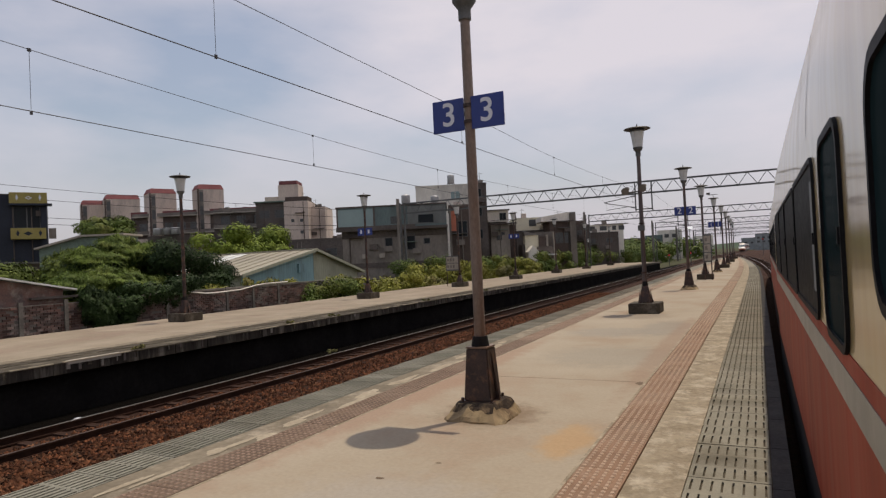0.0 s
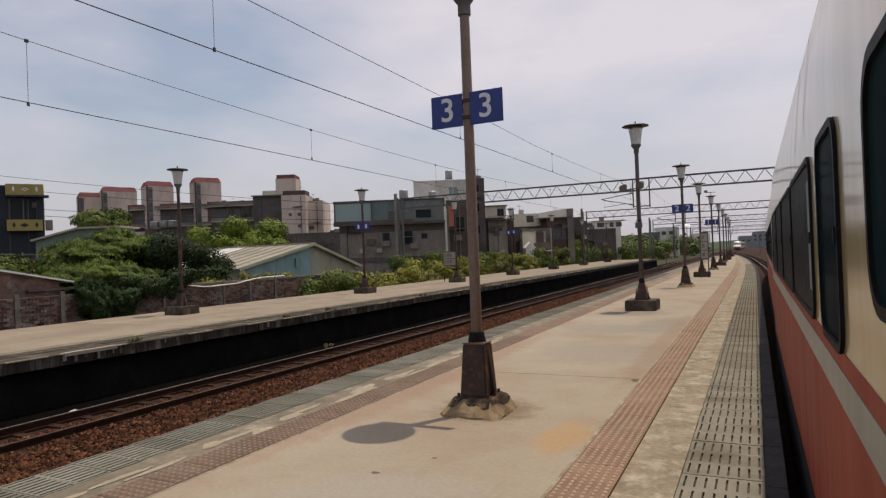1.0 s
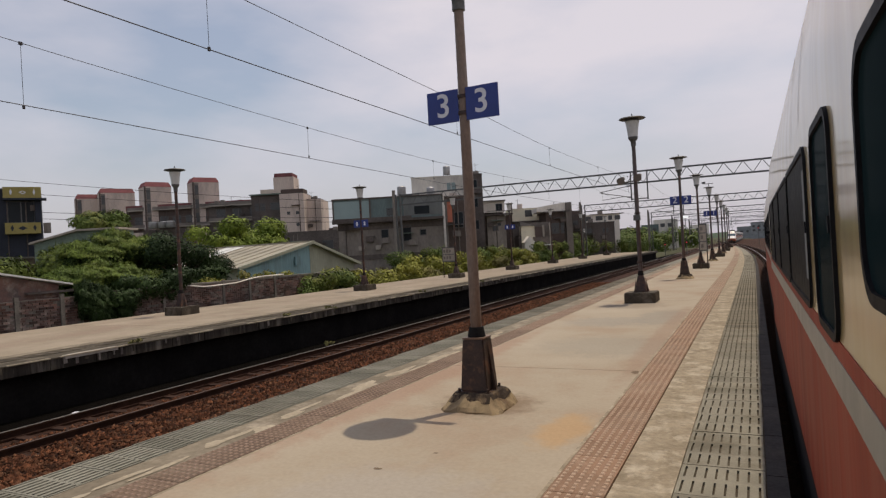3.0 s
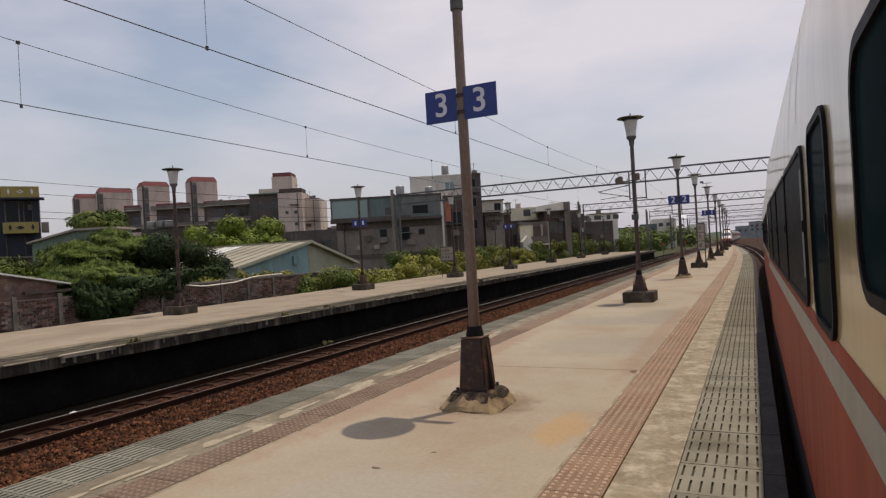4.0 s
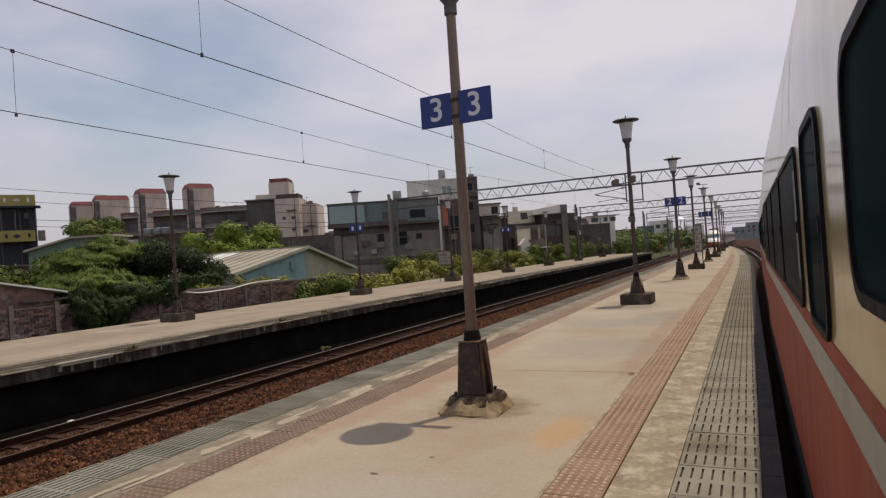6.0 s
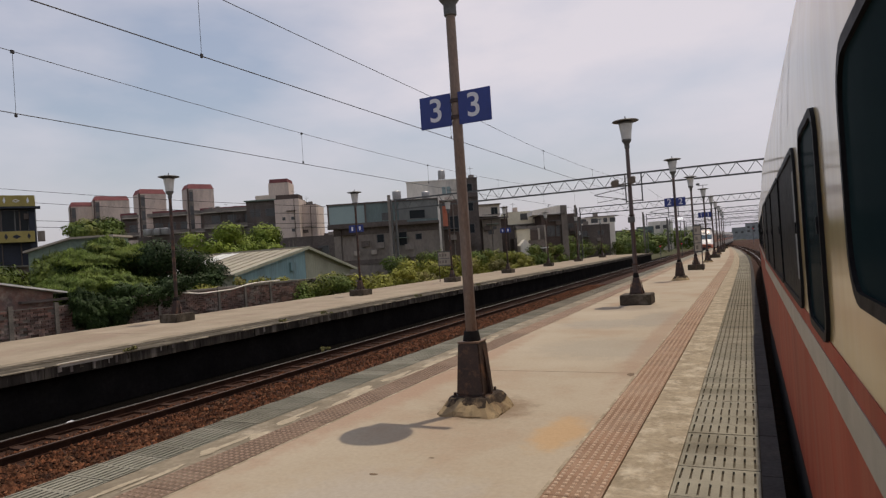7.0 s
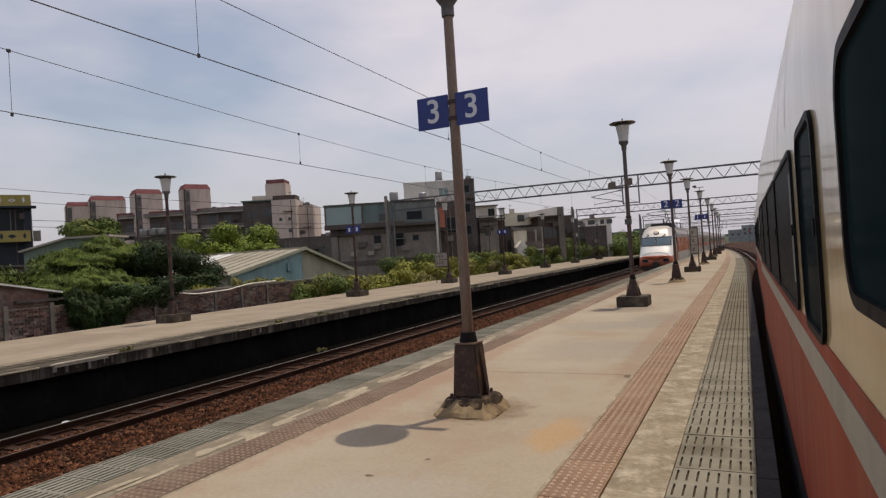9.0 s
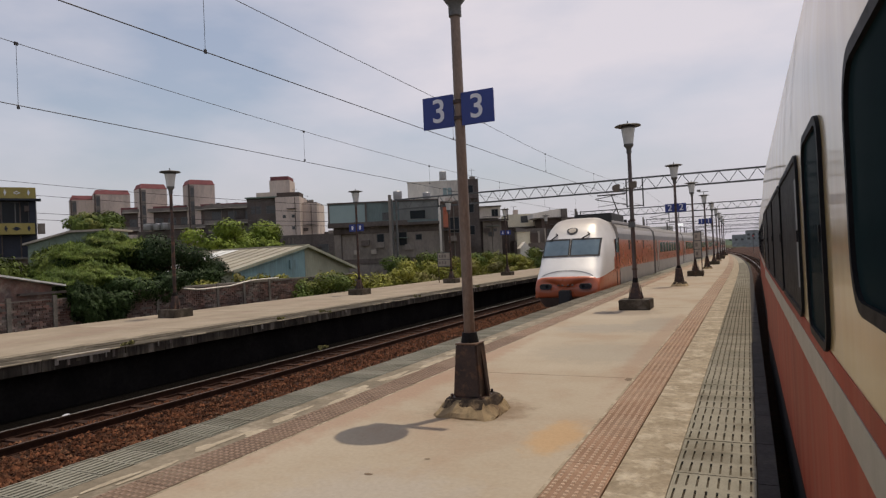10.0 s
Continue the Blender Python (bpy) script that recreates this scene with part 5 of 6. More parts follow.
# apartment blocks with stair towers
house(-101.5, 95.2, 25.7, 29, 3, 13.6, "wall_brown", "long dark apartment block with a red parapet band", "apartment_block", grid_windows([-12 + 2.6 * i for i in range(10)], (8.0, 11.2), 1.5, 1.4), 0.8, roof_mat="redroof")
# Darker strips on the front stand for each tower's shaded left side.
for tx, ty, w, z1, rz in ((-130.9, 92.4, 5.0, 17.6, 60), (-125.0, 95.0, 7.0, 18.5, 60), (-108.6, 91.9, 5.2, 18.1, 66), (-99.8, 96.2, 5.2, 18.5, 62)):
    house(tx, ty, rz, w, 4.2, z1, "wall_cream", "cream-tiled stair tower with a sloped red parapet", "stair_tower", (), 0.0,
          extras=[("red_cap", (-w / 2 - 0.05, w / 2 + 0.05, -0.05, 4.25, z1 - 0.05, z1 + 0.95, 0.45), "redroof"), ("corner_pier", (-w / 2 - 0.04, -w / 2 + 0.22, -0.05, 0.3, 0, z1), "wall_brown")]
          + [("slot_window", (-w / 2 + 0.35, -w / 2 + 1.0, -0.06, 0.02, zz, zz + 1.9), "pane_far") for zz in (z1 - 2.6, z1 - 5.4, z1 - 8.2)]
          + [("stair_bay", (-w / 2 + 0.25, -w / 2 + 1.1, -0.03, 0.0, 0, z1 - 0.3), "wall_grey")])
for bx, by, rz, w, zs in ((-101.5, 95.2, 25.7, 28, (9.6, 13.2)), (-84.5, 91.0, 25.7, 13.6, (9.4, 12.3))):
    ledge = thing("balcony_ledge", pose(bx, by, 0, 0, 0, rz), "stained concrete balcony ledges along an apartment row", "ledge", "apartment ledges")
    for zz in zs:
        part("slab_edge", boxes((-w / 2, w / 2, -0.75, -0.005, zz, zz + 0.22)), "wall_light", ledge)
        part("railing_wall", boxes((-w / 2, w / 2, -0.75, -0.68, zz + 0.22, zz + 0.75)), "wall_grey", ledge)
house(-84.5, 91.0, 25.7, 14, 4, 12.6, "wall_dark", "dark flat-roofed apartment row", "apartment_block", grid_windows((-4.8, -1.8, 1.4, 4.6), (7.6, 11.0), 1.5, 1.4), 0.5)
house(-73.2, 86.4, 25.7, 9.0, 8, 12.6, "wall_dark", "dark concrete apartment block with rooftop rooms", "apartment_block", grid_windows((-3.0, -0.4), (8.4, 11.0), 1.6, 1.2), 0.4,
      extras=[("roof_room", (-0.8, 2.7, 1.0, 5, 12.6, 16.1), "wall_cream"), ("red_cap", (-0.6, 2.5, 0.95, 5, 16.1, 16.75), "redroof"), ("roof_room", (-3.2, -0.9, 1.2, 4, 12.6, 14.1), "wall_cream"),
              ("roof_canopy", (-4.7, 3.4, -0.6, 2, 13.0, 13.2), "green_sheet")])
house(-70.0, 86.2, 25.7, 4.1, 6, 12.9, "wall_cream", "cream end wall of an apartment block, rain-stained", "apartment_block", ((-0.6, 9.6, 0.4, 0.4), (0.9, 9.6, 0.4, 0.4), (0.9, 7.6, 0.4, 0.4)), 0.0,
      extras=[("roof_shed", (-1.9, 1.9, 0.5, 4, 12.9, 13.7), "wall_brown")])
house(-68.4, 89.4, 25.7, 3.4, 7, 11.9, "wall_cream", "narrow cream-rendered apartment block", "apartment_block", ())
house(-55.0, 73.6, 25.7, 18, 8, 5.3, "wall_dark", "low dark workshop with a tin roof", "house", grid_windows((-6, -2.5, 1, 5), (3.6,), 1.4, 1.0), 0.3)
# house with teal upper floor
house(-30.6, 51.9, 25.7, 9.9, 9, 5.0, "wall_grey", "grey concrete house with a teal sheet-clad upper storey", "house",
      ((-0.6, 3.4, 0.6, 1.2), (1.5, 3.6, 0.7, 1.4), (3.0, 3.6, 0.5, 0.45)), 0.0,
      extras=[("upper_storey", (-5.3, 4.9, -0.5, 8.6, 5.0, 6.95), "wall_teal"), ("eave_board", (-5.4, 5.0, -0.6, 8.7, 6.95, 7.08), "wall_dark"), ("ledge", (-5.4, 5.0, -0.7, 0, 4.75, 5.0), "wall_dark"),
              ("upper_window", (-0.3, 0.5, -0.54, -0.48, 5.3, 6.0), "pane_far"), ("upper_window", (2.3, 3.7, -0.54, -0.48, 5.3, 6.05), "pane"), ("grey_sheeting", (1.3, 4.88, -0.515, -0.5, 5.2, 6.9), "pale_sheet"), ("stain_band", (-5.0, 4.9, -0.03, 0, 4.1, 4.75), "wall_dark"), ("curtain_wall", (-5.2, -1.9, -0.56, -0.5, 5.2, 6.8), "pale_glass"), ("corner_post", (-5.34, -5.2, -0.6, -0.46, 4.8, 7.0), "wall_dark"), ("corner_post", (-1.9, -1.75, -0.6, -0.46, 4.8, 7.0), "wall_dark"), ("ledge", (-5.4, 2.0, -0.62, -0.5, 4.95, 5.2), "wall_dark"),
              ("air_conditioner", (-3.1, -2.6, -0.4, 0.0, 2.2, 2.6), "wall_light"), ("air_conditioner", (-1.5, -1.0, -0.4, 0, 2.2, 2.6), "wall_light"), ("band", (-4.95, 4.95, -0.08, 0, 1.3, 1.75), "wall_dark")])
house(-25.3, 55.0, 25.7, 1.9, 7, 6.6, "wall_brown", "narrow dark shophouse with an orange banner", "house", ((0.3, 4.6, 0.8, 1.4),), 0.3,
      extras=[("banner", (-0.9, -0.3, -0.2, -0.1, 4.4, 6.3), "orange"), ("post", (-0.95, -0.75, -0.3, -0.1, -1.3, 6.6), "wall_grey")])
house(-33.0, 67.4, 25.7, 6.3, 7, 10.4, "wall_pale", "pale concrete rooftop block with a stainless tank", "house", (), 0.15, extras=[("green_pane", (1.0, 2.0, -0.05, 0, 8.8, 9.7), "pale_glass"), ("pane_frame", (1.45, 1.53, -0.07, 0, 8.8, 9.7), "wall_pale")])
house(-29.3, 69.2, 25.7, 2.1, 7, 10.5, "wall_dark", "dark tall end of a concrete house", "house", ((0, 9.4, 0.8, 0.9), (0, 7.2, 0.8, 1.0), (0, 4.6, 0.8, 1.0)), 0.1)
tank(-30.1, 53.4, 6.95, 0.42, 0.85)
tank(-32.5, 68.8, 10.52, 0.42, 0.95)
tank(-28.4, 56.2, 7.0, 0.4, 0.75)
tank(-35.4, 67.6, 8.3, 0.45, 1.3)
for tx, ty, tz in ((-112, 84.5, 8.6), (-110.6, 85.2, 8.6), (-96.5, 80.2, 8.4), (-95.0, 80.9, 8.4), (-93.6, 81.5, 8.4)):
    tank(tx, ty, tz, 0.75, 1.1)
house(-95.6, 82.0, 25.7, 8, 4, 8.4, "wall_dark", "dark low house with steel roof tanks", "house", ((-2, 6.6, 1.2, 1.0), (1.5, 6.6, 1.2, 1.0)), 0.0)
house(-110.8, 85.5, 25.7, 9, 4, 8.6, "wall_cream", "cream low house with steel roof tanks", "house", ((-2, 6.8, 1.2, 1.0), (1.5, 6.8, 1.2, 1.0)), 0.0)
# houses further along
def sloped(t, name, x0, x1, y0, y1, z0, zl, zr, material, label=""):
    """A block whose top falls from one side to the other."""
    bm = boxes((x0, x1, y0, y1, z0, z0 + 1))
    for v in bm.verts:
        if v.co.z > z0 + 0.5:
            v.co.z = zl + (zr - zl) * (v.co.x - x0) / (x1 - x0)
    part(name, bm, material, t, label)


h = house(-29.6, 76.8, 25.7, 2.4, 7, 5.9, "wall_light", "small grey two-storey house with a cream upper floor and balcony", "house", ((-0.15, 4.25, 0.6, 0.5), (0.35, 4.75, 0.35, 0.25)), 0.0,
          extras=[("upper_floor", (-1.8, 1.15, 0.1, 6, 6.3, 7.75), "wall_pale"), ("upper_roof", (-1.95, 1.3, -0.25, 6.2, 7.75, 7.86), "wall_dark"), ("balcony", (-1.85, 2.1, -0.7, 0.1, 5.92, 6.1), "wall_dark"),
                  ("balcony_rail", (-1.2, 2.1, -0.7, -0.62, 6.42, 6.48), "wall_dark"), ("side_wing", (-2.9, -1.2, 0.5, 6, -1.3, 6.3), "wall_dark"), ("stair_wall", (1.2, 2.1, 0.3, 4, -1.3, 5.9), "wall_brown"), ("rail_post", (1.9, 2.05, -0.7, -0.6, 6.1, 7.4), "wall_grey")])
f = part("window", boxes((0.02, 0.86, 0.03, 0.12, 6.48, 7.42)), "steel", h)
part("pane", boxes((0.08, 0.40, 0.02, 0.1, 6.54, 7.36), (0.46, 0.80, 0.02, 0.1, 6.54, 7.36)), "pane", f, "dark window pane")
h = house(-28.3, 86.3, 25.7, 5.5, 6, 7.0, "wall_lemon", "cream upper-storey house with small square windows", "house", ((-0.05, 6.36, 0.9, 0.8), (2.0, 6.3, 0.35, 0.6)), 0.1,
          extras=[("lower_storey", (-2.7, 2.8, -0.5, 0.0, -1.3, 5.2), "wall_grey"), ("eave", (-2.8, 2.9, -0.7, 0.0, 5.2, 5.3), "wall_grey")])
h = house(-25.2, 77.6, 25.7, 3.4, 5, 3.1, "wall_dark", "cluttered lean-to with a cream gable wall and open dark bays", "shed", ((1.2, 3.0, 0.5, 0.7),), 0.0,
          extras=[("open_bay", (0.35, 1.3, -0.3, 0.0, -1.3, 4.1), "wall_brown"), ("pale_pier", (1.3, 1.55, -0.35, 0.0, -1.3, 4.3), "wall_light"), ("far_pier", (2.2, 2.4, -0.2, 0.3, -1.3, 4.6), "wall_light"), ("back_wall", (0.2, 2.6, 0.6, 3.0, -1.3, 4.7), "wall_grey")])
sloped(h, "gable_wall", -1.35, 0.35, -0.1, 2.0, -1.3, 4.75, 4.30, "wall_lemon", "pale cream sloping gable wall")
sloped(h, "tin_roof", -1.45, 0.6, -0.3, 2.3, 4.31, 4.87, 4.33, "roof_grime", "thin dark tin roof")
h = house(-24.3, 73.8, 25.7, 1.2, 3, 2.2, "wall_pale", "tiny white store with a gabled roof and a flat canopy", "shed", (), 0.0, extras=[("canopy", (0.6, 2.7, -0.5, 1.5, 1.72, 1.86), "skylight"), ("canopy_back", (0.6, 2.6, 1.2, 1.5, -1.3, 2.8), "wall_dark")])
bm = bmesh.new()
ends = [[bm.verts.new((x, y, z)) for x, z in ((-0.65, 2.2), (0.65, 2.2), (0.0, 2.95))] for y in (-0.05, 3.0)]
bm.faces.new(ends[0])
bm.faces.new(ends[1][::-1])
for a, b in ((0, 1), (1, 2), (2, 0)):
    bm.faces.new((ends[0][a], ends[1][a], ends[1][b], ends[0][b]))
part("gable", bm, "wall_pale", h, "white gable end")
h = house(-23.1, 82.1, 25.7, 2.9, 7, 6.0, "wall_brown", "brown sheet-metal workshop under a pale sloping parapet", "house", ((-0.3, 3.9, 0.9, 1.3), (0.7, 3.9, 0.5, 1.3)), 0.0,
          extras=[("roof_edge", (-1.7, 1.6, -0.6, 6, 5.98, 6.12), "wall_dark"), ("corner_post", (1.1, 1.9, -0.4, 0.4, -1.3, 7.2), "wall_grey")])
sloped(h, "parapet_sheet", -2.6, 1.1, -0.2, 5, 6.13, 6.75, 7.25, "wall_pale", "pale grey sheet parapet rising to one side")
h = house(-22.7, 91.2, 25.7, 2.4, 6, 5.6, "wall_dark", "narrow dark house with rooftop clutter", "house", ((-0.3, 4.6, 0.6, 0.8),), 0.3,
          extras=[("roof_room", (-1.1, 0.6, 0.5, 4, 5.6, 6.5), "wall_brown"), ("white_tank", (0.3, 0.95, -0.5, 0.1, 3.3, 3.8), "skylight")])
house(-21.9, 100.5, 25.7, 5.3, 8, 4.8, "wall_dark", "long dark shed in front of a pale upper storey", "house", ((-1.2, 3.6, 0.8, 0.6), (1.2, 3.6, 0.8, 0.6)), 0.1)
house(-22.2, 106.2, 25.7, 5.4, 6, 6.2, "wall_pale", "pale upper storey with a row of windows", "house", ((-2.4, 5.7, 0.8, 0.6), (-0.6, 5.7, 1.0, 0.6), (1.2, 5.7, 0.5, 0.6), (2.4, 5.7, 0.8, 0.6)), 0.1,
      extras=[("roof_sheet", (-2.0, 3.5, -0.3, 5, 6.3, 6.4), "wall_grey")])
wh = house(-43.93, 29.82, 26, 6.0, 2.5, 3.7, "green_sheet", "green sheet-metal warehouse with a pale roof edge", "warehouse", (), 0.0)
sloped(wh, "gable_wall", -3.0, 0.2, 0.0, 2.5, 3.7, 3.85, 4.6, "green_sheet", "sloping green gable")
edge = boxes((-3.2, 0.2, -0.3, 2.6, 4.6, 4.74))
for v in edge.verts:
    if v.co.x < 0:
        v.co.z -= 0.79
part("roof_edge", edge, "wall_light", wh, "pale roof edge")
part("upper_wall", boxes((0.2, 3.0, 0.0, 2.5, 3.82, 4.6)), "green_sheet", wh)
part("roof_edge", boxes((0.2, 3.3, -0.3, 2.6, 4.6, 4.74)), "wall_light", wh, "pale roof edge")
house(-50.2, 25.8, 26, 5.0, 6, 2.9, "wall_dark", "low dark shed beside the warehouse", "shed", (), 0.0, extras=[("tin_roof", (-2.6, 2.7, -0.4, 6, 2.9, 3.02), "steel")])
for fx, fy, w, z1, m in ((-29, 208, 5, 6.2, "wall_teal"), (-24.5, 210, 7.0, 7.6, "wall_pale"), (-40, 230, 10, 6.0, "wall_dark"), (-18, 260, 6, 6.2, "wall_pale")):
    house(fx, fy, 10, w, 8, z1, m, "distant low building in the haze", "house", ((-1, z1 - 1.6, 1.2, 1.0), (1.2, z1 - 1.6, 1.2, 1.0)), 0.2)
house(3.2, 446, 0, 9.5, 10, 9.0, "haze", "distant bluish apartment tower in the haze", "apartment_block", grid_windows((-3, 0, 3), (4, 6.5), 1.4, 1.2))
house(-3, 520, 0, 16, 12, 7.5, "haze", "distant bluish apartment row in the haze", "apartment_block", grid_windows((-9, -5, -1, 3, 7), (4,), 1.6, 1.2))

# shed with blue gable
shed = thing("shed", Matrix(), "shed with weathered sheet roof, blue and cream gable wall", "shed")
bm = bmesh.new()
v = [bm.verts.new(p) for p in ((-29, 30.3, -1.3), (-29, 37.4, -1.3), (-29, 37.4, 2.84), (-29, 30.3, 1.4), (-29.15, 30.3, -1.3), (-29.15, 37.4, -1.3), (-29.15, 37.4, 2.84), (-29.15, 30.3, 1.4))]
for f in ((0, 1, 2, 3), (7, 6, 5, 4), (0, 4, 5, 1), (1, 5, 6, 2), (2, 6, 7, 3), (3, 7, 4, 0)):
    bm.faces.new([v[i] for i in f])
part("gable_wall", bm, "shed_blue", shed, "blue corrugated half of the gable")
bm = bmesh.new()
v = [bm.verts.new(p) for p in ((-29, 37.42, -1.3), (-29, 43.0, -1.3), (-29, 43.0, 1.2), (-29, 37.42, 2.84), (-29.15, 37.42, -1.3), (-29.15, 43.0, -1.3), (-29.15, 43.0, 1.2), (-29.15, 37.42, 2.84))]
for f in ((0, 1, 2, 3), (7, 6, 5, 4), (0, 4, 5, 1), (1, 5, 6, 2), (2, 6, 7, 3), (3, 7, 4, 0)):
    bm.faces.new([v[i] for i in f])
part("gable_wall", bm, "shed_cream", shed, "cream half of the gable")
part("side_wall", boxes((-52, -29.15, 30.3, 30.45, -1.3, 1.3)), "shed_cream", shed)


def roof_slab(xa, xb, ya, za, yb, zb, th=0.07, ribs=0):
    bm = bmesh.new()
    v = [bm.verts.new(p) for p in ((xa, ya, za), (xb, ya, za), (xb, yb, zb), (xa, yb, zb), (xa, ya, za - th), (xb, ya, za - th), (xb, yb, zb - th), (xa, yb, zb - th))]
    for f in ((0, 1, 2, 3), (7, 6, 5, 4), (0, 4, 5, 1), (1, 5, 6, 2), (2, 6, 7, 3), (3, 7, 4, 0)):
        bm.faces.new([v[i] for i in f])
    return bm


k = 0
x = -28.7
while x > -50:
    lab = "skylight" if k == 6 or k == 7 else "shed_roof"
    part("roof_sheet", roof_slab(x - 0.98, x, 29.9, 1.36, 37.42, 2.92), lab, shed)
    part("roof_sheet", roof_slab(x - 0.98, x, 43.5, 1.12, 37.44, 2.92), "shed_roof", shed)
    part("roof_rib", roof_slab(x - 1.0, x - 0.96, 29.9, 1.41, 37.42, 2.97), lab, shed)
    x -= 1.0
    k += 1
part("ridge_cap", boxes((-50, -28.65, 37.25, 37.6, 2.9, 3.0)), "shed_roof", shed)
part("verge_trim", roof_slab(-28.70, -28.6, 29.9, 1.42, 37.42, 2.98, 0.2), "shed_cream", shed)
part("verge_trim", roof_slab(-28.70, -28.6, 43.5, 1.18, 37.44, 2.98, 0.2), "shed_cream", shed)
part("vent_hood", boxes((-28.99, -28.85, 35.6, 36.1, 1.3, 1.9)), "shed_blue", shed)

# brick wall behind the far platform
bw = thing("brick_wall", Matrix(), "old red brick wall with grey mortar and patches of render", "wall", kind="structure")
part("mortar", boxes((-22.26, -22.03, 6, 34, -1.3, 0.82)), "mortar", bw)
part("wall_cap", boxes((-22.32, -21.98, 16.5, 34, 0.82, 0.9)), "mortar", bw)
for yp in (11.2, 12.75, 14.3, 18.6, 21.9, 23.6, 25.4, 29.5):
    part("pier", boxes((-22.03, -21.95, yp - 0.07, yp + 0.07, -1.3, 0.95)), "mortar", bw)
bm = bmesh.new()
box(bm, 0, 0.045, 0, 0.225, 0, 0.075)
bmesh.ops.recalc_face_normals(bm, faces=bm.faces[:])
brick_me = bpy.data.meshes.new("brick")
bm.to_mesh(brick_me)
bm.free()
brick_me.materials.append(M["brick"])
rng = random.Random(8)
verts, faces = [], []
cube = [(x, y, z) for z in (0, 0.075) for y in (0, 0.225) for x in (0, 0.045)]
for r in range(11):
    for c in range(72):
        yb = 10.5 + c * 0.242 + (0.12 if r % 2 else 0)
        if 15.2 < yb < 16.6 or rng.random() < 0.1:
            continue
        out, zb = rng.uniform(-0.012, 0.006), -0.16 + r * 0.088
        if yb < 15.3:
            piece("brick", brick_me, bw, (-22.035 + out, yb, zb))
        else:
            n = len(verts)
            verts += [(-22.035 + out + x, yb + y, zb + z) for x, y, z in cube]
            faces += [tuple(n + k for k in f) for f in ((0, 2, 3, 1), (4, 5, 7, 6), (0, 1, 5, 4), (1, 3, 7, 5), (3, 2, 6, 7), (2, 0, 4, 6))]
tagged(part("brick_courses", raw("brick_courses", verts, faces, "brick_joined"), None, bw), kind="stuff")
hose = bent([Vector((-21.88, yy, zz)) for yy, zz in ((19.6, 0.86), (20.6, 0.73), (21.1, 0.72), (22.6, 0.76), (23.7, 0.91), (24.3, 0.96), (26.0, 0.97))], 0.03, 8)
tagged(part("water_pipe", hose, "wall_pale"), "white plastic pipe sagging along the brick wall", "pipe")
lean = thing("lean_to_shed", Matrix(), "low dark shed with a thin pale roof edge behind the wall", "shed")
part("side", boxes((-26, -22.45, 5, 14.4, -1.3, 1.2)), "wall_brown", lean)
part("tin_roof", roof_slab(-26.2, -22.0, 5, 3.28, 14.75, 1.30, 0.06), "skylight", lean, "pale tin roof")
part("upper_wall", roof_slab(-22.4, -22.28, 5, 3.2, 14.4, 1.29, 2.2), "brick", lean, "dark brick upper wall")
part("beam", boxes((-22.3, -22.1, 13.2, 15.6, 1.0, 1.08)), "wall_dark", lean)

# ---- plants ----


def leaves(blobs, n, size, seed, droop=0.0):
    """Many small leaf quads scattered in a set of uneven clumps (x, y, z, rx, ry, rz)."""
    rg = np.random.default_rng(seed)
    blobs = np.array(blobs, float)
    vol = np.prod(blobs[:, 3:], axis=1) ** (2 / 3)
    pick = rg.choice(len(blobs), n, p=vol / vol.sum())
    d = rg.normal(size=(n, 3))
    d /= np.linalg.norm(d, axis=1)[:, None]
    rad = rg.uniform(0.45, 1.0, n) ** 0.45
    lump = 1 + 0.22 * np.sin(d[:, 0] * 5 + pick) * np.cos(d[:, 2] * 4 + pick * 1.7) + rg.normal(0, 0.07, n)
    c = blobs[pick, :3] + d * blobs[pick, 3:] * (rad * lump)[:, None]
    nrm = d + rg.normal(0, 0.27, (n, 3)) + np.array([0, 0, 0.1])
    u = np.cross(nrm, rg.normal(size=(n, 3)))
    u /= np.linalg.norm(u, axis=1)[:, None]
    w = np.cross(nrm, u)
    w /= np.linalg.norm(w, axis=1)[:, None]
    s = size * rg.uniform(0.55, 1.3, n)[:, None]
    v = np.stack([c - u * s, c + w * s * 0.45, c + u * s, c - w * s * 0.45], 1).reshape(-1, 3)
    return v, np.arange(4 * n).reshape(-1, 4)


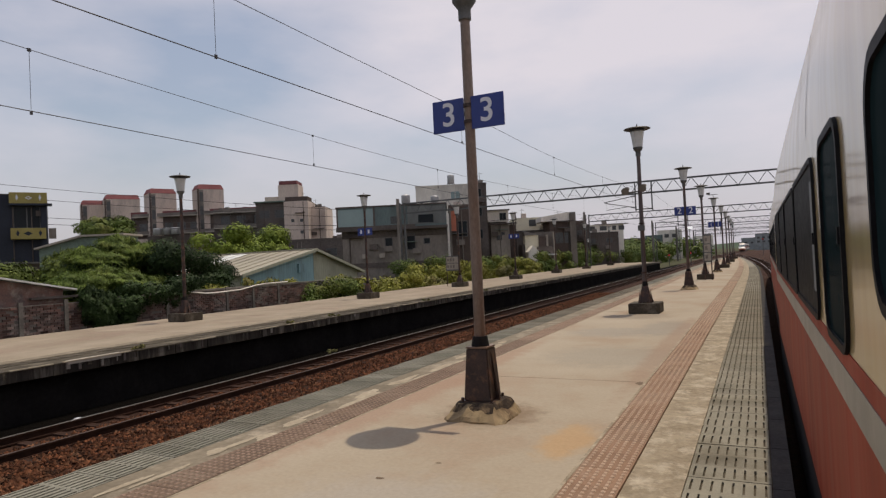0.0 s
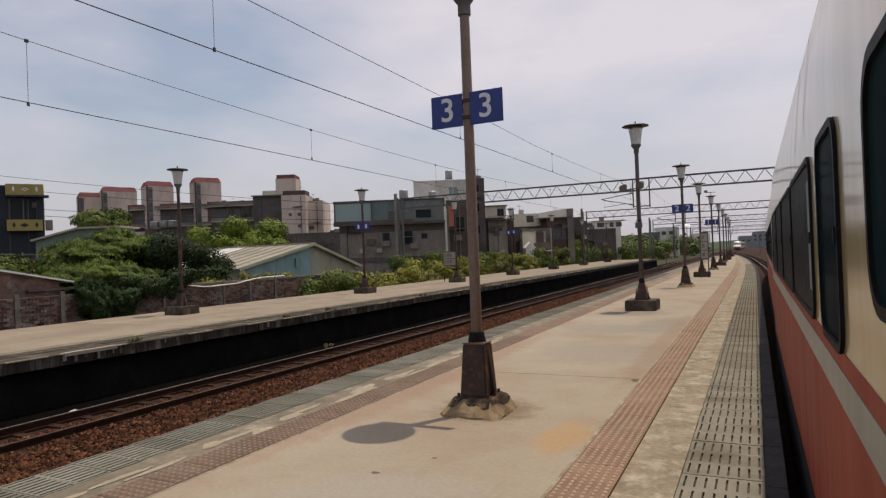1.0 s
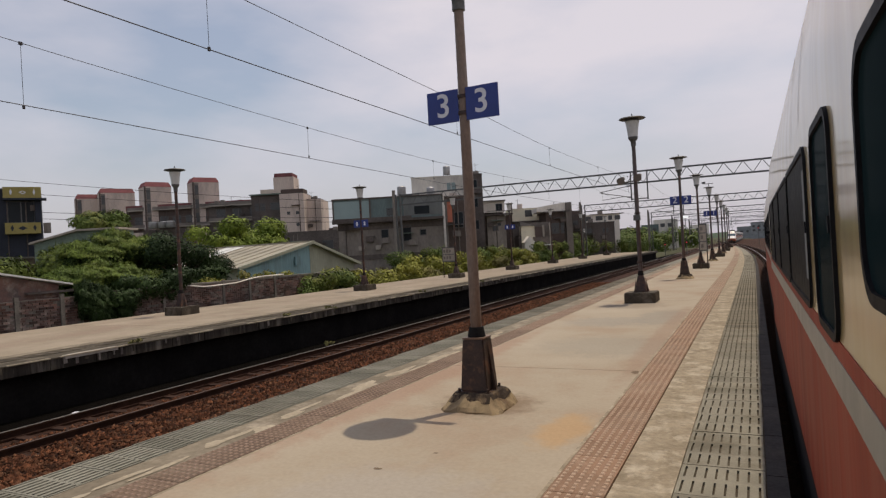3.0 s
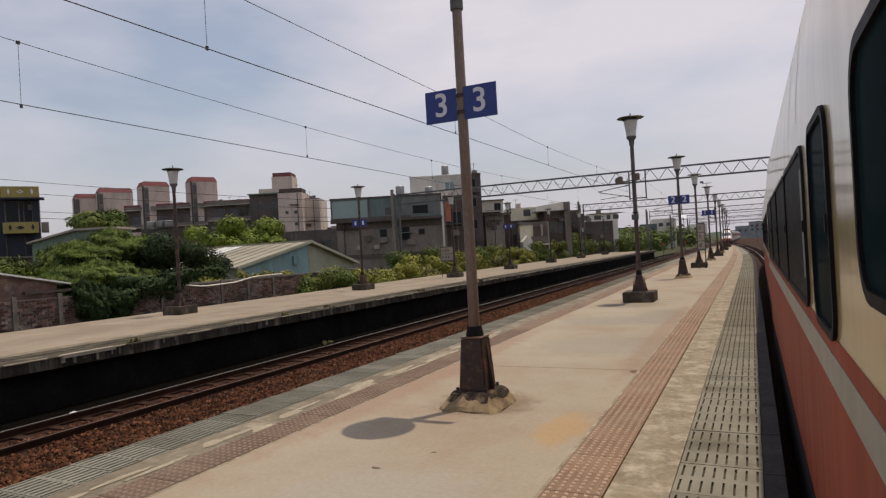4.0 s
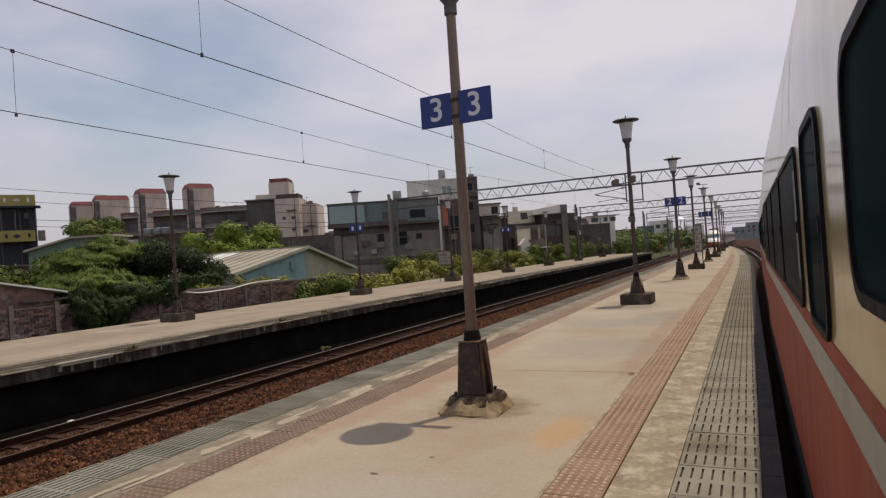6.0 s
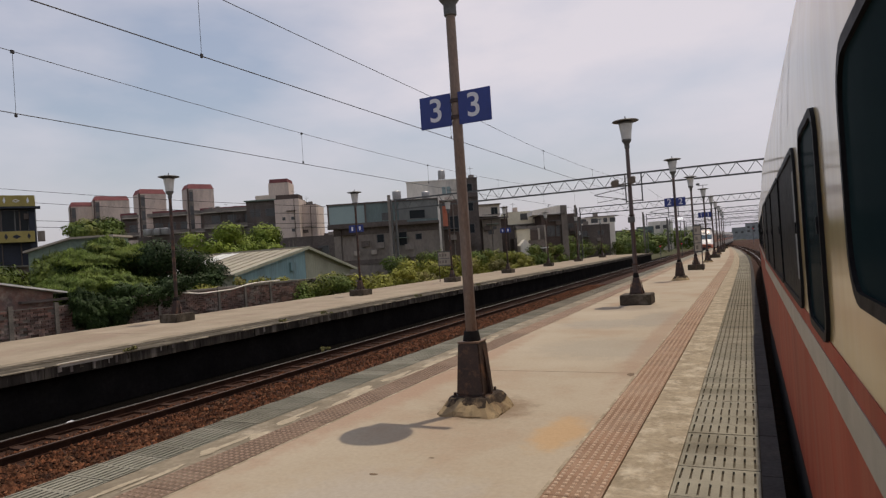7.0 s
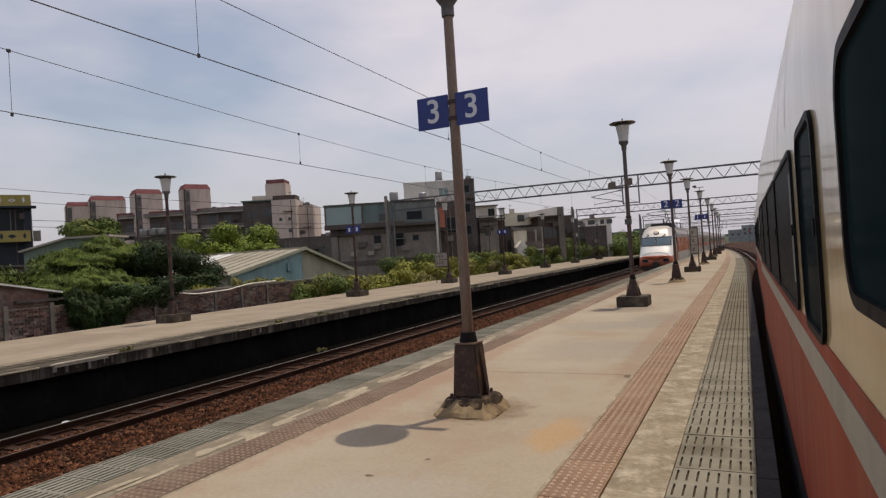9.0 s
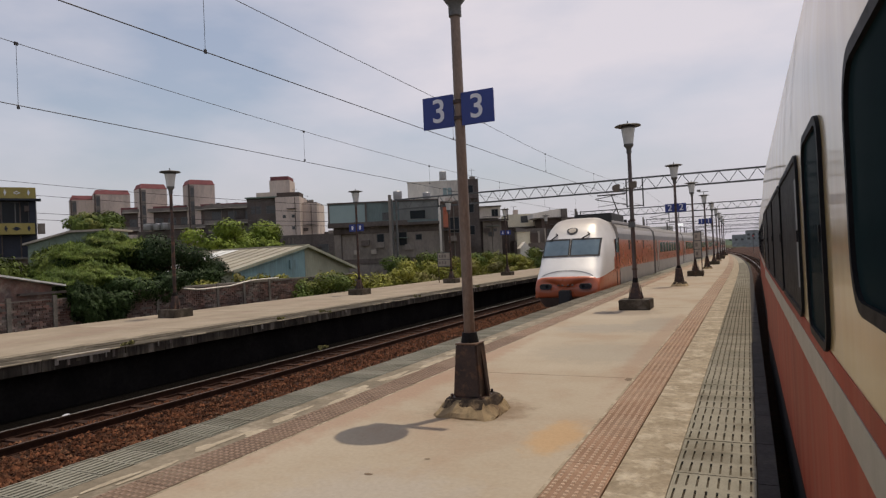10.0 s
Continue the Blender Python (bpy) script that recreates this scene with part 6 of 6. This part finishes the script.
def vines(blobs, n, length, width, seed):
    """Narrow leaves lying over the tops of mounds and drooping down their sides."""
    rg = np.random.default_rng(seed)
    blobs = np.array(blobs, float)
    vol = np.prod(blobs[:, 3:], axis=1) ** (2 / 3)
    pick = rg.choice(len(blobs), n, p=vol / vol.sum())
    d = rg.normal(size=(n, 3))
    d[:, 2] = np.where(rg.uniform(size=n) < 0.75, np.abs(d[:, 2]), d[:, 2])
    d /= np.linalg.norm(d, axis=1)[:, None]
    a = np.arctan2(d[:, 1], d[:, 0])
    lump = 1 + 0.10 * np.sin(7 * a + pick) + 0.12 * np.sin(9 * d[:, 2] + 2 * a + pick * 1.7) + rg.normal(0, 0.05, n)
    c = blobs[pick, :3] + d * blobs[pick, 3:] * lump[:, None] * (rg.uniform(0.55, 1, n) ** 0.3)[:, None]
    along = np.stack([d[:, 0], d[:, 1], -0.75 * np.ones(n)], 1) + rg.normal(0, 0.45, (n, 3))
    along /= np.linalg.norm(along, axis=1)[:, None]
    side = np.cross(d + np.array([0, 0, 0.5]) + rg.normal(0, 0.3, (n, 3)), along)
    side /= np.linalg.norm(side, axis=1)[:, None]
    ln, wd = length * rg.uniform(0.5, 1.3, n)[:, None], width * rg.uniform(0.6, 1.3, n)[:, None]
    v = np.stack([c - along * ln, c + side * wd, c + along * ln, c - side * wd], 1).reshape(-1, 3)
    return v, np.arange(4 * n).reshape(-1, 4)


def vine_mound(blobs, n, length, width, seed, leaf, label):
    t = thing("vine_mound", Matrix(), label, "bush")
    # A dark green core paints the shade between a mound's leaves.
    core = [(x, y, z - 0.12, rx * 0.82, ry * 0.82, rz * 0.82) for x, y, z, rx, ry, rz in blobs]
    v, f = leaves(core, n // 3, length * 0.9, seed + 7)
    part("inner_foliage", raw("inner_foliage", v.tolist(), f.tolist(), "leaf_dark"), None, t, "inner leaves in a darker green that paints their shade")
    half = (len(blobs) + 1) // 2
    for i in range(2):
        v, f = vines(blobs[i * half:(i + 1) * half], n // 2, length, width, seed + i)
        part("foliage_clump", raw("foliage_clump", v.tolist(), f.tolist(), leaf), None, t)
    return t


def plant(name, blobs, n, size, seed, leaf, label, category="bush", trunk=None, kind="", group=""):
    t = thing(name, Matrix(), label, category, group, kind)
    groups = max(1, min(4, len(blobs) // 4))
    per = -(-len(blobs) // groups)
    for i in range(groups):
        v, f = leaves(blobs[i * per:(i + 1) * per], n // groups, size, seed + 100 * i)
        part("foliage_clump", raw("foliage_clump", v.tolist(), f.tolist(), leaf), None, t)
    if trunk:
        bm = bmesh.new()
        (x, y, z, r) = trunk
        tube(bm, (x, y, -1.35), (x, y, z), r, r * 0.6, 9)
        for b in blobs:
            tube(bm, (x, y, z - 0.2), (b[0], b[1], b[2]), r * 0.5, r * 0.12, 6)
        part("trunk", bm, "bark", t, "bark-covered trunk and limbs")
    return t


def heap(x0, x1, y0, y1, z0, ztop, n, seed, r=(0.7, 1.3)):
    rr = random.Random(seed)
    out = []
    for i in range(n):
        k = i / max(1, n - 1)
        rad = rr.uniform(*r)
        out.append((rr.uniform(x0, x1), y0 + (y1 - y0) * k, rr.uniform(z0, ztop - rad * 0.7), rad, rad * 1.1, rad * 0.75))
    return out


rr = random.Random(77)
front = [(-24.2 + 0.55 * (i % 3) + rr.uniform(-0.2, 0.2), 15.3 + 0.40 * i, 0.95 + 0.42 * math.sin(math.pi * i / 8) + 0.45 * ((i * 5) % 3 - 1) * 0.5, rr.uniform(0.6, 0.9), rr.uniform(0.55, 0.95), rr.uniform(0.4, 0.6)) for i in range(9)]
vine_mound(front, 52000, 0.10, 0.017, 1, "vine", "broad mound of feathery green creeper behind the wall")
back = [(-27.8 + 0.8 * (i % 3) + rr.uniform(-0.3, 0.3), 18.0 + 0.52 * i, 1.75 + 0.85 * math.sin(math.pi * i / 9) + 0.3 * ((i * 5) % 3 - 1), rr.uniform(0.8, 1.2), rr.uniform(0.7, 1.25), rr.uniform(0.45, 0.7)) for i in range(10)]
vine_mound(back, 54000, 0.12, 0.02, 3, "vine", "taller mound of olive-green creeper")
# Shade below the mounds is put into the dark green of drape and bush.
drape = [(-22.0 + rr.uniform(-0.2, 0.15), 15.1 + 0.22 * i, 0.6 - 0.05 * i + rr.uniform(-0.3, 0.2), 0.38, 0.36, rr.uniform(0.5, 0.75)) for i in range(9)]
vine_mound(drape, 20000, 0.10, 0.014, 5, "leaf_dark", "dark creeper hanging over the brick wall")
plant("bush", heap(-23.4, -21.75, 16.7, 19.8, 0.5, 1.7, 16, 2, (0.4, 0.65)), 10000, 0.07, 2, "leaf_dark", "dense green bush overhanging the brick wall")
plant("bush", heap(-31, -27.5, 13.2, 18.5, 0.3, 2.55, 18, 3, (0.7, 1.15)), 24000, 0.10, 3, "leaf_olive", "bank of broad-leaved green shrubs")
vine_mound([(-31 + rr.uniform(-1, 1), 20.2 + 0.5 * i, 2.0 + rr.uniform(-0.2, 0.35), 1.2, 1.1, 0.8) for i in range(10)], 16000, 0.17, 0.035, 51, "leaf_olive", "bank of olive creepers in front of the warehouse")
plant("bush", heap(-32, -25, 10.5, 14.4, -0.3, 1.9, 16, 4), 14000, 0.085, 4, "leaf_olive", "low leafy shrubs behind the shed roof")
plant("tree", heap(-26, -24, 20.8, 24.0, 0.4, 3.4, 18, 5, (0.6, 1.0)), 24000, 0.07, 5, "leaf_dark", "dense dark green tree behind the brick wall", "tree", (-25, 22.4, 1.2, 0.14))
plant("tree", heap(-48.3, -46.2, 33.0, 36.2, 4.6, 6.7, 12, 6, (0.7, 1.15)), 9000, 0.15, 6, "leaf", "rounded green tree behind the warehouse", "tree", (-47.2, 34.6, 4.4, 0.2))
plant("tree", heap(-47, -43, 43.5, 53, 2.8, 6.2, 18, 7, (1.0, 1.8)), 11000, 0.18, 7, "leaf_bright", "bright green spreading tree behind the shed", "tree", (-45, 48, 3.2, 0.22))
plant("bush", heap(-23.6, -22.6, 21.5, 27.5, 0.3, 1.25, 14, 8, (0.3, 0.6)), 5000, 0.09, 8, "leaf_light", "yellow-green creeper spilling over the brick wall")
plant("bush", heap(-22.0, -20.8, 27.5, 31.5, -0.4, 1.35, 10, 9, (0.5, 0.8)), 7000, 0.08, 9, "leaf", "dusty grey-green shrub at the platform's back edge")
plant("bush", heap(-24.5, -20.8, 32, 46, -0.6, 1.15, 44, 10, (0.5, 0.9)), 17000, 0.11, 10, "leaf_light", "band of yellow-green weeds behind the platform")
plant("bush", heap(-26, -20.8, 42, 66, -0.6, 1.7, 46, 11, (0.6, 1.1)), 30000, 0.10, 11, "leaf_light", "overgrown bright shrubs along the platform's back edge")
plant("bush", heap(-27, -23.5, 44, 62, 0.0, 2.2, 20, 21, (0.6, 1.1)), 13000, 0.10, 21, "leaf", "taller green shrubs below the houses")
plant("bush", heap(-25.4, -21.4, 62, 92, -0.6, 2.3, 46, 12, (0.8, 1.3)), 30000, 0.12, 12, "leaf", "overgrown shrubs beyond the houses")
plant("bush", heap(-25.5, -21.6, 82, 104, -0.4, 3.4, 34, 22, (0.8, 1.4)), 20000, 0.13, 22, "leaf", "dark shrubs past the end of the far platform")
plant("bush", heap(-25, -18.5, 101, 135, -0.4, 2.6, 34, 13, (1.0, 1.9)), 22000, 0.17, 13, "leaf", "dark shrubs and young trees beyond the platform's end")
plant("bush", heap(-34, -20, 120, 190, 0, 4.6, 40, 14, (1.8, 3.2)), 12000, 0.4, 14, "leaf", "row of distant dark green trees", "tree")
plant("bush", heap(-60, -16, 200, 300, 0, 6.0, 50, 15, (3, 5)), 12000, 0.7, 15, "leaf", "distant hazy tree belt", "tree")
plant("bush", heap(6, 40, 150, 320, 0, 5.0, 40, 16, (3, 5)), 9000, 0.7, 16, "leaf", "distant trees beyond the waiting train", "tree")
plant("bush", heap(-110, -40, 50, 75, 0, 3.5, 40, 17, (1.5, 2.6)), 9000, 0.35, 17, "leaf_dark", "dark garden trees between the houses", "tree")
plant("weed", heap(-21.2, -20.3, 33, 41, -0.4, 0.45, 16, 41, (0.25, 0.5)), 6000, 0.08, 41, "leaf_light", "low bright weeds along the platform's back edge", group="weed tufts")
for i, (wx, wy) in enumerate(((-20.6, 36), (-20.9, 41), (-21, 48.5), (-20.8, 55), (-20.9, 63))):
    plant("weed", heap(wx - 0.5, wx + 0.4, wy - 1.5, wy + 1.5, -0.4, 1.0, 6, 30 + i, (0.3, 0.55)), 2200, 0.09, 30 + i, "leaf_dry" if i % 2 else "leaf_light", "tuft of dry weeds at the platform edge", group="weed tufts")
for i, (wx, wy, wz) in enumerate(((-12.95, 10.1, 0.0), (-12.9, 15.4, 0.0), (-12.9, 17.6, 0.0), (-12.95, 24.3, 0.0), (-12.3, 16.6, -1.05), (-12.9, 31.0, 0.0))):
    plant("weed", heap(wx - 0.08, wx + 0.08, wy - 0.15, wy + 0.15, wz - 0.02, wz + 0.10, 4, 60 + i, (0.035, 0.075)), 170, 0.035, 60 + i, "leaf_dry", "small dry weed growing from the platform edge", group="weed tufts")
litter = turned([(0.03, 0), (0.07, 0.02), (0.075, 0.06), (0.04, 0.1), (0.01, 0.11)], 9)
for v in litter.verts:
    v.co = Vector((v.co.x - 12.0, v.co.y * 1.6 + 7.95, v.co.z - 1.12)) + Vector((noise.noise(v.co * 20), 0, 0)) * 0.02
tagged(part("litter", litter, "white"), "crumpled white litter beside the rail", "litter")
bm = bmesh.new()
box(bm, -24, -13.3, 80, 130, -1.29, -1.05)
tagged(part("grass_verge", bm, "ground"), "grassy verge past the platform's end", "grass", kind="structure")
tagged(part("grass_bank", boxes((-25, -20.02, 24, 84, -1.29, -0.35)), "leaf_dry"), "dry grass bank behind the far platform", "grass", kind="structure")
hill = bmesh.new()
prev = None
for i in range(41):
    a = -700 + i * 35
    h = 6 + 9 * max(0, noise.noise(Vector((i * 0.23, 3.1, 0)))) + 4 * noise.noise(Vector((i * 0.9, 1, 0)))
    cur = (hill.verts.new((a, 1200, -2)), hill.verts.new((a, 1240, max(3, h))))
    if prev:
        hill.faces.new((prev[0], cur[0], cur[1], prev[1]))
    prev = cur
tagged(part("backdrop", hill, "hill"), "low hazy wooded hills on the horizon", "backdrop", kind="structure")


def signal(x, y, z, r, label):
    t = thing("railway_signal", pose(x, y, 0), label, "signal", "railway signals")
    part("post", tubes(((0, 0, -1.3), (0, 0, z), 0.06)), "steel", t)
    part("signal_head", boxes((-r * 1.6, r * 1.6, -0.1, 0.1, z - r * 2, z + r * 3)), "tdark", t)
    part("lens", tubes(((0, -0.16, z), (0, -0.1, z), r), n=14), "marker", t, "lit red signal lens")
    return t


signal(-13.4, 112, 0.75, 0.10, "red railway signal beyond the far platform")
post = signal(-10.0, 112, 0.95, 0.10, "red railway signal beside the track, with an added glowing white panel")
# Added mast and glowing panel stand in for a far bright reflection.
part("mast_extension", tubes(((0, 0, 1.4), (0, 0, 5.0), 0.05)), "steel", post)
part("lit_panel", boxes((-0.45, 0.45, -0.12, 0.02, 4.95, 5.25)), "panel_glow", post, "glowing white panel added for a distant bright spot")
signal(1.15, 190, 3.3, 0.12, "red railway signal ahead of the waiting train")

# ---- platform edge pieces ----
def cover_mesh(bar, margin, material, n_slots=8, length=0.298, width=0.556):
    """A slotted cover: bars along its length, joined by a rim at either end."""
    bm = bmesh.new()
    for r in range(n_slots + 1):
        x0 = -width / 2 + r * width / n_slots - bar / 2
        box(bm, max(-width / 2, x0), min(width / 2, x0 + bar), -length / 2 + margin, length / 2 - margin, -0.018, 0)
    for s in (-1, 1):
        a, b = sorted((s * (length / 2 - margin), s * length / 2))
        box(bm, -width / 2, width / 2, a, b, -0.018, 0)
    bmesh.ops.recalc_face_normals(bm, faces=bm.faces[:])
    me = bpy.data.meshes.new("drain_cover")
    bm.to_mesh(me)
    bm.free()
    me.materials.append(M[material])
    return me


cover_me, cover_left = cover_mesh(0.0544, 0.04, "cover"), cover_mesh(0.043, 0.018, "cover_left")
rng = random.Random(11)
for i in range(190):
    piece("drain_cover", cover_me, plat, (-0.300 + rng.uniform(-0.003, 0.003), 1.63 + 0.3 * i, rng.uniform(-0.004, 0.003)), rng.uniform(-0.3, 0.3))
for i in range(140):
    piece("drain_cover", cover_left, plat, (-5.215 + rng.uniform(-0.004, 0.004), 1.63 + 0.3 * i, rng.uniform(-0.006, 0.004)), rng.uniform(-0.5, 0.5))
for x0, x1, m in ((-0.578, -0.022, "cover"), (-5.49, -4.94, "cover_left"), (-1.389, -0.991, "tile"), (-4.529, -4.131, "tile_left")):
    part("back_strip", boxes((x0, x1, -12, 1.44, -0.04, -0.001)), m, plat)
part("far_covers", long_boxes(straight, (-0.578, -0.022, 58.6, 108, -0.04, -0.001)), "cover", plat)
part("far_covers", long_boxes(straight, (-5.49, -4.94, 43.6, 108, -0.04, -0.001)), "cover_left", plat)


def tile_mesh(dots, main="tile", top="dot"):
    bm = bmesh.new()
    box(bm, -0.1995, 0.1995, -0.1995, 0.1995, -0.016, 0.006, 0.002)
    me = bpy.data.meshes.new("tactile_tile")
    if dots:
        base = len(bm.faces)
        for i in range(6):
            for j in range(6):
                cx, cy = -0.165 + 0.066 * i, -0.165 + 0.066 * j
                box(bm, cx - 0.017, cx + 0.017, cy - 0.02, cy + 0.02, 0.005, 0.012, 0.005)
    bmesh.ops.recalc_face_normals(bm, faces=bm.faces[:])
    bm.to_mesh(me)
    bm.free()
    me.materials.append(M[main])
    me.materials.append(M[top])
    if dots:
        for p in me.polygons:
            if p.center.z > 0.0065:
                p.material_index = 1
    return me


tile_near, tile_pale, tile_far = tile_mesh(True), tile_mesh(True, "tile_faded", "dot"), tile_mesh(False, "tile_faded")
left_near, left_pale, left_far = tile_mesh(True, "tile_left", "dot_left"), tile_mesh(True, "tile_faded", "dot_left"), tile_mesh(False, "tile_faded", "dot_left")
for i in range(150):
    y = 1.65 + 0.4 * i
    piece("tactile_tile", (tile_near if y < 16 else tile_pale) if y < 34 else tile_far, plat, (-1.19, y, rng.uniform(-0.002, 0.002)), rng.uniform(-0.3, 0.3))
for i in range(110):
    y = 1.75 + 0.4 * i
    piece("tactile_tile", (left_near if y < 12.5 else left_pale) if y < 30 else left_far, plat, (-4.33, y, rng.uniform(-0.002, 0.002)), rng.uniform(-0.3, 0.3))
part("far_tiles", long_boxes(straight, (-1.389, -0.991, 61.5, 108, -0.04, 0.003)), "tile_faded", plat)
part("far_tiles", long_boxes(straight, (-4.529, -4.131, 45.6, 108, -0.04, 0.003)), "tile_faded", plat)


# concrete smeared over the edges of the tactile strips and drain covers
rng = random.Random(21)
for i in range(24):
    y = 2.2 + 0.42 * i + rng.uniform(-0.2, 0.2)
    rx, ry = rng.uniform(0.03, 0.10), rng.uniform(0.12, 0.34)
    part("concrete_smear", blob_sheet(34, -4.62 + rng.uniform(-0.14, 0.06), y, rx, ry, 0.0002 + 0.0004 * (i % 6), 200 + i), "smear", plat)


def taper(x, y):
    """The island narrows towards its far end, where the east track swings in."""
    bow = 0.0005 * max(0.0, y - 35) ** 2 if y < 90 else 1.5125 + 0.055 * (y - 90)
    return -bow * min(1.0, max(0.0, (x + 4.1) / 4.1))


for ob in plat.children:
    if ob.name.startswith(("drain_cover", "tactile_tile")):
        x, y = ob.location.x, ob.location.y
        ob.location.x += taper(x, y)
    else:
        for v in ob.data.vertices:
            if v.co.y > 35:
                v.co.x += taper(v.co.x, v.co.y)


def motions():
    """The express runs at a steady 31.2 m/s towards the camera."""
    walk(express, [(t, pose(-7.1, 27.15 + 31.2 * (10 - t), 0)) for t in (0, 2, 4, 6, 8, 10)])


motions()
